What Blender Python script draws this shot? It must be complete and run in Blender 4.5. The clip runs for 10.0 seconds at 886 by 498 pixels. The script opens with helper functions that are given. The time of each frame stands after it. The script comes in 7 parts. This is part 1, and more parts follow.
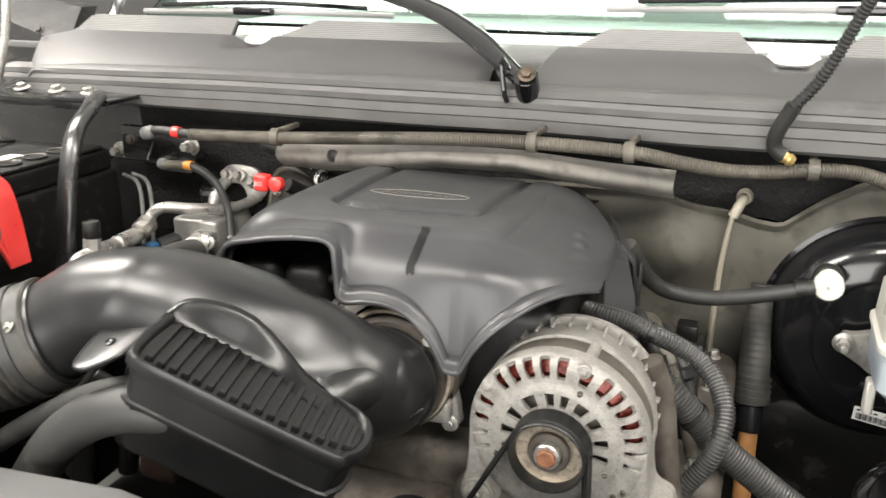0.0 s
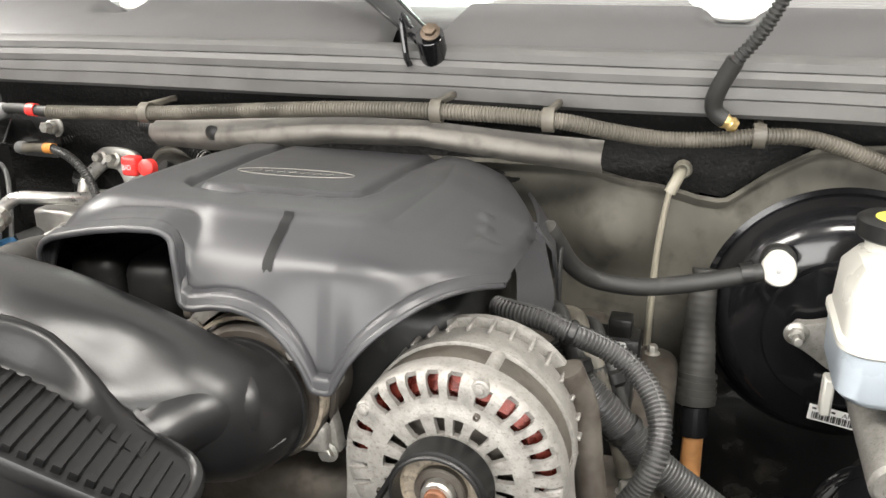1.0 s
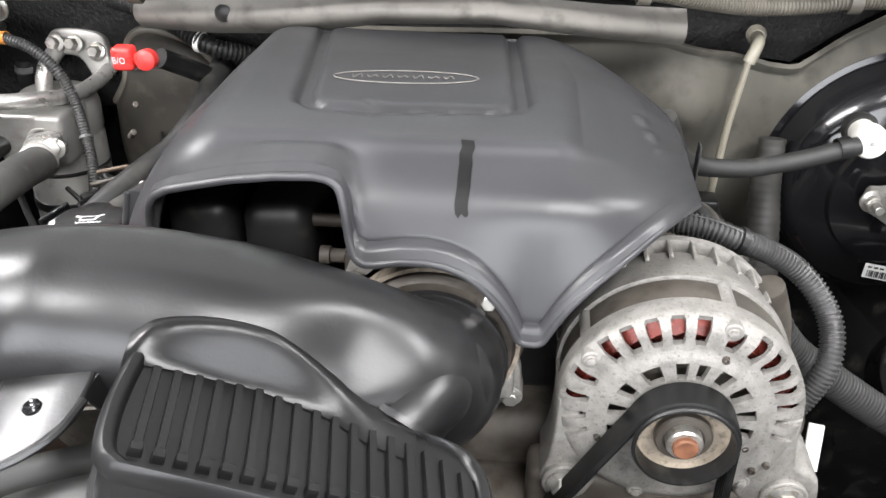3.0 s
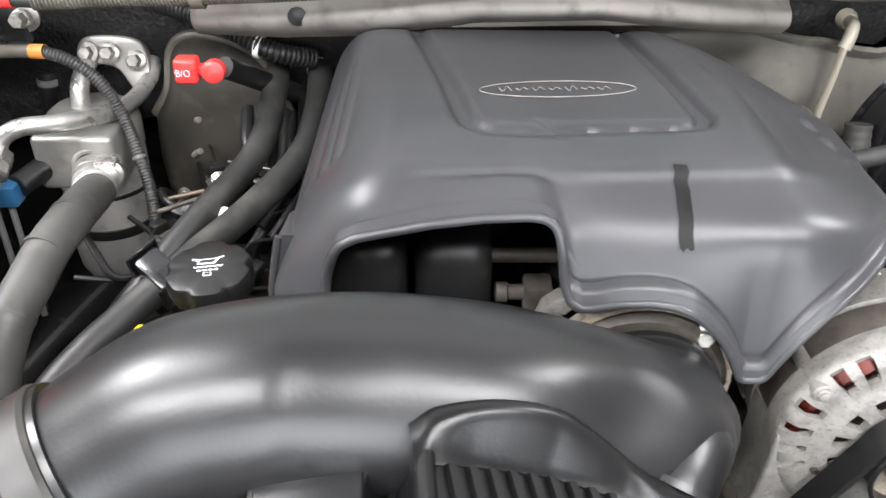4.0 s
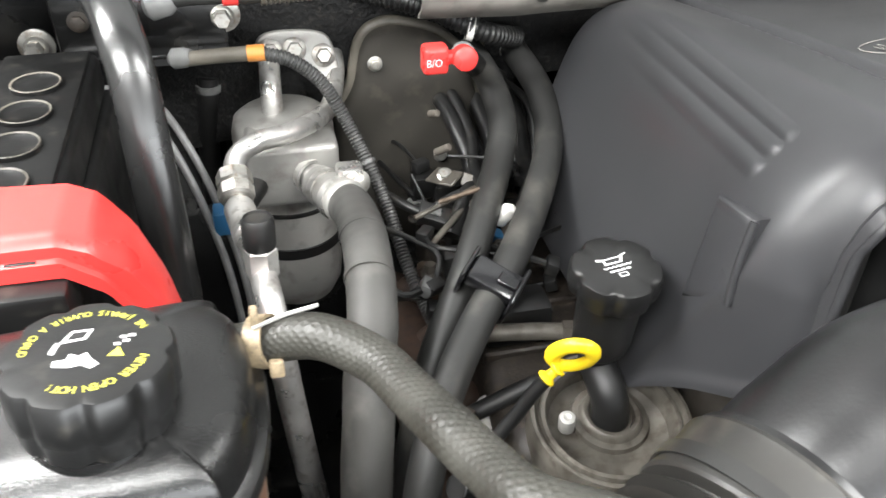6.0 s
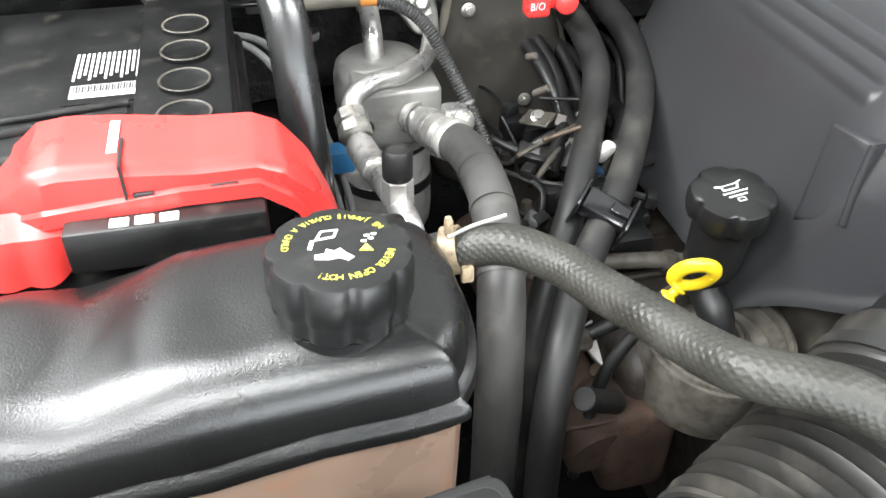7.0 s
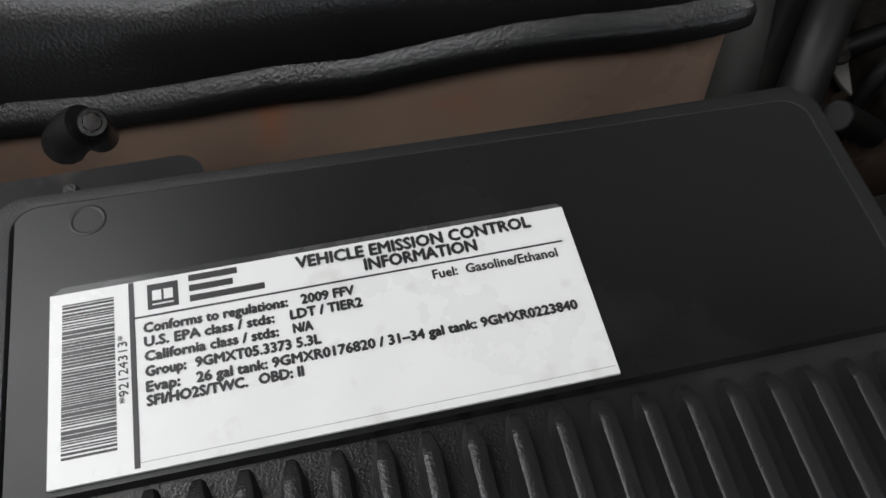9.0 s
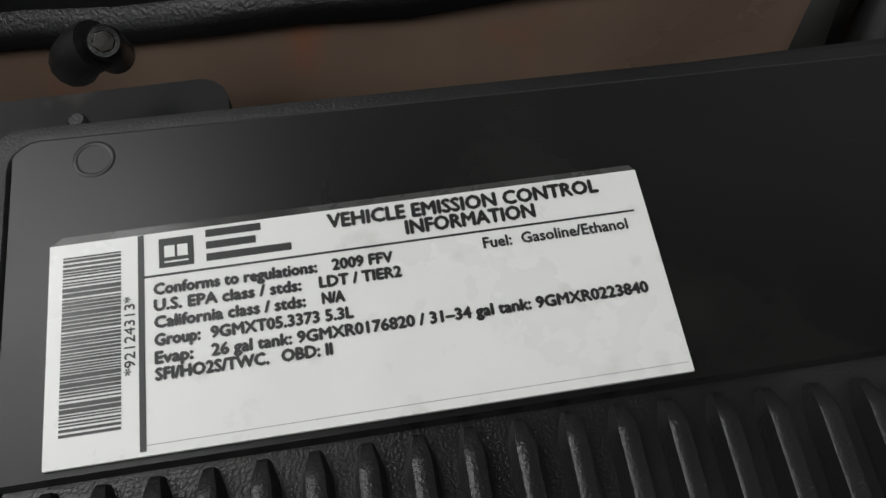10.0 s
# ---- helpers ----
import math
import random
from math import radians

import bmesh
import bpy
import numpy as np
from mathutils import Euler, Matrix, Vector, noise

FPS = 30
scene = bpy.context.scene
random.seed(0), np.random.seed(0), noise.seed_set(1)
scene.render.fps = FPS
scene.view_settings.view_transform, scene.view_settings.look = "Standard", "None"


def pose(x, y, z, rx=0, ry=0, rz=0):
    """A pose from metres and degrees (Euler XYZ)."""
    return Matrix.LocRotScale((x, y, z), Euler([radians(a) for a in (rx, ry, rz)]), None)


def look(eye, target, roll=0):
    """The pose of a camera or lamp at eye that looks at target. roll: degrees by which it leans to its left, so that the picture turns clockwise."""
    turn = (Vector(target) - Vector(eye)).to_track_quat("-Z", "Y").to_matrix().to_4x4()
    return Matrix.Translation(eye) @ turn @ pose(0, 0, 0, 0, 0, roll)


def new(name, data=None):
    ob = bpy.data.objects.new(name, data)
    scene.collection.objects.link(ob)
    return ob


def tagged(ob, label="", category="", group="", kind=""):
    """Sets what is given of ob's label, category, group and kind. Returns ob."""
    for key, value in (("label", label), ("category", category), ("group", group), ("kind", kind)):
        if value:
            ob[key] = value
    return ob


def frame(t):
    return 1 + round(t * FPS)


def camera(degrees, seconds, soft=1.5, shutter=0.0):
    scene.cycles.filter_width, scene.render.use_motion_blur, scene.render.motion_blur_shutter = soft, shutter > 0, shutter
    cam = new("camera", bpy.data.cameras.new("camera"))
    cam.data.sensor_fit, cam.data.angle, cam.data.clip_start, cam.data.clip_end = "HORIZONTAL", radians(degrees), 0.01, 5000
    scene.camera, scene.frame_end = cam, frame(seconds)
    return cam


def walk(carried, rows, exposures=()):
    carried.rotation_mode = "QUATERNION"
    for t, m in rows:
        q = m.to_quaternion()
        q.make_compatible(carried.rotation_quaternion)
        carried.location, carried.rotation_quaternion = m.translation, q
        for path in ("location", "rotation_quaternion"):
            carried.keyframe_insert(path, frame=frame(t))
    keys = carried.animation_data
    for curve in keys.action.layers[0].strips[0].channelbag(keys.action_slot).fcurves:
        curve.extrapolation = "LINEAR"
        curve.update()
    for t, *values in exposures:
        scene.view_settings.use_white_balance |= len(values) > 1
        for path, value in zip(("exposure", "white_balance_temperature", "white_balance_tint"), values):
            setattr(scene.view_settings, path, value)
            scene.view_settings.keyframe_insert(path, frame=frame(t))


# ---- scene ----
cam = camera(56.2, 10.0, shutter=0.2)
PATH = [
    (0, (-0.0011, 0.0983, 1.5407), (-0.6936, 1.8585, 0.8908), 0.08),
    (0.5, (0.0291, 0.2042, 1.5078), (-0.6110, 1.9858, 0.8626), -0.14),
    (1, (0.0089, 0.2511, 1.4922), (-0.5783, 2.0387, 0.8142), -0.31),
    (1.5, (-0.0693, 0.2772, 1.4960), (-0.5759, 2.0477, 0.7157), -0.02),
    (2, (-0.1345, 0.2929, 1.5084), (-0.5270, 2.0033, 0.5491), 0.57),
    (2.2, (-0.1648, 0.2940, 1.5146), (-0.5068, 2.0041, 0.5356), 0.67),
    (3.3, (-0.2891, 0.2986, 1.5315), (-0.4113, 1.9754, 0.4484), 0.54),
    (3.5, (-0.3230, 0.3142, 1.5269), (-0.4059, 1.9875, 0.4346), 0.59),
    (4, (-0.4278, 0.3526, 1.5378), (-0.4242, 2.0094, 0.4175), 0.60),
    (4.5, (-0.4884, 0.3817, 1.5394), (-0.3975, 2.0219, 0.3986), 0.54),
    (5, (-0.5880, 0.3901, 1.5448), (-0.3879, 2.0264, 0.4124), 1.01),
    (5.5, (-0.6943, 0.4121, 1.5272), (-0.3885, 2.0270, 0.3877), 0.44),
    (6, (-0.8096, 0.4360, 1.5222), (-0.4235, 2.0119, 0.3529), 1.09),
    (6.2, (-0.8464, 0.4412, 1.5255), (-0.4385, 2.0006, 0.3416), 1.36),
    (7.3, (-0.9148, 0.3909, 1.5198), (-0.5672, 1.9173, 0.2751), -0.33),
    (7.5, (-0.9197, 0.3804, 1.5119), (-0.5999, 1.9115, 0.2656), -0.89),
    (8, (-0.9321, 0.3774, 1.4672), (-0.7106, 1.8983, 0.1875), -2.34),
    (8.5, (-0.9289, 0.4055, 1.4201), (-0.8419, 1.8022, -0.0088), -2.92),
    (9, (-0.9309, 0.4453, 1.3868), (-0.9338, 1.6993, -0.1712), -3.07),
    (9.5, (-0.9332, 0.4592, 1.3733), (-0.9808, 1.6050, -0.2653), -3.20),
    (10, (-0.9357, 0.4679, 1.3745), (-1.0070, 1.5519, -0.3047), -3.10),
]
LIGHTING = [(0.0, 0.7, 6950, 10), (0.8, 0.84, 6850, 10), (1.6, 0.9, 6750, 10), (3.5, 0.93, 6330, 12), (4.5, 1.02, 6330, 11), (5.5, 1.05, 6430, 9), (6.2, 1.05, 6400, 8), (7.5, 0.85, 6200, 7), (8.1, 0.5, 6200, 8), (8.5, -0.1, 6300, 9), (9.0, -1.8, 6250, 11), (10.0, -2.1, 6350, 9)]
walk(cam, [(t, look(eye, target, roll)) for t, eye, target, roll in PATH], LIGHTING)

# ---- world, lamps ----
world = bpy.data.worlds.new("shop_air")
scene.world = world
world.use_nodes = True
world.node_tree.nodes["Background"].inputs[0].default_value = (0.9, 0.95, 1.0, 1)
world.node_tree.nodes["Background"].inputs[1].default_value = 0.006


def lamp(name, place, sx, sy, watts, target=None, colour=(1.0, 0.985, 0.965)):
    data = bpy.data.lights.new(name, "AREA")
    data.shape, data.size, data.size_y, data.energy, data.color = "RECTANGLE", sx, sy, watts, colour
    ob = new(name, data)
    ob.matrix_world = look(place, target or (place[0], place[1] + 0.001, 0.0))
    return ob


for lx, ly, w in ((-2.6, 1.0, 170), (2.1, 0.8, 100), (-1.6, 2.7, 60), (0.9, 2.7, 55), (-2.35, -1.0, 125), (0.9, -1.0, 95)):
    lamp("shop_lamp", (lx, ly, 3.32), 2.2, 0.9, w)

# daylight through the wide open shop door in front of the truck
lamp("door_daylight", (0.2, -3.98, 1.4), 6.2, 2.7, 260, (0.1, 1.0, 1.4), (0.97, 0.985, 1.0))

# ---- shaping helpers ----
WORLD_OF = {}


def place_under(ob, parent):
    if parent is not None:
        m = WORLD_OF[parent.name]
        ob.parent = parent
        ob.matrix_parent_inverse = m.inverted()
    WORLD_OF[ob.name] = Matrix()
    return ob


def thing(name, label, category, base=(0, 0, 0), group=""):
    ob = new(name)
    ob.empty_display_size = 0.02
    ob.location = base
    WORLD_OF[ob.name] = Matrix.Translation(base)
    return tagged(ob, label, category, group)


def finish(bm, smooth=True, angle=40):
    bmesh.ops.recalc_face_normals(bm, faces=bm.faces)
    for f in bm.faces:
        f.smooth = smooth
    if smooth:
        lim = radians(angle)
        for e in bm.edges:
            if len(e.link_faces) == 2 and e.calc_face_angle(0) > lim:
                e.smooth = False


def part(name, bm, material, parent, label="", smooth=True, angle=40):
    finish(bm, smooth, angle)
    mesh = bpy.data.meshes.new(name)
    bm.to_mesh(mesh)
    bm.free()
    mesh.materials.append(material)
    ob = place_under(new(name, mesh), parent)
    return tagged(ob, label)


def solo(name, bm, material, label, category, kind="", group="", smooth=True, angle=40):
    ob = part(name, bm, material, None, "", smooth, angle)
    return tagged(ob, label, category, group, kind)


def merge(*bms):
    out = bms[0]
    for b in bms[1:]:
        tmp = bpy.data.meshes.new("tmp")
        b.to_mesh(tmp)
        b.free()
        out.from_mesh(tmp)
        bpy.data.meshes.remove(tmp)
    return out


def box(x0, x1, y0, y1, z0, z1, bevel=0.0, seg=2, m=None):
    bm = bmesh.new()
    bmesh.ops.create_cube(bm, size=1)
    bmesh.ops.transform(bm, verts=bm.verts, matrix=Matrix.LocRotScale(
        ((x0 + x1) / 2, (y0 + y1) / 2, (z0 + z1) / 2), None, (abs(x1 - x0), abs(y1 - y0), abs(z1 - z0))))
    if bevel:
        bmesh.ops.bevel(bm, geom=bm.edges[:], offset=bevel, segments=seg, profile=0.5, affect="EDGES", clamp_overlap=True)
    if m is not None:
        bmesh.ops.transform(bm, verts=bm.verts, matrix=m)
    return bm


def axis_frame(a, b):
    """A matrix whose z axis runs from a to b, with its origin at a."""
    d = Vector(b) - Vector(a)
    return Matrix.Translation(a) @ d.to_track_quat("Z", "Y").to_matrix().to_4x4()


def lathe(profile, seg=32, m=None, wobble=None, caps=True):
    """Revolve (radius, height) pairs about z. wobble(angle, radius, height) changes the radius."""
    bm = bmesh.new()
    rings = []
    for r, h in profile:
        ring = []
        for i in range(seg):
            a = 2 * math.pi * i / seg
            rr = wobble(a, r, h) if wobble else r
            ring.append(bm.verts.new((rr * math.cos(a), rr * math.sin(a), h)))
        rings.append(ring)
    for p, q in zip(rings, rings[1:]):
        for i in range(seg):
            bm.faces.new((p[i], p[(i + 1) % seg], q[(i + 1) % seg], q[i]))
    if caps:
        bm.faces.new(rings[0][::-1])
        bm.faces.new(rings[-1])
    if m is not None:
        bmesh.ops.transform(bm, verts=bm.verts, matrix=m)
    return bm


def cyl(a, b, r, seg=20, edge=0.0008, r2=None):
    h = (Vector(b) - Vector(a)).length
    r2 = r if r2 is None else r2
    e = min(edge, r * 0.4, h * 0.4)
    return lathe([(r - e, 0), (r, e), (r2, h - e), (r2 - e, h)], seg, axis_frame(a, b))


def spline(pts, per=14):
    """Dense points along a smooth curve through pts."""
    p = [Vector(q) for q in pts]
    if len(p) == 2:
        return [p[0].lerp(p[1], i / 30) for i in range(31)]
    ext = [p[0] * 2 - p[1]] + p + [p[-1] * 2 - p[-2]]
    out = []
    for i in range(1, len(ext) - 2):
        a, b, c, d = ext[i - 1:i + 3]
        for k in range(per):
            t = k / per
            out.append(0.5 * ((2 * b) + (c - a) * t + (2 * a - 5 * b + 4 * c - d) * t * t + (3 * b - a - 3 * c + d) * t ** 3))
    out.append(p[-1])
    return out


def resample(dense, step):
    s = [0.0]
    for a, b in zip(dense, dense[1:]):
        s.append(s[-1] + (b - a).length)
    n = max(2, int(s[-1] / step))
    out, j = [], 0
    for i in range(n + 1):
        u = s[-1] * i / n
        while j < len(s) - 2 and s[j + 1] < u:
            j += 1
        w = (u - s[j]) / max(1e-9, s[j + 1] - s[j])
        out.append((dense[j].lerp(dense[j + 1], min(1, max(0, w))), u, i / n))
    return out


def tube(pts, r, seg=16, step=0.006, rib=0.0, pitch=0.004, flat=1.0, caps=True, shape=None, side=None, skin=None):
    """Sweep a round (or flattened) section along a smooth curve. r: a radius or a list of radii; rib and pitch: rings of a corrugated hose."""
    dense = spline(pts)
    if rib:
        step = pitch / 4
    rows = resample(dense, step)
    bm = bmesh.new()
    prev = None
    up = Vector(side) if side else None
    rings = []
    for i, (p, u, w) in enumerate(rows):
        a = rows[max(0, i - 1)][0]
        b = rows[min(len(rows) - 1, i + 1)][0]
        t = (b - a).normalized()
        if up is None:
            up = Vector((0, 0, 1)) if abs(t.z) < 0.9 else Vector((1, 0, 0))
        n = (up - t * up.dot(t)).normalized()
        up = n
        c = t.cross(n)
        if isinstance(r, (list, tuple)):
            k = w * (len(r) - 1)
            j = min(len(r) - 2, int(k))
            f = k - j
            f = f * f * (3 - 2 * f)
            rad = r[j] * (1 - f) + r[j + 1] * f
        else:
            rad = r
        if rib:
            rad += rib * (1 if (i % 4) in (0, 1) else -1) * 0.5
        if shape:
            rad = shape(u, w, rad)
        rings.append([bm.verts.new(p + (n * math.cos(2 * math.pi * k / seg) * flat + c * math.sin(2 * math.pi * k / seg)) * (rad + (skin(u, 2 * math.pi * k / seg) if skin else 0))) for k in range(seg)])
    for p, q in zip(rings, rings[1:]):
        for k in range(seg):
            bm.faces.new((p[k], p[(k + 1) % seg], q[(k + 1) % seg], q[k]))
    if caps:
        bm.faces.new(rings[0][::-1])
        bm.faces.new(rings[-1])
    return bm


def prism(outline, z0, z1, bevel=0.0, seg=2, m=None):
    """An outline in x, y pulled up from z0 to z1."""
    bm = bmesh.new()
    lo = [bm.verts.new((x, y, z0)) for x, y in outline]
    hi = [bm.verts.new((x, y, z1)) for x, y in outline]
    n = len(outline)
    for i in range(n):
        bm.faces.new((lo[i], lo[(i + 1) % n], hi[(i + 1) % n], hi[i]))
    bm.faces.new(lo[::-1])
    top = bm.faces.new(hi)
    if bevel:
        bmesh.ops.recalc_face_normals(bm, faces=bm.faces)
        bmesh.ops.bevel(bm, geom=[e for e in top.edges], offset=bevel, segments=seg, profile=0.5, affect="EDGES", clamp_overlap=True)
    if m is not None:
        bmesh.ops.transform(bm, verts=bm.verts, matrix=m)
    return bm


def round_rect(x0, x1, y0, y1, r, n=6):
    out = []
    for cx, cy, a0 in ((x1 - r, y1 - r, 0), (x0 + r, y1 - r, 90), (x0 + r, y0 + r, 180), (x1 - r, y0 + r, 270)):
        for i in range(n + 1):
            a = radians(a0 + 90 * i / n)
            out.append((cx + r * math.cos(a), cy + r * math.sin(a)))
    return out


def loft(rings, caps=True, closed=True):
    bm = bmesh.new()
    vs = [[bm.verts.new(p) for p in ring] for ring in rings]
    n = len(vs[0])
    for p, q in zip(vs, vs[1:]):
        for i in range(n if closed else n - 1):
            bm.faces.new((p[i], p[(i + 1) % n], q[(i + 1) % n], q[i]))
    if caps and closed:
        bm.faces.new(vs[0][::-1])
        bm.faces.new(vs[-1])
    return bm


def sheet(rows, thick=0.0):
    """A surface from rows of points, with a second skin below it and closed edges."""
    if not thick:
        return loft(rows, caps=False, closed=False)
    g = np.array([[tuple(p) for p in row] for row in rows], float)
    du = np.gradient(g, axis=0)
    dv = np.gradient(g, axis=1)
    nrm = np.cross(du, dv)
    nrm /= np.maximum(1e-12, np.linalg.norm(nrm, axis=2, keepdims=True))
    low = g - nrm * thick
    bm = bmesh.new()
    va = [[bm.verts.new(p) for p in row] for row in g]
    vb = [[bm.verts.new(p) for p in row] for row in low]
    ni, nj = len(rows), len(rows[0])
    for i in range(ni - 1):
        for j in range(nj - 1):
            bm.faces.new((va[i][j], va[i + 1][j], va[i + 1][j + 1], va[i][j + 1]))
            bm.faces.new((vb[i][j + 1], vb[i + 1][j + 1], vb[i + 1][j], vb[i][j]))
    for i in range(ni - 1):
        for j in (0, nj - 1):
            bm.faces.new((va[i][j], vb[i][j], vb[i + 1][j], va[i + 1][j]))
    for j in range(nj - 1):
        for i in (0, ni - 1):
            bm.faces.new((va[i][j], va[i][j + 1], vb[i][j + 1], vb[i][j]))
    return bm


def hexbolt(a, d, r, h=None, flange=1.45):
    """A flanged hexagonal bolt head at a, its axis along d."""
    h = h or r * 1.1
    m = axis_frame(a, Vector(a) + Vector(d))
    head = lathe([(r, h * 0.25), (r, h * 0.9), (r * 0.85, h)], 6, m)
    ring = lathe([(r * flange, 0), (r * flange, h * 0.18), (r * 1.05, h * 0.32)], 20, m)
    return merge(head, ring)


def ring_of(a, d, r, w, t=0.0015, seg=28):
    """A band of radius r and width w round the axis d at a."""
    m = axis_frame(a, Vector(a) + Vector(d))
    return lathe([(r, -w / 2), (r + t, -w / 2), (r + t, w / 2), (r, w / 2), (r, -w / 2)], seg, m, caps=False)


def smooth01(v):
    v = min(1.0, max(0.0, v))
    return v * v * (3 - 2 * v)


def lerp_table(table, x):
    if x <= table[0][0]:
        return table[0][1]
    for (a, u), (b, v) in zip(table, table[1:]):
        if x <= b:
            return u + (v - u) * (x - a) / (b - a)
    return table[-1][1]


# ---- materials ----
def material(name, base, rough=0.5, metal=0.0, grain=(400, 0.15), mottle=(18, 0.25), dirt=None, dirt_amount=0.0, coat=0.0, spec=0.5, bump_mm=0.25, rough_var=0.12):
    """Noise at two scales over a base colour; grain: scale and strength of the fine relief; mottle: scale and share of the broad stains."""
    m = bpy.data.materials.new(name)
    m.use_nodes = True
    nt = m.node_tree
    b = nt.nodes["Principled BSDF"]
    co = nt.nodes.new("ShaderNodeTexCoord")

    def noise_node(scale, detail):
        n = nt.nodes.new("ShaderNodeTexNoise")
        n.inputs["Scale"].default_value = scale
        n.inputs["Detail"].default_value = detail
        nt.links.new(co.outputs["Object"], n.inputs["Vector"])
        return n.outputs["Fac"]

    def ramp(fac, lo, hi, c0, c1):
        r = nt.nodes.new("ShaderNodeValToRGB")
        r.color_ramp.elements[0].position, r.color_ramp.elements[1].position = lo, hi
        r.color_ramp.elements[0].color, r.color_ramp.elements[1].color = c0, c1
        nt.links.new(fac, r.inputs["Fac"])
        return r.outputs["Color"]

    k = mottle[1]
    broad = noise_node(mottle[0], 6)
    fine = noise_node(grain[0], 3)
    dark = tuple(c * (1 - k) for c in base) + (1,)
    light = tuple(min(1, c * (1 + k)) for c in base) + (1,)
    colour = ramp(broad, 0.3, 0.7, dark, light)
    if dirt:
        mask = ramp(noise_node(mottle[0] * 3.1, 8), 0.60 - dirt_amount * 0.6, 0.80 - dirt_amount * 0.3, (0, 0, 0, 1), (1, 1, 1, 1))
        mix = nt.nodes.new("ShaderNodeMix")
        mix.data_type = "RGBA"
        nt.links.new(mask, mix.inputs[0])
        nt.links.new(colour, mix.inputs[6])
        mix.inputs[7].default_value = (*dirt, 1)
        colour = mix.outputs[2]
    nt.links.new(colour, b.inputs["Base Color"])
    lo, hi = max(0.03, rough - rough_var), min(1, rough + rough_var)
    nt.links.new(ramp(broad, 0.35, 0.7, (lo, lo, lo, 1), (hi, hi, hi, 1)), b.inputs["Roughness"])
    b.inputs["Metallic"].default_value = metal
    b.inputs["Coat Weight"].default_value = coat
    b.inputs["Specular IOR Level"].default_value = spec
    if grain[1]:
        bump = nt.nodes.new("ShaderNodeBump")
        bump.inputs["Strength"].default_value = grain[1]
        bump.inputs["Distance"].default_value = bump_mm / 1000
        nt.links.new(fine, bump.inputs["Height"])
        nt.links.new(bump.outputs["Normal"], b.inputs["Normal"])
    return m


def plain(name, base, rough=0.5, metal=0.0):
    return material(name, base, rough, metal, (300, 0.05), (25, 0.08))


COVER = material("cover_plastic", (0.037, 0.0373, 0.040), 0.38, grain=(1100, 0.30), mottle=(9, 0.15), bump_mm=0.16, spec=0.5, rough_var=0.05)
DUCT = material("duct_plastic", (0.011, 0.011, 0.0115), 0.34, grain=(420, 0.36), mottle=(14, 0.2), spec=0.6, rough_var=0.04)
RESONATOR = material("resonator_plastic", (0.0075, 0.0075, 0.0078), 0.33, grain=(600, 0.3), mottle=(16, 0.25), spec=0.42, rough_var=0.05)
BLACK = material("black_plastic", (0.0105, 0.0105, 0.0105), 0.42, grain=(700, 0.2), mottle=(20, 0.3), dirt=(0.04, 0.037, 0.032), dirt_amount=0.02)
GLOSS = material("gloss_black", (0.008, 0.008, 0.009), 0.16, grain=(200, 0.03), mottle=(12, 0.3), coat=0.3)
PEBBLE = material("pebbled_black_plastic", (0.012, 0.012, 0.012), 0.40, grain=(1500, 0.5), mottle=(14, 0.2), dirt=(0.03, 0.029, 0.027), dirt_amount=0.0, bump_mm=0.35, spec=0.45)
LID = material("satin_lid_plastic", (0.012, 0.012, 0.0118), 0.34, grain=(600, 0.06), mottle=(5, 0.35), dirt=(0.022, 0.022, 0.020), dirt_amount=0.03, spec=0.36)
BATTERY = material("battery_plastic", (0.0065, 0.0065, 0.0065), 0.5, grain=(500, 0.15), mottle=(25, 0.3), dirt=(0.035, 0.032, 0.028), dirt_amount=0.05, spec=0.22)
BRACE = material("satin_black_steel", (0.012, 0.012, 0.012), 0.27, grain=(200, 0.05), mottle=(10, 0.3), spec=0.9)
BELT = material("belt_rubber", (0.006, 0.006, 0.006), 0.5, grain=(400, 0.2), mottle=(30, 0.3), spec=0.3)
RUBBER = material("hose_rubber", (0.018, 0.018, 0.0172), 0.54, grain=(350, 0.25), mottle=(9, 0.25), dirt=(0.065, 0.062, 0.055), dirt_amount=0.08)
BELLOWS = material("dusty_bellows_rubber", (0.026, 0.025, 0.023), 0.46, grain=(350, 0.25), mottle=(12, 0.35), dirt=(0.075, 0.068, 0.058), dirt_amount=0.12)
TAPED = material("dusty_wrapped_rubber", (0.055, 0.054, 0.051), 0.58, grain=(350, 0.35), mottle=(16, 0.3), dirt=(0.095, 0.092, 0.085), dirt_amount=0.12)
LOOM = material("dusty_loom_plastic", (0.075, 0.068, 0.055), 0.5, grain=(300, 0.1), mottle=(8, 0.4), dirt=(0.16, 0.145, 0.12), dirt_amount=0.2)
CAST = material("cast_aluminium", (0.25, 0.24, 0.224), 0.55, 0.3, grain=(520, 0.9), mottle=(140, 0.2), dirt=(0.13, 0.117, 0.10), dirt_amount=0.08, bump_mm=0.5)
GRIMY = material("grimy_aluminium", (0.075, 0.066, 0.055), 0.65, 0.1, grain=(300, 0.5), mottle=(22, 0.45), dirt=(0.035, 0.026, 0.02), dirt_amount=0.25, bump_mm=0.4)
ALU = material("bare_aluminium", (0.58, 0.57, 0.55), 0.36, 0.8, grain=(300, 0.15), mottle=(40, 0.2), dirt=(0.3, 0.28, 0.25), dirt_amount=0.1)
STEEL = material("zinc_steel", (0.46, 0.45, 0.42), 0.40, 0.8, grain=(500, 0.2), mottle=(60, 0.25), dirt=(0.25, 0.2, 0.15), dirt_amount=0.12)
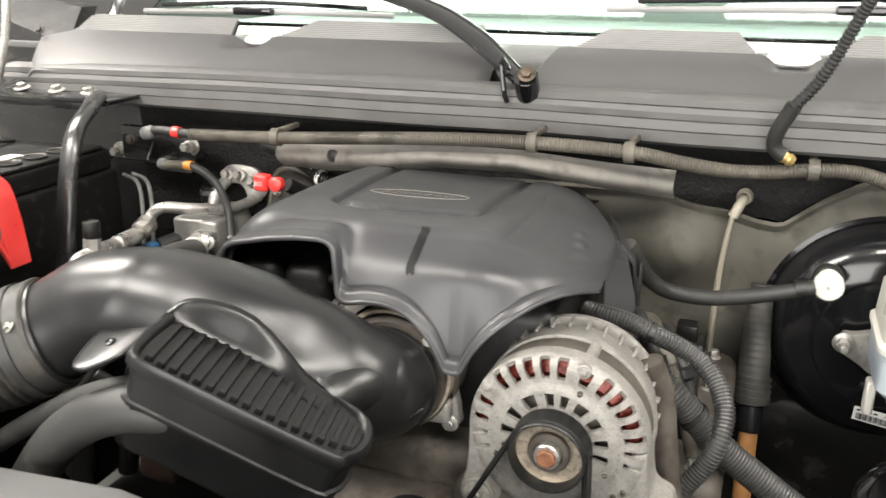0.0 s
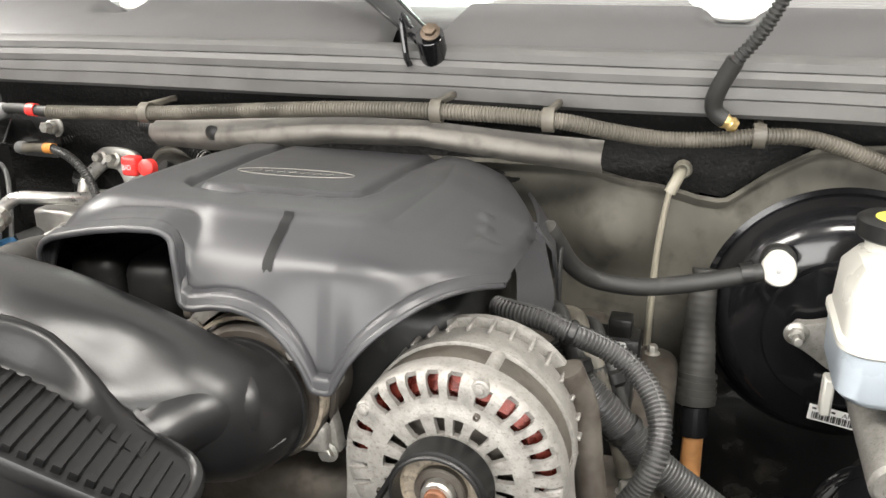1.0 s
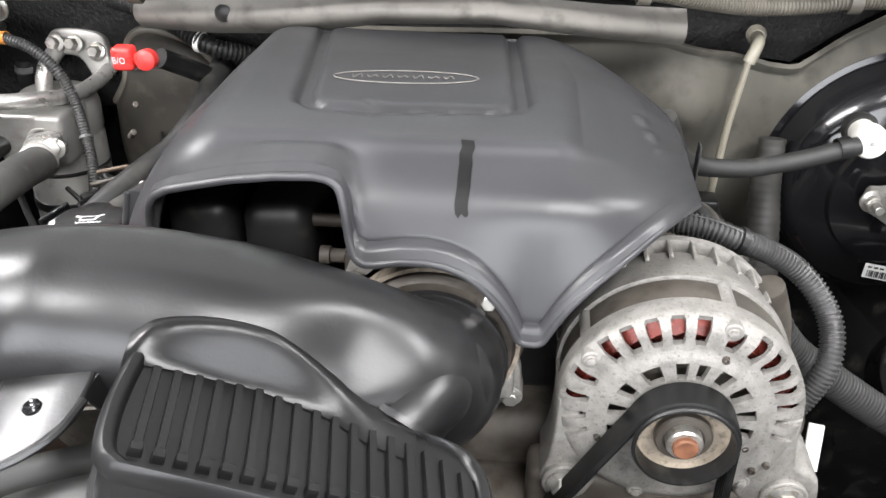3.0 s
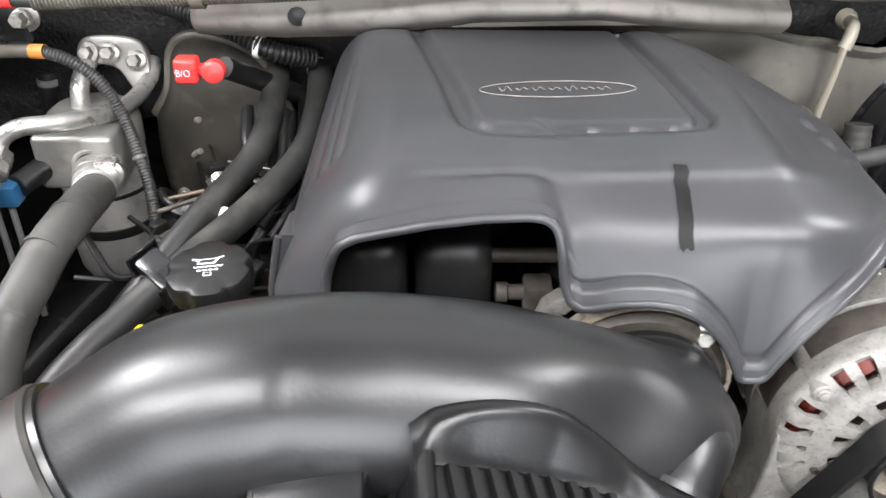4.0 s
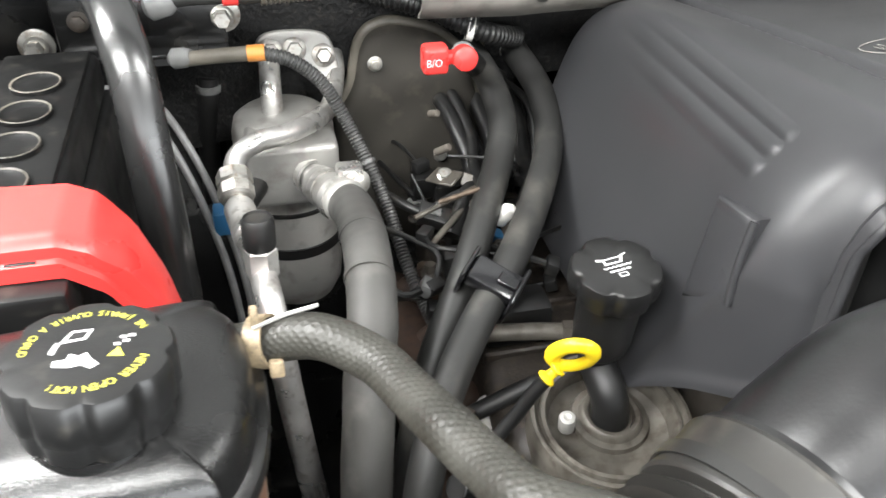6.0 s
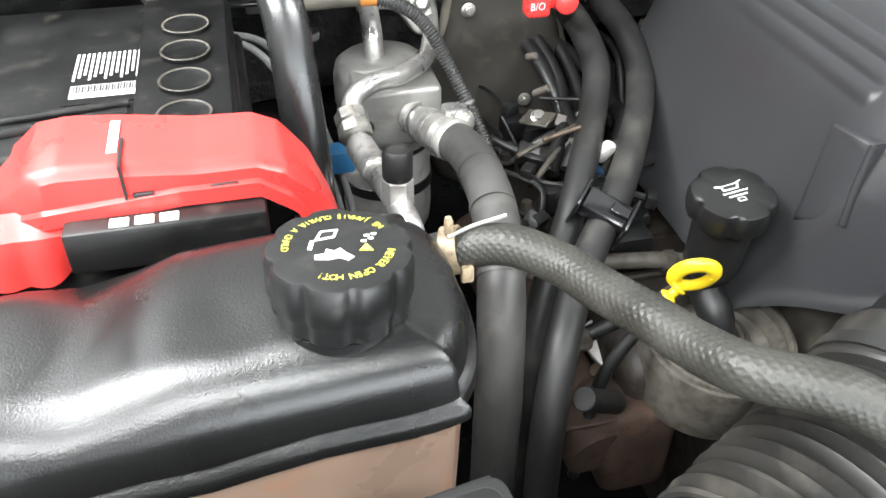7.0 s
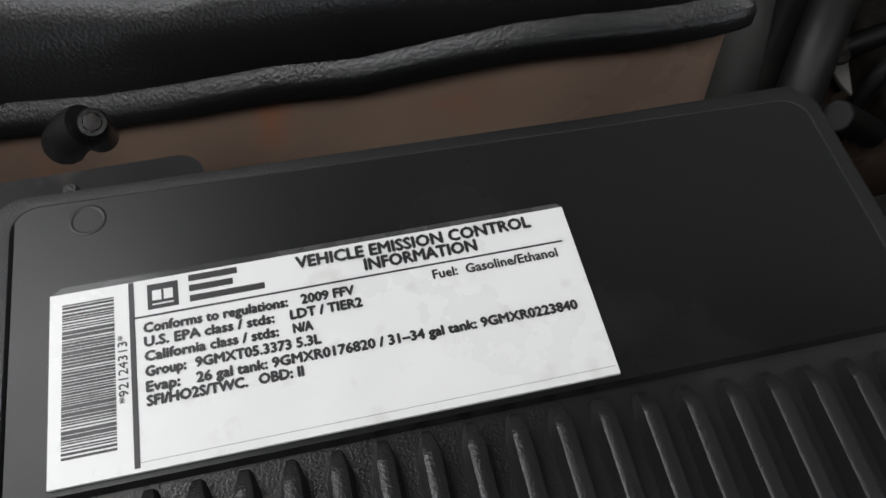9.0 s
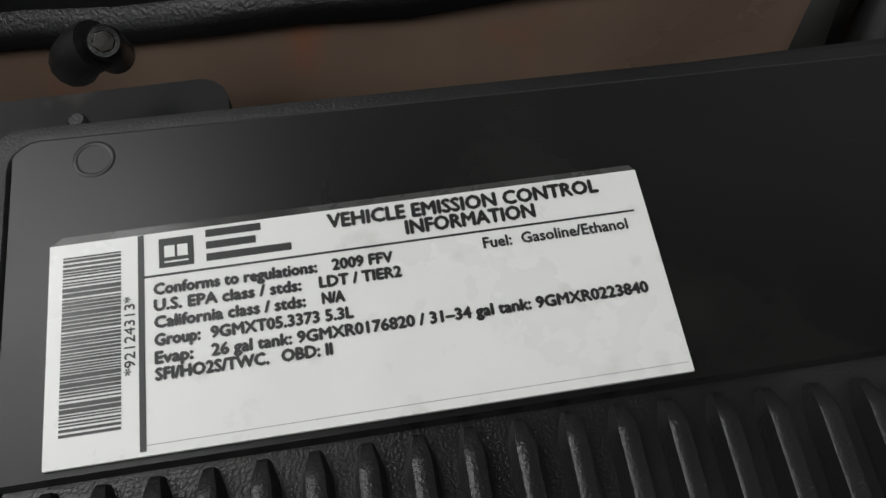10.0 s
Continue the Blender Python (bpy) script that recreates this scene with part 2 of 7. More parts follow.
RUSTY_STEEL = material("dark_rusty_steel", (0.1, 0.075, 0.055), 0.5, 0.6, grain=(500, 0.3), mottle=(90, 0.4))
RUST = material("surface_rust", (0.2, 0.085, 0.045), 0.7, 0.3, grain=(600, 0.4), mottle=(90, 0.4))
BRASS = material("brass_yellow", (0.5, 0.36, 0.15), 0.35, 0.7, grain=(300, 0.1), mottle=(60, 0.2))
COPPER = material("varnished_copper", (0.10, 0.017, 0.011), 0.3, 0.5, grain=(900, 0.4), mottle=(120, 0.5))
FELT = material("sound_mat", (0.007, 0.007, 0.007), 0.7, grain=(220, 1.0), mottle=(60, 0.5), dirt=(0.03, 0.028, 0.025), dirt_amount=0.06, bump_mm=3.0, spec=0.2)
SHIELD = material("heat_shield_board", (0.16, 0.15, 0.135), 0.6, grain=(300, 0.3), mottle=(14, 0.25), dirt=(0.08, 0.075, 0.065), dirt_amount=0.15)
FIREWALL = material("dusty_firewall_board", (0.088, 0.083, 0.07), 0.75, grain=(250, 0.3), mottle=(9, 0.4), dirt=(0.04, 0.037, 0.031), dirt_amount=0.15, spec=0.3)
PAINT = material("black_body_paint", (0.008, 0.008, 0.008), 0.25, grain=(200, 0.03), mottle=(8, 0.3), dirt=(0.05, 0.047, 0.042), dirt_amount=0.06, coat=0.4)
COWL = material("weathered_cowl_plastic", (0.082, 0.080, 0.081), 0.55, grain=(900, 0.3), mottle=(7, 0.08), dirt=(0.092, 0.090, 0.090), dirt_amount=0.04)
# paler than the cowl so the grille's slats read as lit edges
COWL_PALE = material("pale_lit_slat_plastic", (0.22, 0.217, 0.214), 0.5, grain=(900, 0.2), mottle=(9, 0.1))
SEAL = material("weatherstrip_rubber", (0.095, 0.093, 0.091), 0.6, grain=(500, 0.2), mottle=(25, 0.14), dirt=(0.108, 0.105, 0.102), dirt_amount=0.05)
RED = material("red_plastic", (0.78, 0.05, 0.045), 0.35, grain=(300, 0.06), mottle=(20, 0.08))
YELLOW = plain("yellow_plastic", (0.85, 0.62, 0.02), 0.35)
GLOSS_GRAIN = material("leathered_black_plastic", (0.009, 0.009, 0.009), 0.29, grain=(900, 0.6), mottle=(10, 0.2), bump_mm=0.35, spec=0.6, rough_var=0.06)
WOVEN = material("woven_hose_rubber", (0.033, 0.032, 0.027), 0.48, grain=(700, 0.5), mottle=(40, 0.3), bump_mm=0.5)
ALU_DULL = material("dull_aluminium", (0.42, 0.412, 0.39), 0.46, 0.5, grain=(300, 0.2), mottle=(14, 0.2), dirt=(0.24, 0.22, 0.2), dirt_amount=0.12)
CONDUIT = material("grey_conduit_plastic", (0.05, 0.05, 0.049), 0.42, grain=(300, 0.1), mottle=(20, 0.25))
YELLOWED = material("yellowed_vinyl", (0.27, 0.25, 0.2), 0.4, grain=(200, 0.1), mottle=(12, 0.2))
RUSTY_SHAFT = material("orange_rust", (0.36, 0.17, 0.06), 0.65, grain=(400, 0.3), mottle=(50, 0.3))
YELLOW_INK = plain("yellow_ink", (0.8, 0.75, 0.1), 0.5)
WHITE_INK = plain("white_ink", (0.75, 0.75, 0.75), 0.5)
WHITE = plain("white_plastic", (0.75, 0.74, 0.7), 0.35)
BLUE = plain("blue_plastic", (0.03, 0.13, 0.27), 0.4)
PURPLE = plain("purple_plastic", (0.17, 0.085, 0.125), 0.5)
PLUG_GREY = material("dusty_grey_plastic", (0.14, 0.14, 0.138), 0.5, grain=(300, 0.1), mottle=(60, 0.3))
LINER = material("hood_liner_felt", (0.075, 0.075, 0.077), 0.9, grain=(150, 0.6), mottle=(5, 0.15), bump_mm=1.0)
# dusty blower plastic; also the painted shade between the cowl slats
DUSTY_AND_GAP = material("dusty_plastic_and_gap_shade", (0.034, 0.031, 0.026), 0.7, grain=(300, 0.3), mottle=(14, 0.35), dirt=(0.07, 0.062, 0.05), dirt_amount=0.1, spec=0.35)
TAN_DUST = material("tan_road_dust", (0.27, 0.23, 0.18), 0.75, 0.1, grain=(400, 0.4), mottle=(80, 0.3), dirt=(0.09, 0.075, 0.06), dirt_amount=0.15)
PANEL_GREY = material("grey_support_plastic", (0.09, 0.09, 0.09), 0.65, grain=(600, 0.3), mottle=(9, 0.15))
SOOT = material("oily_soot", (0.022, 0.0175, 0.014), 0.62, 0.1, grain=(260, 0.7), mottle=(38, 0.55), dirt=(0.06, 0.045, 0.034), dirt_amount=0.16, bump_mm=0.8)
BOWL = material("oily_cast_metal", (0.105, 0.096, 0.082), 0.5, 0.25, grain=(260, 0.6), mottle=(34, 0.45), dirt=(0.05, 0.04, 0.031), dirt_amount=0.22, bump_mm=0.6)
BROWN_RUST = material("brown_manifold_rust", (0.055, 0.033, 0.023), 0.75, 0.2, grain=(300, 0.5), mottle=(30, 0.45), dirt=(0.03, 0.02, 0.016), dirt_amount=0.2)
GREY = plain("grey_plastic", (0.3, 0.3, 0.3), 0.45)
WIRE_TAN = plain("faded_orange_wire", (0.42, 0.24, 0.12), 0.5)
WIRE_YELLOW = plain("faded_yellow_wire", (0.55, 0.46, 0.2), 0.5)
ORANGE = plain("orange_tape", (0.5, 0.2, 0.04), 0.5)
BOOT = material("dusty_boot_rubber", (0.03, 0.029, 0.026), 0.6, grain=(300, 0.2), mottle=(20, 0.3))
TAN = material("aged_tan_plastic", (0.30, 0.235, 0.15), 0.5, mottle=(120, 0.4), dirt=(0.10, 0.075, 0.05), dirt_amount=0.2)
COOLANT = material("stained_translucent_plastic", (0.28, 0.195, 0.145), 0.38, grain=(200, 0.1), mottle=(11, 0.25), dirt=(0.38, 0.15, 0.08), dirt_amount=0.10)
FLUID = material("fluid_behind_milky_plastic", (0.40, 0.45, 0.50), 0.3, grain=(200, 0.06), mottle=(6, 0.1))
RESERVOIR = material("milky_reservoir_plastic", (0.62, 0.61, 0.56), 0.35, grain=(200, 0.06), mottle=(6, 0.1))
LAMINATE = material("clear_laminate_over_black", (0.06, 0.06, 0.058), 0.3, grain=(300, 0.05), mottle=(60, 0.4))
PAPER = material("label_paper", (0.82, 0.82, 0.80), 0.35, grain=(500, 0.03), mottle=(40, 0.04), dirt=(0.66, 0.65, 0.62), dirt_amount=0.02)
INK = plain("black_ink", (0.02, 0.02, 0.02), 0.4)
OIL = material("old_oil", (0.008, 0.008, 0.008), 0.5, grain=(300, 0.1), mottle=(60, 0.3), spec=0.2)
CONCRETE = material("shop_concrete", (0.19, 0.187, 0.18), 0.5, grain=(80, 0.3), mottle=(2, 0.15))
WALL = material("grey_wall_paint", (0.14, 0.14, 0.138), 0.7, grain=(120, 0.1), mottle=(1.5, 0.06))
WHITE_PAINT = material("white_body_paint", (0.72, 0.72, 0.70), 0.3, grain=(200, 0.02), mottle=(6, 0.05), coat=0.3)
CEILING = material("dark_ceiling_paint", (0.12, 0.12, 0.12), 0.7, grain=(120, 0.1), mottle=(1.5, 0.06))


def glass_material():
    m = bpy.data.materials.new("tinted_glass")
    m.use_nodes = True
    b = m.node_tree.nodes["Principled BSDF"]
    b.inputs["Base Color"].default_value = (0.7, 0.9, 0.82, 1)
    b.inputs["Roughness"].default_value = 0.02
    b.inputs["Transmission Weight"].default_value = 1.0
    b.inputs["IOR"].default_value = 1.5
    return m


GLASS = glass_material()

# ---- the shop ----
solo("floor", box(-4, 4, -4, 5, -0.1, 0), CONCRETE, "light grey concrete shop floor under the truck", "floor", "structure", smooth=False)
solo("ceiling", box(-4, 4, -4, 5, 3.4, 3.5), CEILING, "dark painted shop ceiling with strip lamps", "ceiling", "structure", smooth=False)
for wname, wb in (("wall_north", (-4, 4, 5, 5.15, 0, 3.4)), ("wall_west", (-4.15, -4, -4, 5, 0, 3.4)), ("wall_east", (4, 4.15, -4, 5, 0, 3.4))):
    solo(wname, box(*wb), WALL, "plain grey painted shop wall", "wall", "structure", smooth=False)

south = thing("wall_south", "grey painted shop wall round an open door", "wall", (0, -4.07, 0))
south["kind"] = "structure"
for wb in ((-4, -3.0, -4.15, -4, 0, 3.4), (3.4, 4, -4.15, -4, 0, 3.4), (-3.0, 3.4, -4.15, -4, 2.85, 3.4)):
    part("panel", box(*wb), WALL, south, smooth=False)

# ---- the truck's body round the bay ----
XC = -0.29
fw = thing("firewall", "black firewall with rough sound mat and dusty board", "firewall", (XC, 1.25, 0.6))
fw["kind"] = "structure"
part("panel", box(-1.35, 0.75, 1.235, 1.26, 0.40, 1.40, 0.003), PAINT, fw)


def wavy(x, y, a=0.006, f=9.0):
    return a * noise.noise(Vector((x * f, y * f, 0.3)))


# rough mat under the cowl, hanging lower towards the brake booster
rows = []
for i in range(111):
    x = -0.98 + 1.5 * i / 110
    low = lerp_table([(-0.98, 1.10), (-0.66, 1.16), (-0.12, 1.215), (0.0, 1.232), (0.03, 1.228), (0.075, 1.262), (0.12, 1.29), (0.52, 1.29)], x)
    rows.append([(x, 1.205 + 0.02 * math.sin(3 * x) + wavy(x, z) + 0.003 * noise.noise(Vector((x * 60, z * 60, 0))), z) for z in [low + (1.375 - low) * k / 34 for k in range(35)]])
part("sound_mat", sheet(rows, 0.012), FELT, fw, "rough black sound mat with crumbs of dirt")

# moulded board below, with a round bulge
rows = []
for i in range(91):
    x = -0.5 + 1.0 * i / 90
    top = lerp_table([(-0.5, 1.25), (-0.11, 1.258), (-0.04, 1.245), (0.0, 1.232), (0.03, 1.228), (0.075, 1.265), (0.12, 1.293), (0.2, 1.30), (0.5, 1.30)], x)
    row = []
    for k in range(61):
        low = 1.0 if x < 0.04 else 1.12
        z = low + (top - low) * k / 60
        y = 1.192 - 0.05 * math.exp(-(((x + 0.085) / 0.055) ** 2 + ((z - 1.195) / 0.06) ** 2)) + 0.03 * smooth01((1.1 - z) / 0.2)
        y -= 0.012 * smooth01((z - top + 0.012) / 0.012)
        row.append((x, y + wavy(x, z, 0.003), z))
    rows.append(row)
part("board", sheet(rows, 0.006), FIREWALL, fw, "dusty grey moulded board with a pale rim")

for side, x0, x1 in (("left", -1.34, -1.16), ("right", 0.53, 0.72)):
    fender = thing("inner_fender", "black painted inner fender of the engine bay", "fender", ((x0 + x1) / 2, 0.7, 0.5), "inner fenders")
    if side == "left":
        part("wall", box(-1.26, -1.225, 0.15, 1.24, 0.5, 1.17, 0.004), PAINT, fender)
        part("rail", box(-1.36, -1.17, 0.15, 1.5, 1.17, 1.21, 0.012, 3), PAINT, fender, "glossy black fender rail")
    else:
        part("wall", box(0.56, 0.60, 0.15, 1.24, 0.5, 1.2, 0.004), PAINT, fender)
        part("rail", box(0.52, 0.75, 0.15, 1.5, 1.2, 1.24, 0.012, 3), PAINT, fender, "glossy black fender rail")

support = thing("radiator_support", "dark grey plastic radiator support cover", "radiator support", (XC, 0.3, 0.6))
part("top_panel", prism([(-0.80, 0.20), (0.5, 0.20), (0.5, 0.46), (-0.36, 0.48), (-0.41, 0.522), (-0.44, 0.526), (-0.56, 0.513), (-0.80, 0.49)], 1.135, 1.15, 0.006, 3), PANEL_GREY, support)
part("front_wall", box(-1.2, 0.55, 0.2, 0.24, 0.5, 1.12, 0.004), BLACK, support)
part("fan_shroud", box(-0.75, 0.2, 0.42, 0.50, 0.6, 1.05, 0.02, 3), BLACK, support)

# hood, open over the bay
rows = []
for i in range(25):
    x = -1.25 + 1.92 * i / 24
    c = (i - 12) / 12
    rows.append([(x, 1.42 - 0.98 * k / 16, 1.60 + 1.02 * k / 16 - 0.05 * c * c) for k in range(17)])
hood = thing("hood", "open white painted truck hood above the engine bay", "hood", (XC, 1.4, 1.55))
part("panel", sheet(rows, 0.03), WHITE_PAINT, hood)
liner = [[(x * 0.94 - 0.02, y - 0.024, z - 0.024) for x, y, z in row[9:16]] for row in rows[1:24]]
part("liner", sheet(liner, 0.012), LINER, hood, "dark grey fibre hood liner")

# ---- cowl, seal, glass, wipers ----
def cowl_half(x0, x1, cut0, cut1, nozzle_x, label):
    """One cowl panel between x0 and x1, with slanted ends, a fluted grille along its top and a dip for the washer nozzle."""
    c = thing("cowl_panel", label, "cowl panel", ((x0 + x1) / 2, 1.2, 1.36), "cowl panels")
    rows = []
    n = 90
    for i in range(n + 1):
        u = i / n
        row = []
        for k in range(25):
            v = k / 24
            xa = x0 + cut0 * v
            xb = x1 - cut1 * v
            x = xa + (xb - xa) * u
            dip = 0.018 * math.exp(-((x - nozzle_x) / 0.028) ** 4) * smooth01((v - 0.55) / 0.4)
            y = 1.165 + 0.115 * v + dip
            z = 1.372 + 0.058 * v ** 0.85 - dip * 1.1 + 0.004 * math.sin(math.pi * v)
            edge = min(u, 1 - u) * (xb - xa)
            z -= 0.012 * (1 - smooth01(edge / 0.012))
            row.append((x, y, z))
        rows.append(row)
    part("body", sheet(rows, 0.004), COWL, c)
    for s in range(10):
        v0 = 1.2835 + s * 0.0068
        for a, b in ((x0 + cut0 + 0.03, nozzle_x - 0.045), (nozzle_x + 0.045, x1 - cut1 - 0.02)):
            if b - a > 0.02:
                z0 = 1.4265 + s * 0.0024
                # light and shade by colour: pale slats, dark bars for the shaded gaps
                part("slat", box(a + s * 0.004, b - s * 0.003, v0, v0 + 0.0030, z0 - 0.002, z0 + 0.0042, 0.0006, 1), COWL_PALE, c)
                part("slat_gap_shade", box(a + s * 0.004, b - s * 0.003, v0 + 0.0024, v0 + 0.0070, z0 - 0.006, z0 - 0.0010, 0.0004, 1), DUSTY_AND_GAP, c)
    part("nozzle_pad", lathe([(0.034, 0.0), (0.033, 0.003), (0.024, 0.0045), (0.01, 0.005)], 28, pose(nozzle_x, 1.312, 1.422, 14, 0, 0) @ Matrix.Diagonal((1, 0.75, 1, 1))), WHITE, c, "pale washer nozzle pad")
    return c


cowl_half(-1.175, -0.362, -0.075, 0.015, -0.80, "weathered grey plastic cowl panel with fluted grille")
cowl_r = cowl_half(-0.322, 0.62, 0.022, 0.05, 0.02, "weathered grey plastic cowl panel beside the wiper pivot")
part("gap_strip", box(-0.185, 0.025, 1.1705, 1.1765, 1.3790, 1.3880, 0.001, 1), INK, cowl_r, "black gap along the lower edge")
solo("cowl_tray", box(-1.3, 0.68, 1.24, 1.52, 1.385, 1.41, 0.004), PANEL_GREY, "grey plastic tray under the cowl panels", "cowl tray", "structure")

solo("bay_floor", box(-1.25, 0.62, 0.2, 1.24, 0.42, 0.46, 0.005), FELT, "dark splash shield deep under the engine bay", "splash shield", "structure")
seal = thing("hood_seal", "grey rubber weatherstrip along the cowl edge", "weatherstrip", (XC, 1.16, 1.32))
SEAL_CUT = [(1.170, 1.386), (1.156, 1.384), (1.1515, 1.3805), (1.151, 1.3765), (1.1575, 1.3750), (1.1575, 1.3720), (1.149, 1.370), (1.1475, 1.366), (1.1480, 1.3605), (1.1545, 1.359), (1.1545, 1.3565), (1.147, 1.3545), (1.146, 1.347), (1.1515, 1.3460), (1.1515, 1.3440), (1.1465, 1.3425), (1.147, 1.331), (1.152, 1.328), (1.165, 1.328)]
for fold, a, b in (("lip", 0, 6), ("bulb", 6, 11), ("flange", 11, 19)):
    rows = []
    for i in range(81):
        c = (i - 40) / 40
        x = XC + 0.02 + 0.97 * c
        rows.append([(x, y + 0.028 * c ** 4 + 0.0012 * noise.noise(Vector((x * 7, z * 40, 0))), z + 0.003 * (1 - c * c) - 0.010 * c ** 4 + 0.0015 * noise.noise(Vector((x * 5, 3, z * 20)))) for y, z in SEAL_CUT[max(0, a - 1):b]])
    part(fold, sheet(rows, 0.003), SEAL, seal, angle=30)

pane = solo("windshield", box(-1.15, 0.57, -0.004, 0.004, 0, 0.9, 0.002, 1, pose(0, 1.43, 1.435, -58, 0, 0)), GLASS, "green-tinted windshield glass above the cowl", "windshield", "structure")
pane.visible_shadow = False
solo("dashboard", box(-1.15, 0.57, 1.62, 2.0, 1.33, 1.42, 0.03, 3), GREY, "pale grey dashboard behind the windshield", "dashboard", "structure")
solo("cab_shell", box(-1.25, 0.67, 2.0, 2.03, 0.6, 1.9), WALL, "pale cab interior behind the windshield", "cab", "structure")

wiper = thing("wiper", "glossy black wiper arm on a rusty pivot nut", "wiper", (-0.3, 1.12, 1.37), "wipers")
part("pivot", cyl((-0.298, 1.16, 1.375), (-0.296, 1.135, 1.405), 0.016, 20), GLOSS, wiper)
part("nut", hexbolt((-0.293, 1.13, 1.408), (0.05, -0.7, 0.6), 0.0075, 0.008, 1.5), RUSTY_STEEL, wiper, "rusty pivot nut")
part("arm", tube([(-0.305, 1.15, 1.398), (-0.345, 1.18, 1.42), (-0.40, 1.225, 1.447), (-0.48, 1.28, 1.475), (-0.60, 1.34, 1.50), (-0.85, 1.44, 1.54)], [0.016, 0.022, 0.024, 0.021, 0.016, 0.010], 12, 0.012, flat=0.5), GLOSS, wiper)
part("tip_link", tube([(-0.318, 1.135, 1.412), (-0.33, 1.14, 1.425), (-0.325, 1.14, 1.38), (-0.322, 1.143, 1.37)], 0.0035, 8, 0.008), GLOSS, wiper)
for bx0, bx1, by, bz in ((-1.15, -0.62, 1.44, 1.458), (-0.26, 0.5, 1.46, 1.478)):
    blade = thing("windshield_wiper", "grey wiper with its blade parked on the windshield", "wiper", ((bx0 + bx1) / 2, by, bz), "wipers")
    part("rubber", tube([(bx0, by, bz - 0.004), ((bx0 + bx1) / 2, by, bz), (bx1, by, bz - 0.002)], 0.005, 8, 0.03), GREY, blade)
    part("frame", tube([(bx0 + 0.05, by - 0.004, bz + 0.008), ((bx0 + bx1) / 2, by - 0.006, bz + 0.016), (bx1 - 0.05, by - 0.004, bz + 0.01)], 0.007, 8, 0.03, flat=0.6), GLOSS, blade)
    part("bracket", box((bx0 + bx1) / 2 - 0.05, (bx0 + bx1) / 2 + 0.03, by - 0.02, by - 0.002, bz - 0.006, bz + 0.008, 0.003), GLOSS, blade)

# ---- engine cover ----
cover = thing("engine_cover", "satin black plastic engine cover with an oval badge", "engine cover", (-0.33, 0.92, 1.16))
GROOVE = [(-0.452, 1.085), (-0.4225, 0.915), (-0.414, 0.856), (-0.4085, 0.841), (-0.397, 0.8325), (-0.380, 0.8305), (-0.274, 0.8390), (-0.2600, 0.8435), (-0.2545, 0.858), (-0.272, 1.104)]
LOW = [(-0.575, 1.09), (-0.545, 1.12), (-0.503, 1.145), (-0.4985, 1.20), (-0.496, 1.245), (-0.4915, 1.267), (-0.486, 1.276), (-0.476, 1.2815), (-0.460, 1.2855), (-0.434, 1.2915), (-0.404, 1.296), (-0.380, 1.2975), (-0.372, 1.2965), (-0.3655, 1.293), (-0.3615, 1.286), (-0.3595, 1.274), (-0.3575, 1.256), (-0.354, 1.2475), (-0.348, 1.2435), (-0.340, 1.244), (-0.325, 1.2475), (-0.308, 1.2485), (-0.295, 1.2465), (-0.283, 1.2415), (-0.275, 1.2355), (-0.266, 1.2265), (-0.259, 1.2175), (-0.2535, 1.208), (-0.2495, 1.199), (-0.2470, 1.1935), (-0.2445, 1.1925), (-0.2345, 1.1925), (-0.2320, 1.1945), (-0.2275, 1.203), (-0.2215, 1.2145), (-0.214, 1.2255), (-0.206, 1.2345), (-0.196, 1.2435), (-0.183, 1.2525), (-0.170, 1.260), (-0.155, 1.2655), (-0.13, 1.268), (-0.118, 1.245), (-0.108, 1.20), (-0.10, 1.18)]
CAP = [(-0.572, 1.09), (-0.562, 1.12), (-0.549, 1.166), (-0.538, 1.20), (-0.526, 1.243), (-0.513, 1.263), (-0.50, 1.279), (-0.485, 1.293), (-0.465, 1.305), (-0.44, 1.33), (-0.24, 1.33), (-0.215, 1.30), (-0.19, 1.287), (-0.16, 1.275), (-0.135, 1.262), (-0.124, 1.245), (-0.113, 1.20), (-0.108, 1.18)]
YFRONT = [(-0.572, 0.83), (-0.55, 0.80), (-0.53, 0.77), (-0.51, 0.750), (-0.49, 0.7445), (-0.365, 0.743), (-0.352, 0.735), (-0.235, 0.732), (-0.215, 0.7345), (-0.198, 0.740), (-0.18, 0.750), (-0.16, 0.770), (-0.135, 0.808), (-0.12, 0.85), (-0.108, 0.90)]


def seg_dist(p, a, b):
    ax, ay = a
    bx, by = b
    t = ((p[0] - ax) * (bx - ax) + (p[1] - ay) * (by - ay)) / ((bx - ax) ** 2 + (by - ay) ** 2)
    t = min(1, max(0, t))
    return math.hypot(p[0] - ax - t * (bx - ax), p[1] - ay - t * (by - ay))


def cover_columns():
    xs = []
    x = -0.572
    while x < -0.1302:
        xs.append(x)
        near = min(abs(x + 0.498), abs(x + 0.359), abs(x + 0.12), abs(x + 0.25), abs(x + 0.222))
        x += 0.0011 if near < 0.008 else 0.0014 if x < -0.48 else 0.002
    xs.append(-0.130)
    return xs


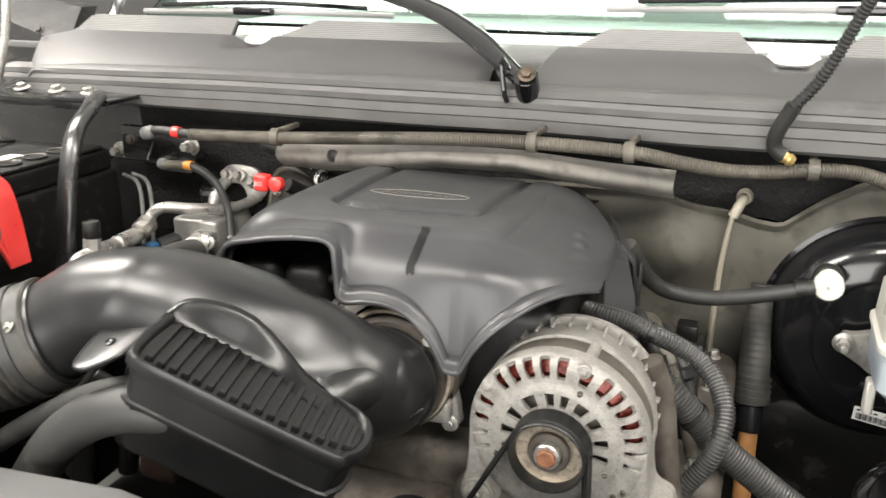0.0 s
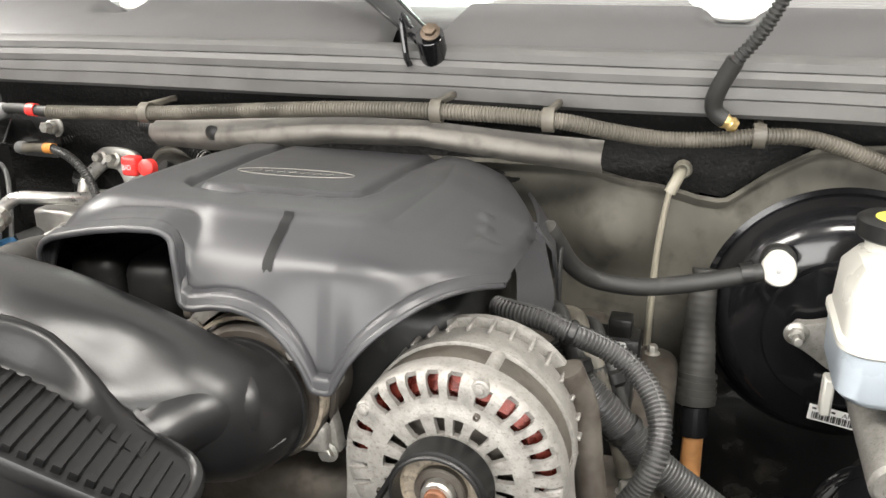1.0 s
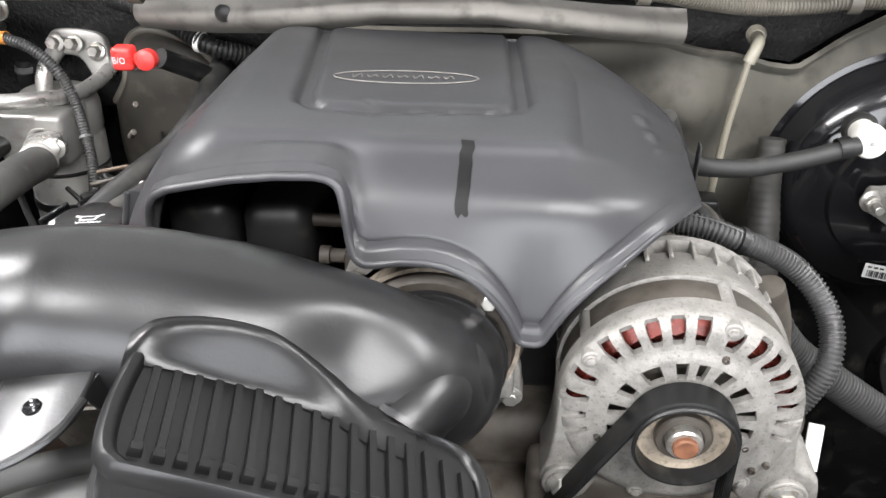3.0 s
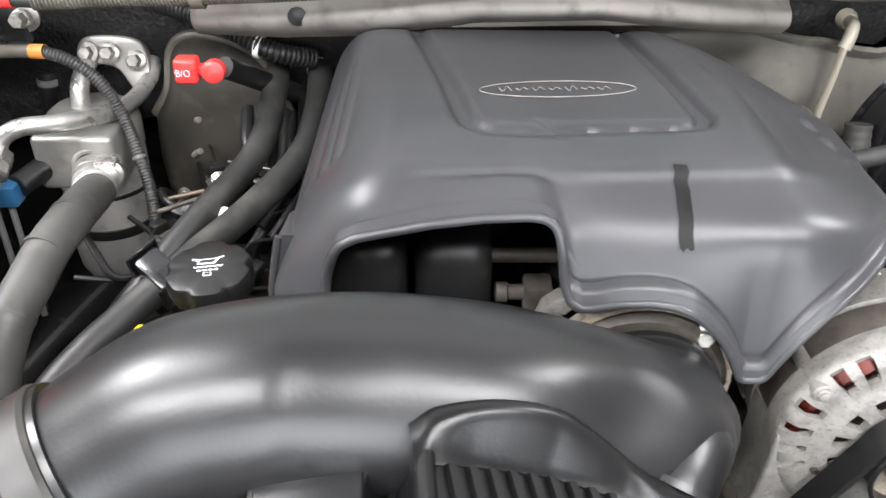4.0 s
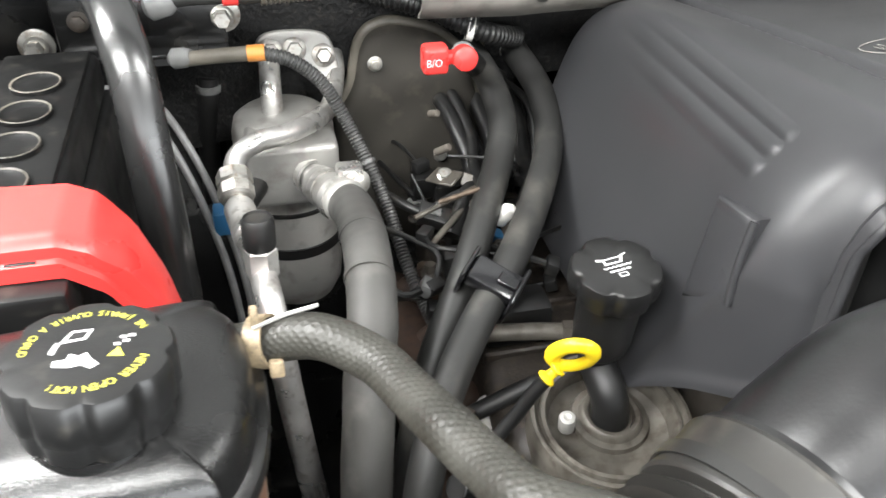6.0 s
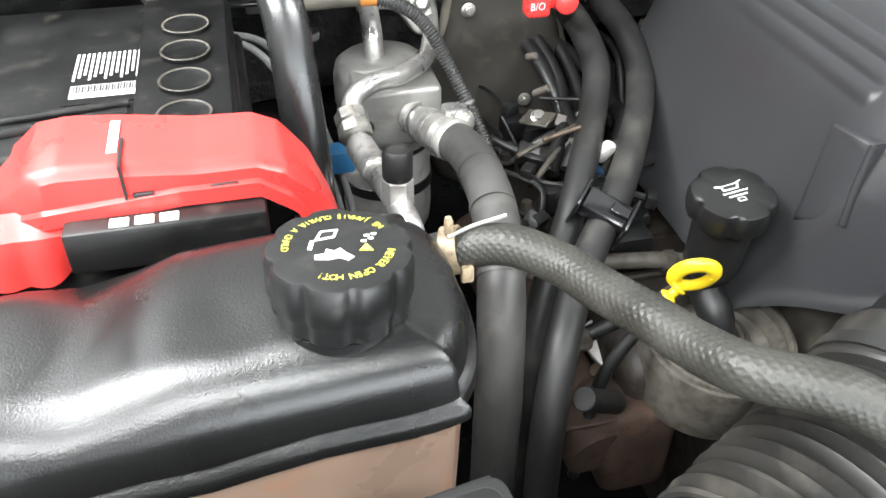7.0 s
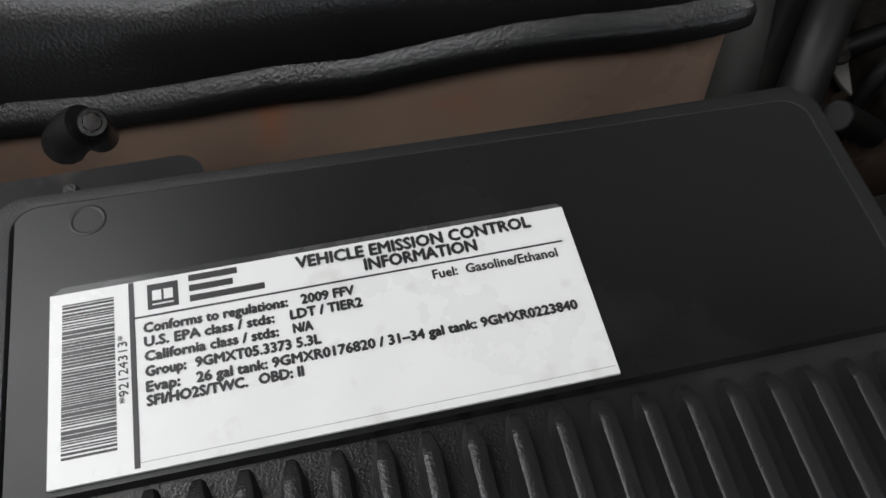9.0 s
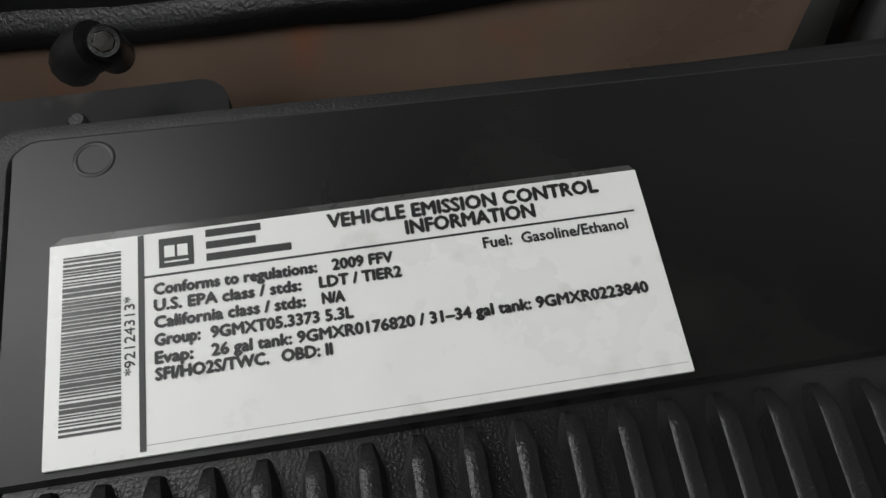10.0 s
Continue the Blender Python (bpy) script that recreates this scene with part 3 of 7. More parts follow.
def cover_section(x):
    """Points from the rear rim over the top down to the front rim, at x."""
    low = lerp_table(LOW, x)
    cap = lerp_table(CAP, x)
    yf = lerp_table(YFRONT, x)
    dy = yf - 0.733
    rear = 1.10
    lip = smooth01((-0.354 - x) / 0.010) * smooth01((x + 0.508) / 0.014)
    fold_z = (1 - lip) * min(max(1.279, low + 0.007), 1.293) + lip * min(low + 0.0045, 1.3012)
    fold_y = 0.750 + dy - 0.0035 * lip
    ridge_y, ridge_z = 0.7795 + 0.07 * max(-0.08, min(x + 0.39, 0.2)) + dy * 0.8, 1.3045
    line = [(rear + 0.012, 1.10), (rear + 0.008, 1.25), (rear, 1.272), (rear - 0.02, 1.281), (rear - 0.12, 1.2925), (rear - 0.20, 1.2995), (ridge_y + 0.055, 1.3035), (ridge_y + 0.02, ridge_z), (ridge_y - 0.001, ridge_z), (ridge_y - 0.008 + 0.001 * lip, ridge_z - 0.0070 + 0.0005 * lip), (fold_y + 0.004 + 0.010 * lip, fold_z + 0.004 - 0.0022 * lip), (fold_y + 0.001 + 0.003 * lip, fold_z + 0.0005 - 0.0002 * lip), (fold_y - 0.002 + 0.002 * lip, fold_z - 0.004 + 0.0035 * lip), (yf, low)]
    dense = []
    for (a, b), (c, d) in zip(line, line[1:]):
        n = max(2, int(math.hypot(c - a, d - b) / 0.0012))
        dense += [(a + (c - a) * k / n, b + (d - b) * k / n) for k in range(n)]
    dense.append(line[-1])
    g = np.array(dense)
    for reach in (2, 2):
        acc = np.zeros_like(g)
        for k in range(-reach, reach + 1):
            acc += g[np.clip(np.arange(len(g)) + k, 0, len(g) - 1)]
        acc /= 2 * reach + 1
        acc[0], acc[-1] = g[0], g[-1]
        g = acc
    # the fold above the tall part of the front is a wide, soft bend
    w = (np.exp(-(np.hypot(g[:, 0] - fold_y, g[:, 1] - fold_z) / 0.024) ** 4) * smooth01((1.268 - low) / 0.02))[:, None]
    for turn in range(2):
        acc = sum(g[np.clip(np.arange(len(g)) + k, 0, len(g) - 1)] for k in range(-6, 7)) / 13
        g = g + w * (acc - g)
    run = np.concatenate([[0.0], np.cumsum(np.hypot(*np.diff(g, axis=0).T))])
    bend = run[int(np.argmin(np.hypot(g[:, 0] - fold_y, g[:, 1] - fold_z)))]
    tail = min(0.0135, 0.6 * max(0.001, run[-1] - bend - 0.003))
    want = np.concatenate([np.linspace(0, bend - 0.062, 190)[:-1], np.linspace(bend - 0.062, bend + 0.003, 44)[:-1], np.linspace(bend + 0.003, run[-1] - tail, 24)[:-1], np.linspace(run[-1] - tail, run[-1], 18)])
    out = list(zip(np.interp(want, run, g[:, 0]), np.interp(want, run, g[:, 1])))
    # the lower edge turns out into a flange
    out = [(y - (0.0052 - 0.004 * lip) * smooth01((0.0098 - (run[-1] - s)) / 0.0020) + 0.0016 * (1 - lip) * math.exp(-((run[-1] - s - 0.0112) / 0.0014) ** 2), z) for (y, z), s in zip(out, want)]
    res = []
    for y, z in out:
        k = 0.008 + 0.012 * smooth01((x + 0.27) / 0.05)
        h = max(k - abs(z - cap), 0) / k
        zz = min(z, cap) - h * h * k / 4
        xx = x - 0.075 * smooth01((x + 0.32) / 0.2) * min(1.0, max(0.0, (y - 0.925) / 0.185)) ** 1.3
        if y < 1.098 and z > 1.262 and y > 0.76:
            d = min(seg_dist((xx, y), a, b) for a, b in zip(GROOVE, GROOVE[1:]))
            zz -= 0.0060 * math.exp(-(d / 0.0082) ** 6)
            for q in range(4):
                bx, by = -0.166 + q * 0.006, 0.896 - q * 0.024
                zz += 0.0028 * math.exp(-((x - bx) / 0.0040) ** 2 - ((y - by) / 0.007) ** 4)
        res.append((xx, y, zz))
    return res


COLS = np.array([cover_section(x) for x in cover_columns()])
soft = np.clip((-0.482 - COLS[:, :, :1]) / 0.016, 0, 1) * 0.5
soft[:, 230:] *= np.clip((-0.4985 - COLS[:, 230:, :1]) / 0.004, 0, 1)
right = np.clip((COLS[:, :, :1] + 0.228) / 0.014, 0, 1) * np.clip((np.arange(COLS.shape[1]) - 188) / 12, 0, 1)[None, :, None] * 0.5
for turn in range(36):
    COLS[1:-1] += right[1:-1] * ((COLS[:-2] + COLS[2:]) * 0.5 - COLS[1:-1])
for turn in range(34):
    COLS[1:-1] += soft[1:-1] * ((COLS[:-2] + COLS[2:]) * 0.5 - COLS[1:-1])
    COLS[:, 1:-1] += soft[:, 1:-1] * 0.6 * ((COLS[:, :-2] + COLS[:, 2:]) * 0.5 - COLS[:, 1:-1])
# the corner left of the opening is one soft round
corner = np.exp(-(np.hypot((COLS[:, :, 0] + 0.498) / 0.040, (COLS[:, :, 1] - 0.772) / 0.034)) ** 4)
corner *= np.clip((COLS[:, :, 2] - 1.215) / 0.03, 0, 1)
corner[:, -22:] *= np.clip((-0.500 - COLS[:, -22:, 0]) / 0.004, 0, 1)
corner = (0.5 * corner)[:, :, None]
for turn in range(150):
    COLS[1:-1] += corner[1:-1] * ((COLS[:-2] + COLS[2:]) * 0.5 - COLS[1:-1])
    COLS[:, 1:-1] += corner[:, 1:-1] * ((COLS[:, :-2] + COLS[:, 2:]) * 0.5 - COLS[:, 1:-1])
# the brow turns softly into the pillar beside the opening
turned = np.exp(-((COLS[:, :, 0] + 0.359) / 0.016) ** 4)[:, :, None] * 0.5
turned[:, :150] = 0
turned[:, -20:] = 0
for turn in range(60):
    COLS[1:-1] += turned[1:-1] * ((COLS[:-2] + COLS[2:]) * 0.5 - COLS[1:-1])
# three low ribs along the shoulder, ending in blunt tips
for gx in (-0.494, -0.5033, -0.5125):
    x, y = COLS[:, :, 0], COLS[:, :, 1]
    lift = 0.0019 * np.exp(-((x - gx) / 0.0031) ** 4) * np.clip((y - 0.824) / 0.0025, 0, 1) * np.clip((1.05 - y) / 0.12, 0, 1) * (COLS[:, :, 2] > 1.2)
    COLS += lift[:, :, None] * np.array((-0.62, 0, 0.78))
COLS = [[tuple(p) for p in col] for col in COLS]
shell = part("shell", sheet(COLS, 0.003), COVER, cover, angle=50)
rim = [c[-1] for c in COLS if c[-1][0] > -0.53]
part("rolled_rim", tube([(x, y - 0.0015, z) for x, y, z in rim[::2]], 0.0026, 10, 0.0025, flat=1.15), COVER, cover, "rolled lower rim of the cover")
tip = COLS[-1]
part("rolled_end", tube([tip[-1], tip[-8], tip[-18], tip[-30]], 0.0030, 10, 0.0025), COVER, cover, "rolled end of the rim")
leg = part("side_leg", loft([[(-0.172, 0.935, 1.2745), (-0.168, 0.945, 1.2755), (-0.132, 0.968, 1.2545), (-0.129, 0.960, 1.2525)], [(-0.150, 0.905, 1.2685), (-0.146, 0.915, 1.2695), (-0.122, 0.945, 1.243), (-0.119, 0.935, 1.2395)], [(-0.134, 0.882, 1.238), (-0.130, 0.893, 1.238), (-0.112, 0.933, 1.212), (-0.109, 0.924, 1.209)], [(-0.131, 0.877, 1.196), (-0.127, 0.888, 1.196), (-0.109, 0.926, 1.185), (-0.106, 0.917, 1.183)]]), COVER, cover, "flat side leg of the cover", angle=25)
part("side_slot", box(-0.1085, -0.1065, 0.935, 0.948, 1.185, 1.243, 0.0008, 1, pose(0.0, 0.0, 0.0)), INK, leg)
part("side_panel", sheet([[(-0.133 - 0.04 * (k / 12) ** 1.3, 0.95 + 0.15 * k / 12, 1.256 - 0.012 * (k / 12)), (-0.118 - 0.04 * (k / 12) ** 1.3, 0.953 + 0.15 * k / 12, 1.235 - 0.012 * k / 12), (-0.110 - 0.04 * (k / 12) ** 1.3, 0.955 + 0.15 * k / 12, 1.17)] for k in range(13)], 0.003), COVER, cover)
# an old run of oil down the front slope
streak = []
for i in range(9):
    x = -0.2925 + 0.0085 * i / 8
    col = [(y, z) for _, y, z in cover_section(x) if y < 0.7875 and z > 1.2]
    length = 0.052 + 0.004 * noise.noise(Vector((x * 700, 2.0, 0)))
    run, row = 0.0, []
    for (ya, za), (yb, zb) in zip(col, col[1:]):
        step = math.hypot(yb - ya, zb - za)
        run += step
        ty, tz = (yb - ya) / step, (zb - za) / step
        row.append((run, x + 0.0012 * noise.noise(Vector((0.5, ya * 300, za * 300))), ya + tz * 0.0036, za - ty * 0.0036))
    pts = np.array(row)
    want = np.linspace(0.0, length, 34)
    streak.append([tuple(np.interp(want, pts[:, 0], pts[:, k])[j] for k in (1, 2, 3)) for j in range(34)])
part("oil_streak", sheet(streak), OIL, cover, "old black oil streak")
def on_top(x, y):
    """A point just above the cover's flat top."""
    return (x, y, 1.3031 - 0.0875 * (y - 0.904))


badge = part("badge", tube([on_top(-0.346 + 0.056 * math.cos(a), 0.904 + 0.0175 * math.sin(a) + 0.004 * math.cos(a)) for a in [2 * math.pi * k / 48 for k in range(49)]], 0.00042, 6, 0.003), CAST, cover, "thin oval outline of a worn badge")
for k in range(7):
    bx = -0.384 + k * 0.0118
    by = 0.9045 + 0.07 * (bx + 0.346)
    tall = (0.0075, 0.0035, 0.0050, 0.0035, 0.0065, 0.0035, 0.0045)[k]
    part("badge_stroke", tube([on_top(bx - 0.004, by + tall * 0.4), on_top(bx - 0.0015, by - tall * 0.7), on_top(bx + 0.0015, by + tall * 0.9), on_top(bx + 0.0045, by - tall * 0.35)], 0.0004, 5, 0.0012), CAST, badge)
out = Vector((-0.95, -0.12, 0.3))
quad = [Vector(q) for q in ((-0.529, 0.834, 1.240), (-0.529, 0.793, 1.248), (-0.538, 0.786, 1.192), (-0.548, 0.820, 1.176))]
mid = sum(quad, Vector()) / 4
pad = part("side_rib", loft([[mid + (q - mid) * s + out * h for q in quad] for s, h in ((1.16, -0.012), (1.10, -0.003), (1.05, 0.0012), (0.98, 0.0028), (0.8, 0.0034))]), COVER, cover, "raised pad on the side of the cover", angle=50)
part("ridge", tube([quad[1] + out * 0.0025, quad[1].lerp(quad[2], 0.5) + out * 0.0035, quad[2] + out * 0.002], 0.0026, 10, 0.004), COVER, pad)

# intake runners under the cover, seen through its opening
manifold = thing("intake_manifold", "black plastic intake manifold runners under the cover", "intake manifold", (-0.4, 0.9, 1.1))
for k in range(2):
    rx = -0.500 + k * 0.055
    part("runner", box(rx, rx + 0.05, 0.772, 1.05, 1.10, 1.256, 0.017, 5), BLACK, manifold)
part("plenum", box(-0.36, -0.16, 0.80, 1.05, 1.08, 1.235, 0.02, 3), BLACK, manifold)
part("fuel_rail", box(-0.374, -0.355, 0.780, 0.800, 1.196, 1.218, 0.003, 2), GRIMY, manifold, "grimy fuel rail block")
part("rail_end", lathe([(0.003, 0), (0.0068, 0.001), (0.0068, 0.008), (0.0052, 0.009), (0.0052, 0.020)], 20, pose(-0.393, 0.788, 1.210, 0, 90, 0)), GRIMY, manifold, "tarnished end of the fuel rail")
part("rail_pipe", cyl((-0.40, 0.79, 1.238), (-0.345, 0.79, 1.238), 0.005, 14), GRIMY, manifold)

# ---- intake duct, resonator, bellows ----
duct = thing("intake_duct", "satin black plastic intake duct bending to the throttle", "intake duct", (-0.45, 0.65, 1.12))
pipe_bm = tube([(-0.615, 0.622, 1.206), (-0.598, 0.630, 1.215), (-0.575, 0.637, 1.230), (-0.54, 0.643, 1.246), (-0.48, 0.646, 1.253), (-0.41, 0.652, 1.244), (-0.352, 0.661, 1.223), (-0.316, 0.680, 1.195), (-0.306, 0.702, 1.178), (-0.305, 0.726, 1.172)], [0.047, 0.048, 0.0495, 0.050, 0.0505, 0.050, 0.049, 0.049, 0.0495, 0.050], 44, 0.005, side=(0, 0, 1))
part("collar", ring_of((-0.602, 0.628, 1.213), (0.84, 0.42, 0.33), 0.0485, 0.010, 0.0035, 44), DUCT, duct)
part("snout", tube([(-0.294, 0.684, 1.194), (-0.299, 0.664, 1.201), (-0.305, 0.648, 1.202), (-0.315, 0.630, 1.194), (-0.325, 0.613, 1.180)], [0.034, 0.0275, 0.0245, 0.0235, 0.0235], 32, 0.003), DUCT, duct)
part("snout_ring", ring_of((-0.3115, 0.6365, 1.1985), (-0.4, -0.7, -0.5), 0.0243, 0.004, 0.002, 32), DUCT, duct)
part("parting_seam", tube([(-0.2965, 0.664, 1.176), (-0.2935, 0.6655, 1.1695), (-0.2836, 0.6685, 1.1648), (-0.266, 0.6785, 1.1648), (-0.2570, 0.6990, 1.166)], 0.0013, 8, 0.003), DUCT, duct)
part("end_ring", ring_of((-0.305, 0.726, 1.172), (0, 1, -0.1), 0.050, 0.005, 0.002, 48), DUCT, duct)

RX = Vector((0.138, 0.032, -0.061)).normalized()
RY = Vector((-0.016, 0.052, 0.008))
RY = (RY - RX * RY.dot(RX)).normalized()
RES = Matrix((RX, RY, RX.cross(RY))).transposed().to_4x4()
RES = Matrix.Translation(Vector((-0.4124, 0.5405, 1.2612)) - RES @ Vector((-0.080, -0.032, 0.006))) @ RES
reson = thing("intake_resonator", "black plastic resonator box with a ribbed lid", "resonator", (-0.345, 0.58, 1.14))
OUT = [(-0.086, -0.039), (0.066, -0.044), (0.088, -0.037), (0.097, -0.018), (0.094, 0.004), (0.078, 0.016), (0.040, 0.021), (0.014, 0.030), (-0.012, 0.043), (-0.040, 0.049), (-0.074, 0.047), (-0.089, 0.040), (-0.096, 0.0), (-0.095, -0.030)]


def soft_outline(o, per=5):
    d = spline([(x, y, 0) for x, y in o] + [(*o[0], 0)], per)
    return [(p.x, p.y) for p in d[:-1]]


o2 = soft_outline(OUT)
part("body", loft([[RES @ Vector((x * s, y * s, z)) for x, y in o2] for s, z in ((0.86, -0.088), (0.92, -0.083), (0.945, -0.0425), (0.985, -0.0405), (0.988, -0.0370), (0.957, -0.0355), (0.975, -0.012), (1.0, -0.004))]), RESONATOR, reson)
part("lid_rim", loft([[RES @ Vector((x * s, y * s, z)) for x, y in o2] for s, z in ((1.0, -0.008), (1.022, -0.004), (1.026, 0.000), (1.018, 0.0042), (0.995, 0.0064), (0.962, 0.0064), (0.94, 0.0048), (0.925, 0.0022))], caps=True), RESONATOR, reson)
CREST = [(-0.097, 0.003), (-0.0945, 0.0085), (-0.090, 0.0135), (-0.080, 0.0195), (-0.067, 0.0240), (-0.055, 0.0268), (-0.045, 0.0278), (-0.036, 0.0276), (-0.026, 0.0262), (-0.012, 0.0218), (0.002, 0.0160), (0.016, 0.0105), (0.030, 0.0072), (0.0575, 0.0040)]
rows = []
for i in range(66):
    x = -0.097 + 0.1545 * i / 65
    h = sum(lerp_table(CREST, x + d) for d in (-0.003, -0.0015, 0.0, 0.0015, 0.003)) / 5 - 0.003
    back = lerp_table([(-0.097, -0.006), (-0.088, -0.001), (-0.07, 0.0005), (-0.03, 0.0005), (-0.01, -0.003), (0.01, -0.008), (0.03, -0.018), (0.0575, -0.024)], x)
    rows.append([RES @ Vector((x, y + back, z * h + 0.003)) for y, z in ((0.0225, 0.0), (0.0242, 0.06), (0.0268, 0.22), (0.0300, 0.46), (0.0335, 0.72), (0.0362, 0.90), (0.0382, 0.975), (0.0402, 1.0), (0.0424, 0.985), (0.0445, 0.92), (0.0462, 0.80), (0.0478, 0.55), (0.0488, 0.2), (0.0495, -0.8))])
part("rear_shoulder", loft(rows, caps=False, closed=False), RESONATOR, reson, "smooth raised rear shoulder of the lid", angle=60)
# the duct is pressed in behind that shoulder
back_to = RES.inverted()
for v in pipe_bm.verts:
    q = back_to @ v.co
    fade = smooth01((q.x + 0.125) / 0.04) * (1 - smooth01((q.x - 0.01) / 0.05))
    top = lerp_table(CREST, min(0.05, max(-0.097, q.x))) + max(-0.004, (q.y - 0.043) * 1.3)
    if fade > 0 and q.y < 0.075 and q.z > top:
        q.z += (top - q.z) * fade
        v.co = RES @ q
pressed = [v for v in pipe_bm.verts if -0.15 < (back_to @ v.co).x < 0.075 and (back_to @ v.co).y < 0.10]
for turn in range(22):
    bmesh.ops.smooth_vert(pipe_bm, verts=pressed, factor=0.5, use_axis_x=False, use_axis_y=True, use_axis_z=True)
part("pipe", pipe_bm, DUCT, duct)
for k in range(17):
    gx = -0.080 + k * 0.0102
    top = lerp_table([(-0.08, 0.0225), (-0.03, 0.0235), (0.0, 0.018), (0.03, 0.014), (0.06, 0.009), (0.075, 0.004), (0.085, -0.002)], gx)
    bot = lerp_table([(-0.085, -0.030), (-0.07, -0.032), (0.06, -0.035), (0.085, -0.029)], gx)
    part("rib", loft([[RES @ Vector((gx + w * 0.0030 * s, y, z)) for w, z in ((-1, 0.0), (-0.7, h), (0.7, h), (1, 0.0))] for y, s, h in ((bot - 0.001, 1.2, 0.003), (bot, 1.2, 0.0072), (bot + 0.0042, 1.2, 0.0074), (bot + 0.0058, 0.9, 0.0056), (top - 0.0012, 0.9, 0.0056), (top, 0.95, 0.003))]), RESONATOR, reson)
tab = thing("mounting_tab", "black plastic mounting tab with a push pin", "tab", (-0.49, 0.59, 1.2))
TABM = pose(-0.4885, 0.578, 1.243, 16, -6, -12)
part("plate", prism(soft_outline([(-0.017, -0.012), (-0.006, -0.030), (0.006, -0.029), (0.022, -0.010), (0.026, 0.014), (0.0125, 0.058), (0.004, 0.050), (-0.012, 0.032), (-0.026, 0.022), (-0.0255, 0.012)], 4), -0.005, 0.0, 0.002, 3, TABM), DUCT, tab)
part("rim", tube([TABM @ Vector((x, y, -0.002)) for x, y in ((-0.0255, 0.014), (-0.018, -0.011), (-0.007, -0.029), (0.006, -0.0285), (0.022, -0.010), (0.026, 0.012))], 0.0024, 8, 0.003), DUCT, tab)
part("web", loft([[TABM @ Vector((x, y, z)) for y, z in ((0.014, -0.002), (0.054, -0.002), (0.052, -0.030), (0.020, -0.040))] for x in (0.0215, 0.0245)]), DUCT, tab)
part("pin", lathe([(0.0048, 0), (0.0048, 0.0012), (0.0035, 0.0022), (0.002, 0.0012)], 18, TABM @ pose(0.002, 0.002, 0)), GLOSS, tab)

bell = thing("intake_bellows", "black rubber accordion bellows of the air intake", "bellows", (-0.7, 0.55, 1.12))
part("bellows", tube([(-0.603, 0.628, 1.212), (-0.625, 0.616, 1.203), (-0.655, 0.600, 1.195), (-0.69, 0.582, 1.189), (-0.735, 0.562, 1.184)], [0.0505, 0.053, 0.054, 0.054, 0.052], 40, 0.0022, shape=lambda u, w, r: r + 0.0042 * math.sin(2 * math.pi * u / 0.0098) * smooth01((u - 0.020) / 0.008)), BELLOWS, bell)
part("cuff", lathe([(0.0505, -0.016), (0.0545, -0.0155), (0.0552, -0.013), (0.0545, -0.010), (0.0545, 0.010), (0.0550, 0.013), (0.0535, 0.0155), (0.0505, 0.016)], 48, axis_frame((-0.614, 0.622, 1.208), (-0.590, 0.634, 1.2175)), caps=False), BELLOWS, bell, "smooth rubber cuff over the duct end")
part("clamp_band", ring_of((-0.620, 0.619, 1.2055), (0.84, 0.42, 0.33), 0.0552, 0.008, 0.0012, 44), RUBBER, bell)
part("clamp_screw", hexbolt((-0.60, 0.580, 1.238), (-0.4, -0.6, 0.6), 0.004), STEEL, bell)

part("sensor_housing", tube([(-0.733, 0.563, 1.184), (-0.755, 0.553, 1.182), (-0.80, 0.535, 1.178)], [0.049, 0.043, 0.045], 36, 0.006), BLACK, bell, "smooth black flow sensor housing")
part("clamp_band", ring_of((-0.735, 0.562, 1.184), (0.9, 0.42, 0.1), 0.0505, 0.010, 0.0015, 40), GLOSS, bell)

# ---- throttle body ----
tb = thing("throttle_body", "cast aluminium throttle body with a dusty flange", "throttle body", (-0.305, 0.76, 1.1))
part("barrel", cyl((-0.305, 0.738, 1.172), (-0.305, 0.80, 1.172), 0.058, 36, 0.004), GRIMY, tb)
part("flange", prism(soft_outline([(-0.052, -0.055), (0.052, -0.055), (0.062, -0.04), (0.055, 0.0), (0.062, 0.04), (0.052, 0.055), (-0.052, 0.055), (-0.062, 0.0)]), 0, 0.012, 0.002, 2, pose(-0.305, 0.765, 1.175, 90, 0, 0)), CAST, tb)
part("clamp_band", ring_of((-0.305, 0.7445, 1.178), (0, 1, 0), 0.0565, 0.012, 0.003, 44), TAN_DUST, tb, "dusty tan clamp ring")
part("gasket", ring_of((-0.305, 0.756, 1.177), (0, 1, 0), 0.058, 0.006, 0.005, 44), GRIMY, tb)
part("ear", box(-0.262, -0.240, 0.742, 0.77, 1.178, 1.200, 0.005, 3), CAST, tb)
part("ear", box(-0.268, -0.248, 0.742, 0.77, 1.126, 1.150, 0.005, 3), CAST, tb)
part("ear_bolt", hexbolt((-0.268, 0.742, 1.212), (0, -1, 0.2), 0.0055), STEEL, tb)
for bx, bz in ((-0.25, 1.125), (-0.25, 1.215), (-0.36, 1.125), (-0.36, 1.215)):
    part("bolt", hexbolt((bx, 0.75, bz), (0, -1, 0), 0.006), STEEL, tb)

# ---- alternator ----
AX, AZ = -0.1395, 1.1515
ALT = pose(AX, 0.712, AZ, 90, 0, 0) @ Matrix.Scale(1.03, 4)
alt = thing("alternator", "dusty cast aluminium alternator with red copper windings", "alternator", (AX, 0.76, 1.08))


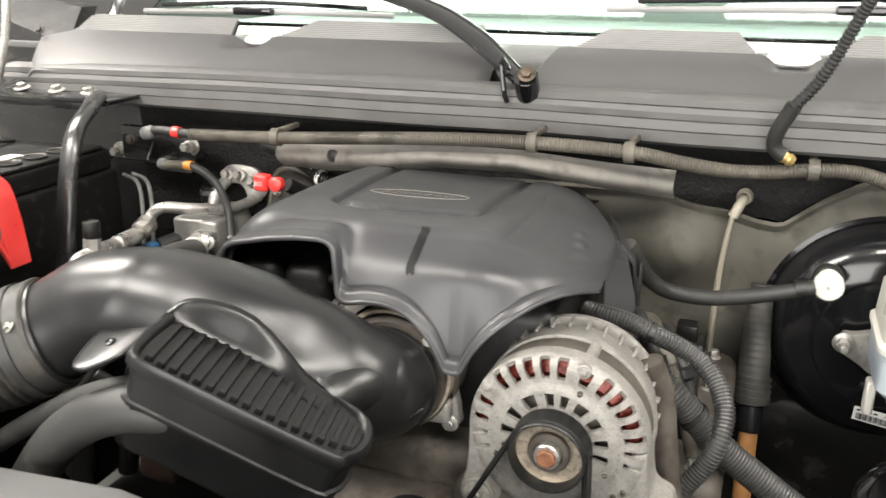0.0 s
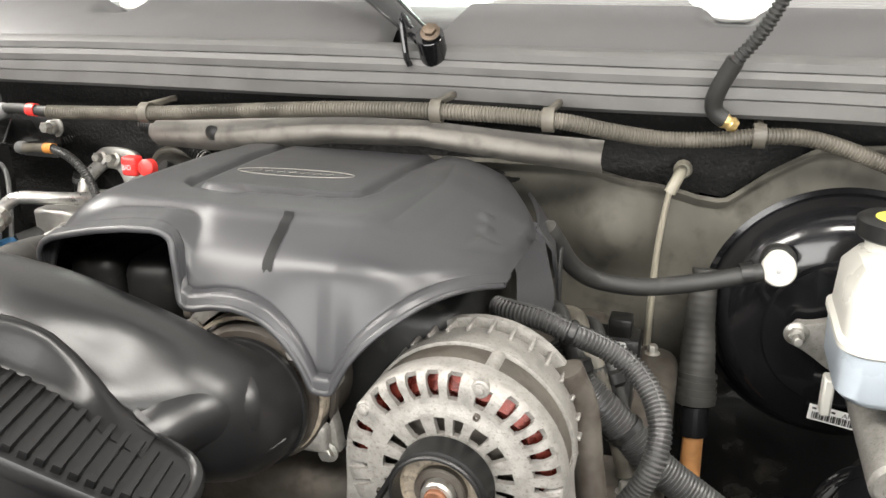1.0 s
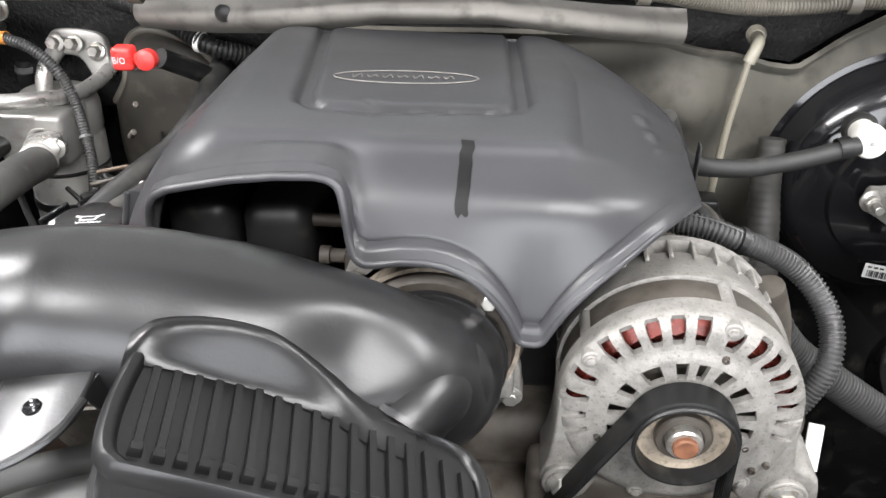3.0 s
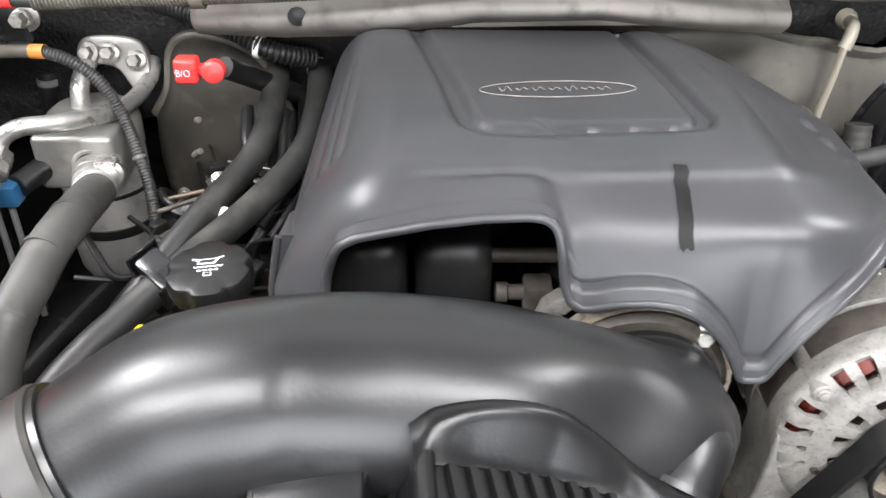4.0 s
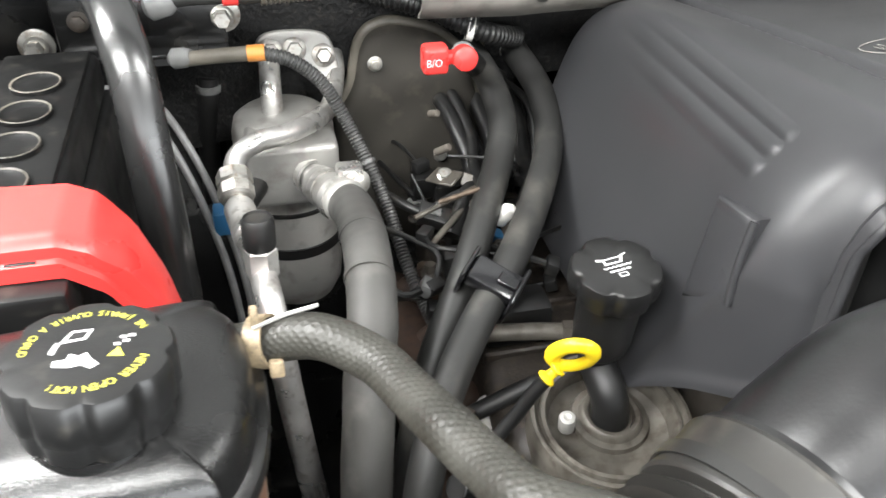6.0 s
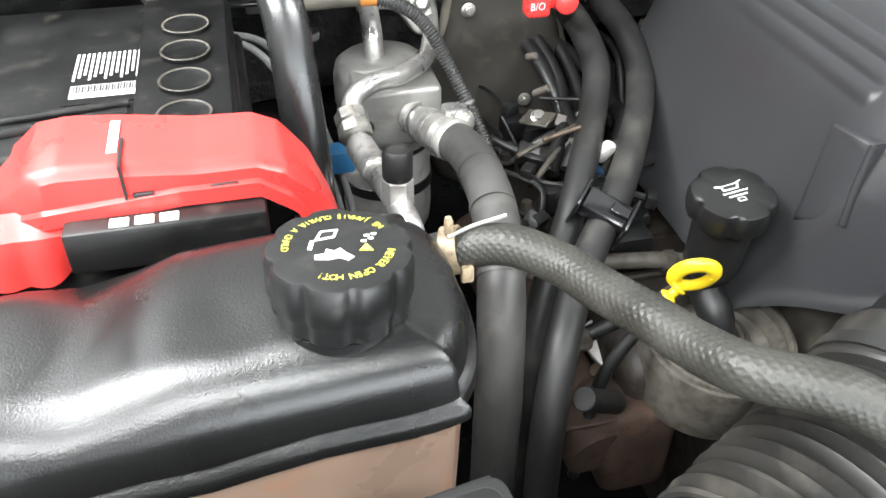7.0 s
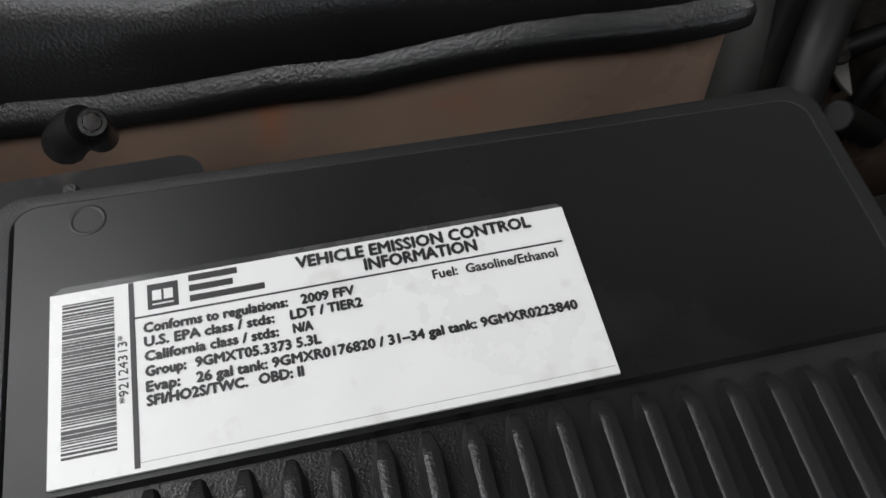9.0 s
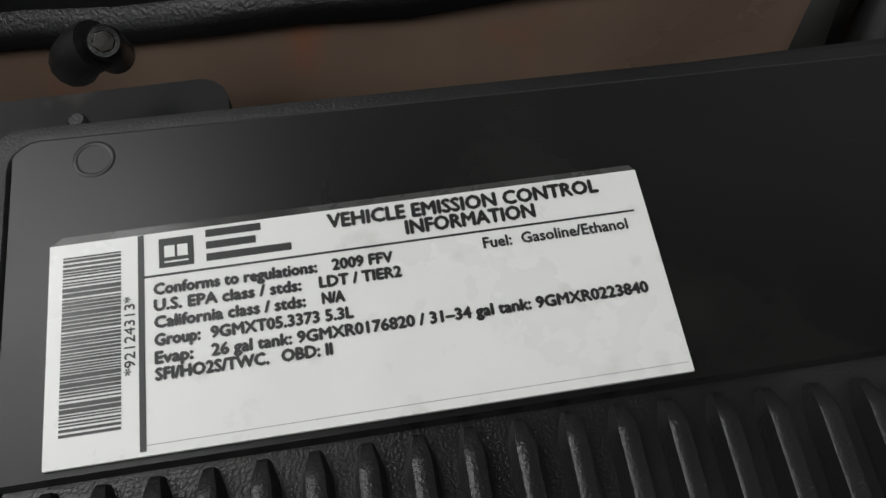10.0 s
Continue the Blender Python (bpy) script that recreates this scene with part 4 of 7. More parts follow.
def slotted_face():
    """The front housing: a dished disc with a row of slots round its shoulder and a row of trapezoid windows inside."""
    prof = [(0.021 + (0.067 - 0.021) * i / 22, 0.003 - 0.0025 * smooth01((i - 12) / 5)) for i in range(23)]
    prof += [(0.067 + 0.0105 * math.sin(radians(a)), -0.010 + 0.0105 * math.cos(radians(a))) for a in range(9, 91, 9)]
    prof += [(0.0775, -0.014), (0.0775, -0.018), (0.0775, -0.022)]
    n = 576
    slots = ((-106, 2.0), (-94, 2.2), (-81, 2.4), (-67, 2.6), (-45, 2.7), (-33, 2.8), (-21, 2.8), (-9, 2.8), (3, 2.8), (20, 3.0), (34, 2.8), (45, 2.6), (55.5, 2.5), (66, 2.4), (77, 2.2), (88, 2.0), (99, 1.9))
    windows = ((-107, 6), (-84, 6), (-60, 6.5), (-32, 8.5), (-7, 5), (10, 4.5), (31, 7), (54, 6.5), (79, 5.5), (99, 5))

    def hole(i, a):
        """Angles of slots and windows run clockwise from the top."""
        r = (prof[i][0] + prof[i + 1][0]) / 2
        c = (90 - a + 180) % 360 - 180
        if 0.0340 < r < 0.0465 and i < 22:
            return any(abs(c - m) < w * (1 - 0.12 * (abs(r - 0.0405) / 0.006) ** 6) for m, w in windows)
        s = (i - 17.0) / 12.0
        if 0 <= s < 1:
            for m, w in slots:
                lo = 0.30 if m == 20 else 0.0
                end = max(0.0, abs(s - 0.5) - 0.34) / 0.16
                if abs(c - m) < 1.2 * w * math.sqrt(max(0.0, 1 - end * end)) and s < 1 - lo:
                    return True
        return False
    cells = [[not hole(i, (j + 0.5) * 360 / n) for j in range(n)] for i in range(len(prof) - 1)]
    bm = bmesh.new()
    tops, lows = [], []
    for i, (r, z) in enumerate(prof):
        q = min(1.0, max(0.0, (r - 0.060) / 0.0175))
        ri, zi = r - 0.004 * q, z - 0.004 * (1 - q) - 0.001
        tops.append([bm.verts.new((r * math.cos(2 * math.pi * j / n), r * math.sin(2 * math.pi * j / n), z)) for j in range(n)])
        lows.append([bm.verts.new((ri * math.cos(2 * math.pi * j / n), ri * math.sin(2 * math.pi * j / n), zi)) for j in range(n)])
    m = len(prof) - 1
    for i in range(m):
        for j in range(n):
            if not cells[i][j]:
                continue
            k = (j + 1) % n
            bm.faces.new((tops[i][j], tops[i + 1][j], tops[i + 1][k], tops[i][k]))
            bm.faces.new((lows[i][k], lows[i + 1][k], lows[i + 1][j], lows[i][j]))
            if not cells[i][k]:
                bm.faces.new((tops[i][k], tops[i + 1][k], lows[i + 1][k], lows[i][k]))
            if not cells[i][j - 1]:
                bm.faces.new((tops[i + 1][j], tops[i][j], lows[i][j], lows[i + 1][j]))
            if i == 0 or not cells[i - 1][j]:
                bm.faces.new((tops[i][j], tops[i][k], lows[i][k], lows[i][j]))
            if i == m - 1 or not cells[i + 1][j]:
                bm.faces.new((tops[i + 1][k], tops[i + 1][j], lows[i + 1][j], lows[i + 1][k]))
    loose = [v for v in bm.verts if not v.link_faces]
    bmesh.ops.delete(bm, geom=loose, context="VERTS")
    bmesh.ops.transform(bm, verts=bm.verts, matrix=ALT)
    return bm


part("front_housing", slotted_face(), CAST, alt, "dusty cast front housing with slots", angle=35)
part("inner_plate", lathe([(0.054, -0.03), (0.054, -0.006), (0.050, -0.005), (0.049, -0.0095), (0.03, -0.0095)], 36, ALT), GRIMY, alt)
part("stator_winding", lathe([(0.056, -0.030), (0.071, -0.026), (0.0715, -0.010), (0.062, -0.006), (0.056, -0.010)], 72, ALT, wobble=lambda a, r, h: r + 0.0012 * math.sin(a * 46)), COPPER, alt, "red varnished copper windings")
part("rotor", lathe([(0.004, -0.03), (0.048, -0.03), (0.048, -0.012), (0.02, -0.012)], 24, ALT, wobble=lambda a, r, h: r * (1 + 0.03 * math.sin(a * 12))), BLACK, alt)
part("stator_band", lathe([(0.074, -0.045), (0.0755, -0.044), (0.0755, -0.023), (0.074, -0.022)], 64, ALT), GRIMY, alt, "brown laminated stator ring")
part("rear_housing", lathe([(0.05, -0.096), (0.064, -0.092), (0.0735, -0.08), (0.0755, -0.060), (0.0775, -0.055), (0.0775, -0.046), (0.074, -0.045)], 64, ALT), CAST, alt)
for k in range(30):
    a = radians(12 * k)
    part("rear_fin", box(0.060, 0.0768, -0.0014, 0.0014, -0.094, -0.07, 0.0006, 1, ALT @ Matrix.Rotation(a, 4, "Z")), CAST, alt)
part("rear_rim", lathe([(0.072, -0.098), (0.0765, -0.097), (0.0772, -0.0945), (0.0765, -0.0905), (0.072, -0.0895)], 64, ALT), CAST, alt)
for ang in (73, 146, 255, 312):
    a = radians(ang)
    part("through_bolt_boss", cyl(ALT @ Vector((0.0715 * math.cos(a), 0.0715 * math.sin(a), -0.05)), ALT @ Vector((0.0715 * math.cos(a), 0.0715 * math.sin(a), 0.0)), 0.0065, 16, 0.001), CAST, alt)
    part("through_bolt", hexbolt(ALT @ Vector((0.0715 * math.cos(a), 0.0715 * math.sin(a), 0.0)), (0, -1, 0), 0.0034, 0.003, 1.2), CAST, alt)
for cheek, (bx, by) in (([(-0.0765, 0.004), (-0.0775, -0.030), (-0.0800, -0.052), (-0.084, -0.068), (-0.074, -0.084), (-0.055, -0.084), (-0.046, -0.066), (-0.047, -0.045), (-0.058, -0.022), (-0.064, 0.0)], (-0.067, -0.067)), ([(0.0765, 0.004), (0.0785, -0.025), (0.083, -0.040), (0.098, -0.050), (0.098, -0.078), (0.066, -0.080), (0.046, -0.066), (0.047, -0.045), (0.058, -0.022), (0.064, 0.0)], (0.078, -0.064))):
    part("foot", prism(soft_outline(cheek, 4), -0.045, -0.0025, 0.004, 3, ALT), CAST, alt, "flat cheek of the housing with its mounting foot")
    part("bolt_seat", lathe([(0.0155, -0.003), (0.0155, 0.001), (0.0145, 0.002)], 28, ALT @ pose(bx, by, 0)), CAST, alt)
    part("mount_bolt", hexbolt(ALT @ Vector((bx, by, 0.002)), (0, -1, 0), 0.0088, 0.010, 1.45), STEEL, alt)
for hx, hy in ((0.0195, 0.0495), (-0.0495, -0.0215), (0.044, -0.0205), (0.060, -0.034), (0.052, -0.040)):
    part("cast_pit", lathe([(0.0026, 0.0006), (0.0022, 0.0032), (0.0014, 0.0034), (0.0012, 0.0012)], 14, ALT @ pose(hx, hy, 0)), GRIMY, alt)
pul = part("pulley", lathe([(0.012, 0.002), (0.030, 0.002), (0.0318, 0.003), (0.0318, 0.0042), (0.0290, 0.0048), (0.0290, 0.0245), (0.0318, 0.0252), (0.0322, 0.0272), (0.0312, 0.0284), (0.0298, 0.0284), (0.0290, 0.024), (0.0283, 0.014)], 48, ALT, caps=False), BLACK, alt, "dark ribbed drive pulley")
part("dish", lathe([(0.0286, 0.0165), (0.027, 0.013), (0.0225, 0.0120), (0.0190, 0.0125), (0.0172, 0.0150)], 48, ALT, caps=False), TAN_DUST, pul, "pulley dish full of tan dust")
part("hub_ring", lathe([(0.0178, 0.010), (0.0178, 0.0185), (0.0165, 0.0200), (0.0128, 0.0200), (0.0118, 0.0185), (0.008, 0.0185)], 40, ALT), GRIMY, pul)
part("washer_ring", lathe([(0.0112, 0.0175), (0.0112, 0.0245), (0.0100, 0.0258), (0.0075, 0.0258)], 32, ALT), STEEL, pul)
part("shaft_nut", lathe([(0.0078, 0.024), (0.0078, 0.0285), (0.0066, 0.0295)], 20, ALT), RUST, pul, "rusty shaft end")

belt = thing("drive_belt", "black rubber serpentine belt over the alternator pulley", "belt", (AX, 0.69, 0.95))
PR = 0.0305
arc = [(AX + PR * math.sin(radians(a)), AZ + PR * math.cos(radians(a))) for a in range(-62, 96, 6)]
left_end, right_end = (-0.262, 0.985), (-0.104, 0.95)
line_pts = [(left_end[0] + (arc[0][0] - left_end[0]) * k / 8, left_end[1] + (arc[0][1] - left_end[1]) * k / 8) for k in range(8)] + arc
line_pts += [(arc[-1][0] + (right_end[0] - arc[-1][0]) * k / 8, arc[-1][1] + (right_end[1] - arc[-1][1]) * k / 8) for k in range(1, 9)]
along = []
for k, (bx, bz) in enumerate(line_pts):
    ax0, az0 = line_pts[max(0, k - 1)]
    ax1, az1 = line_pts[min(len(line_pts) - 1, k + 1)]
    along.append((Vector((bx, 0, bz)), Vector((-(az1 - az0), 0, ax1 - ax0)).normalized()))
part("strap", loft([[p + Vector((0, y, 0)) + n * h for y, h in ((0.6865, 0.0014), (0.6875, 0.0042), (0.7065, 0.0042), (0.7075, 0.0014))] for p, n in along]), BELT, belt, angle=30)
for y0 in (0.6865, 0.6907, 0.6949, 0.6991, 0.7033):
    part("rib", loft([[p + Vector((0, y, 0)) + n * h for y, h in ((y0, 0.0014), (y0 + 0.0042, 0.0014), (y0 + 0.003, -0.0004), (y0 + 0.0012, -0.0004))] for p, n in along]), BELT, belt, angle=30)
bracket = thing("alternator_bracket", "grimy cast alternator bracket on the engine", "bracket", (-0.15, 0.73, 1.0))
part("arm", box(-0.235, -0.05, 0.715, 0.75, 1.02, 1.085, 0.008, 3), GRIMY, bracket)
part("web", box(-0.20, -0.08, 0.735, 0.80, 0.88, 1.05, 0.01, 3), GRIMY, bracket)
block = thing("engine_block", "dark grimy engine block deep in the bay", "engine", (-0.3, 0.9, 0.7))
part("block", box(-0.52, -0.08, 0.76, 1.18, 0.65, 1.09, 0.02, 3), GRIMY, block)
part("front_cover", box(-0.42, -0.16, 0.70, 0.77, 0.65, 1.05, 0.02, 3), GRIMY, block)
tens = thing("belt_tensioner", "black belt tensioner pulley below the throttle", "pulley", (-0.25, 0.68, 1.0))
part("wheel", lathe([(0.01, 0), (0.038, 0.0), (0.04, 0.003), (0.04, 0.024), (0.036, 0.027), (0.03, 0.02), (0.01, 0.02)], 36, pose(-0.262, 0.70, 1.035, 90, 0, 0)), GLOSS, tens)
part("arm", box(-0.30, -0.25, 0.705, 0.73, 0.95, 1.05, 0.008, 2), GRIMY, tens)

# ---- air box with its label ----
BOXC = Matrix(((0.98293, -0.17613, 0.05325, -0.95547), (0.18195, 0.97348, -0.13869, 0.54100), (-0.02741, 0.14601, 0.98890, 1.24149), (0, 0, 0, 1)))
abox = thing("air_box", "black pebbled plastic air filter box with ribbed lid", "air box", (-0.93, 0.5, 1.05))
lid = round_rect(-0.0705, 0.1310, -0.11, 0.0495, 0.0065, 5)
lid = [(x, y - 0.0045 * smooth01((x + 0.0) / 0.13) * (y > 0)) for x, y in lid]
part("lid", loft([[BOXC @ Vector((x, y + d, z)) for x, y in round_rect(-0.0650, 0.1262, -0.0222, 0.0455, 0.0012, 4)] for d, z in ((-0.0016, -0.006), (-0.0008, -0.003), (0.0, -0.0008))]), LID, abox, "satin lid panel with fine scratches")
part("lid_edge", loft([[BOXC @ Vector((x * f + 0.03 * (1 - f), y * g - 0.03 * (1 - g), z)) for x, y in lid] for f, g, z in ((1.012, 1.014, -0.055), (1.006, 1.008, -0.008), (1.003, 1.004, -0.0032), (0.993, 0.992, -0.0009), (0.972, 0.969, -0.00045), (0.955, 0.950, -0.0006), (0.940, 0.93, -0.003))], caps=False), PEBBLE, abox, "pebbled edge of the lid")
part("sink_mark", lathe([(0.0042, 0), (0.0040, 0.00012), (0.0034, 0.00006), (0.0032, 0.0)], 32, BOXC @ pose(-0.0492, 0.0397, -0.0008), caps=False), LID, abox)
part("ledge", loft([[BOXC @ Vector((x + (0.014 if x > 0 else -0.012), y + (0.006 if y > 0 else -0.01), z)) for x, y in lid] for z in (-0.085, -0.065)]), PEBBLE, abox)
part("body", loft([[BOXC @ Vector((x * s, y * s, z)) for x, y in lid] for s, z in ((0.9, -0.2), (1.0, -0.075))]), BLACK, abox)
part("rib_field", loft([[BOXC @ Vector((x, y, z)) for x, y in round_rect(-0.0645, 0.1245, -0.108, -0.0215, 0.003)] for z in (-0.006, -0.0028)]), PEBBLE, abox, "pebbled field between the ribs")
for k in range(20):
    gx = -0.0563 + k * 0.00892
    tip = -0.0243 - 0.0030 * smooth01((gx - 0.03) / 0.08)
    part("rib", loft([[BOXC @ Vector((gx + dx * f, y, z)) for dx, z in ((-0.0027, -0.0030), (-0.0017, h * 0.86), (-0.0012, h), (0.0012, h), (0.0017, h * 0.86), (0.0027, -0.0030))] for y, h, f in ((-0.105, 0.0022, 1), (tip - 0.0055, 0.0022, 1), (tip - 0.0042, 0.0018, 0.95), (tip - 0.0006, -0.0004, 0.55), (tip, -0.0012, 0.45))]), PEBBLE, abox, angle=30)
LUG = BOXC @ pose(-0.0525, 0.0815, -0.0160, 30, 10, 0) @ Matrix.Scale(0.58, 4)
part("lug", lathe([(0.0085, -0.030), (0.0075, -0.010), (0.0072, 0.002), (0.0062, 0.0042), (0.0044, 0.0044), (0.0040, 0.0020), (0.0030, 0.0018)], 28, LUG), PEBBLE, abox)
part("lug_arm", tube([LUG @ Vector((-0.016, -0.004, -0.026)), LUG @ Vector((-0.011, -0.002, -0.012)), LUG @ Vector((-0.004, 0.0, -0.004))], 0.0062, 14, 0.003), PEBBLE, abox)
part("screw", hexbolt(LUG @ Vector((0, 0, 0.0018)), LUG.to_3x3() @ Vector((0, 0, 1)), 0.0026, 0.0018, 1.2), SOOT, abox, "recessed dark screw")
part("locating_peg", cyl(BOXC @ Vector((-0.0565, 0.0555, -0.030)), BOXC @ Vector((-0.0565, 0.0565, -0.010)), 0.0022, 14, 0.0006), PEBBLE, abox)
part("side_shelf", loft([[BOXC @ Vector((x, y, z)) for x, y in round_rect(-0.16, -0.074, -0.11, 0.062, 0.01)] for z in (-0.12, -0.052, -0.048)]), BATTERY, abox)
part("rear_ledge", loft([[BOXC @ Vector((x, y, z)) for x, y in round_rect(-0.16, -0.030, 0.03, 0.092, 0.008)] for z in (-0.11, -0.050, -0.047)]), BATTERY, abox)

label = thing("emission_label", "white printed emission control label on the air box", "label", BOXC @ Vector((0, 0, 0)))
part("paper", loft([[BOXC @ Vector((x, y, z)) for x, y in ((-0.05675, -0.02094), (0.05675, -0.02094), (0.05675, 0.02094), (-0.05675, 0.02094))] for z in (-0.0009, 0.0)]), PAPER, label, smooth=False)
part("clear_edge", loft([[BOXC @ Vector((x, y, z)) for x, y in ((-0.0567, 0.02098), (0.0566, 0.02098), (0.0558, 0.0222), (-0.0545, 0.0226))] for z in (-0.0009, -0.00015)]), LAMINATE, label, "clear laminate edge above the paper", smooth=False)


def ink(name, x0, x1, y0, y1, mat=None, parent=None, h=0.00012):
    return part(name, box(x0, x1, y0, y1, 0.00002, h, 0, 1, BOXC), mat or INK, parent or label, smooth=False)


ink("rule", -0.0406, -0.0395, -0.0202, 0.0208)
ink("rule", -0.0395, 0.0542, 0.01185, 0.01225)
ink("border_line", -0.0395, 0.0562, -0.01925, -0.01915, GREY, label, 0.00006)
gm = ink("square_mark", -0.03672, -0.0303, 0.0135, 0.0195)
for q in range(2):
    ink("mark_bar", -0.0357 + q * 0.0024, -0.0338 + q * 0.0024, 0.0155, 0.0179, PAPER, gm, 0.0002)
ink("mark_bar", -0.0357, -0.0313, 0.0144, 0.0147, PAPER, gm, 0.0002)
bar_rng = random.Random(5)
by = -0.01575
while by < 0.0182:
    w = bar_rng.choice((0.00028, 0.00032, 0.0005, 0.0008))
    ink("barcode_bar", -0.0542, -0.0437, by, by + w)
    by += w + bar_rng.choice((0.0002, 0.00025, 0.0004))


def words(text, x, y, size, parent, material, m, align="LEFT", name="printed_line", squeeze=0.86, width=0.0):
    c = bpy.data.curves.new("text", "FONT")
    c.body, c.size, c.align_x, c.resolution_u = text, size, align, 2
    tmp = new("tmp_text", c)
    bpy.context.view_layer.update()
    mesh = bpy.data.meshes.new_from_object(tmp.evaluated_get(bpy.context.evaluated_depsgraph_get()))
    bpy.data.objects.remove(tmp)
    bpy.data.curves.remove(c)
    if width:
        xs = [v.co.x for v in mesh.vertices]
        squeeze = width / (max(xs) - min(xs))
        mesh.transform(Matrix.Translation((-min(xs), 0, 0)))
    mesh.transform(m @ Matrix.Translation((x, y, 0.00012)) @ Matrix.Diagonal((squeeze, 1, 1, 1)))
    mesh.materials.append(material)
    return place_under(new(name, mesh), parent)


def bold(text, x0, x1, y, size, fat=0.00010):
    """One printed line from x0 to x1 on the label, its strokes thickened by fat."""
    ob = words(text, x0, y, size, label, INK, BOXC, width=x1 - x0)
    bm = bmesh.new()
    bm.from_mesh(ob.data)
    src = bm.copy()
    for dx, dy in ((fat, 0), (-fat, 0), (0, fat), (0, -fat)):
        d = src.copy()
        off = BOXC.to_3x3() @ Vector((dx, dy, 0.00001 * (1 + abs(dx) / fat + (dx + dy) / fat * 0.4)))
        bmesh.ops.translate(d, verts=d.verts, vec=off)
        merge(bm, d)
    src.free()
    bm.to_mesh(ob.data)
    bm.free()
    return ob


bold("VEHICLE EMISSION CONTROL", -0.0048, 0.0483, 0.0171, 0.0041, 0.0002)
bold("INFORMATION", 0.0098, 0.0349, 0.0136, 0.0041, 0.0002)
for lift in (0.0, 0.0001):
    words("*92124313*", 0, lift, 0.0027, label, INK, BOXC @ pose(-0.0412, -0.0064, 0.2 * lift, 0, 0, 90), name="printed_number", width=0.0150)
for q, bars in enumerate((((0.0, 0.0159),), ((0.0, 0.0093),), ((0.0, 0.0104),))):
    for a, b in bars:
        ink("name_bar", -0.0280 + a, -0.0280 + b, 0.0137 + q * 0.0025, 0.0152 + q * 0.0025)
bold("Fuel:", 0.0239, 0.0293, 0.0084, 0.0032)
bold("Gasoline/Ethanol", 0.0313, 0.0521, 0.0084, 0.0032)
for y, a, xa, b, xb0, xb1 in ((0.00830, "Conforms to regulations:", -0.0079, "2009 FFV", -0.0049, 0.0064), (0.00510, "U.S. EPA class / stds:", -0.0111, "LDT / TIER2", -0.0076, 0.0076), (0.00180, "California class / stds:", -0.0106, "N/A", -0.0074, -0.0034), (-0.00160, "Group:", -0.0298, "9GMXT05.3373 5.3L", -0.0278, -0.0022), (-0.00495, "Evap:", -0.0312, "26 gal tank: 9GMXR0176820 / 31\u201334 gal tank: 9GMXR0223840", -0.0278, 0.0526), (-0.00800, "SFI/HO2S/TWC.", -0.0180, "OBD: II", -0.0156, -0.0067)):
    bold(a, -0.0377, xa, y, 0.0031, 0.00018)
    bold(b, xb0, xb1, y, 0.0031, 0.00018)

# ---- coolant tank ----
tank = thing("coolant_tank", "black coolant surge tank over a stained translucent base", "coolant tank", (-0.96, 0.73, 1.08))
T_OUT = soft_outline([(-1.12, 0.655), (-0.87, 0.648), (-0.842, 0.657), (-0.829, 0.685), (-0.828, 0.73), (-0.840, 0.760), (-0.87, 0.770), (-1.10, 0.772), (-1.127, 0.760), (-1.136, 0.715), (-1.133, 0.672)], 10)


def tank_ring(s, z, waves=0.0):
    cx, cy = -0.98, 0.710
    out = []
    for x, y in T_OUT:
        px = cx + (x - cx) * (1 - (1 - s) * 0.42)
        py = cy + (y - cy) * s
        zz = z + (0.13 - 0.06 * waves) * (max(px, -1.09) + 0.95)
        zz += waves * (-0.010 * math.exp(-((px + 0.998) / 0.020) ** 2) - 0.007 * smooth01((-0.985 - px) / 0.03) - 0.005 * math.exp(-((px + 0.940) / 0.018) ** 2 - ((py - 0.690) / 0.030) ** 2))
        zz -= waves * 0.0012 * math.exp(-(((px + 0.886) / 0.040) ** 2 + ((py - 0.695) / 0.034) ** 2) ** 2)
        front = max(0.0, (cy - py) / 0.06)
        back = max(0.0, (py - cy) / 0.06)
        dy = waves * (0.0085 * math.exp(-((px + 0.998) / 0.020) ** 2) * (front - back) + 0.004 * math.exp(-((px + 0.940) / 0.022) ** 2) * front)
        out.append((px, py + dy, zz))
    return out


ROUND = [(1.0 - 0.015 - 0.52 * (1 - math.cos(radians(a))), 1.240 + 0.0315 * math.sin(radians(a)), smooth01((a - 5) / 65)) for a in range(0, 91, 9)]
dome = loft([tank_ring(a, z, w) for a, z, w in [(1.0, 1.2245, 0), (0.998, 1.231, 0.0), (0.992, 1.2365, 0.0)] + ROUND + [(0.30, 1.2722, 1), (0.08, 1.2725, 1)]])
bmesh.ops.triangulate(dome, faces=[max(dome.faces, key=lambda f: f.calc_center_median().z if len(f.verts) > 8 else 0)], ngon_method="BEAUTY")
part("upper_shell", dome, GLOSS_GRAIN, tank, "glossy black upper shell with soft dents")
part("seam_flange", loft([[(p[0], p[1], p[2] + 0.0012 * math.sin(p[0] * 75) + 0.003 * (smooth01((p[0] + 0.962) / 0.03) - 0.5)) for p in tank_ring(s, z)] for s, z in ((0.985, 1.231), (1.01, 1.2285), (1.06, 1.2262), (1.075, 1.2235), (1.07, 1.219), (1.0, 1.2160), (0.96, 1.2145))]), GLOSS_GRAIN, tank, "welded seam flange")
part("lower_shell", loft([tank_ring(s, z) for s, z in ((0.86, 1.07), (0.93, 1.09), (0.985, 1.2175))]), COOLANT, tank, "stained translucent lower shell with rusty coolant")
CAPM = pose(-0.886, 0.6915, 1.2836, -3, 2, -8)
part("neck", lathe([(0.029, -0.024), (0.029, -0.01), (0.026, -0.009)], 36, CAPM), GLOSS_GRAIN, tank)
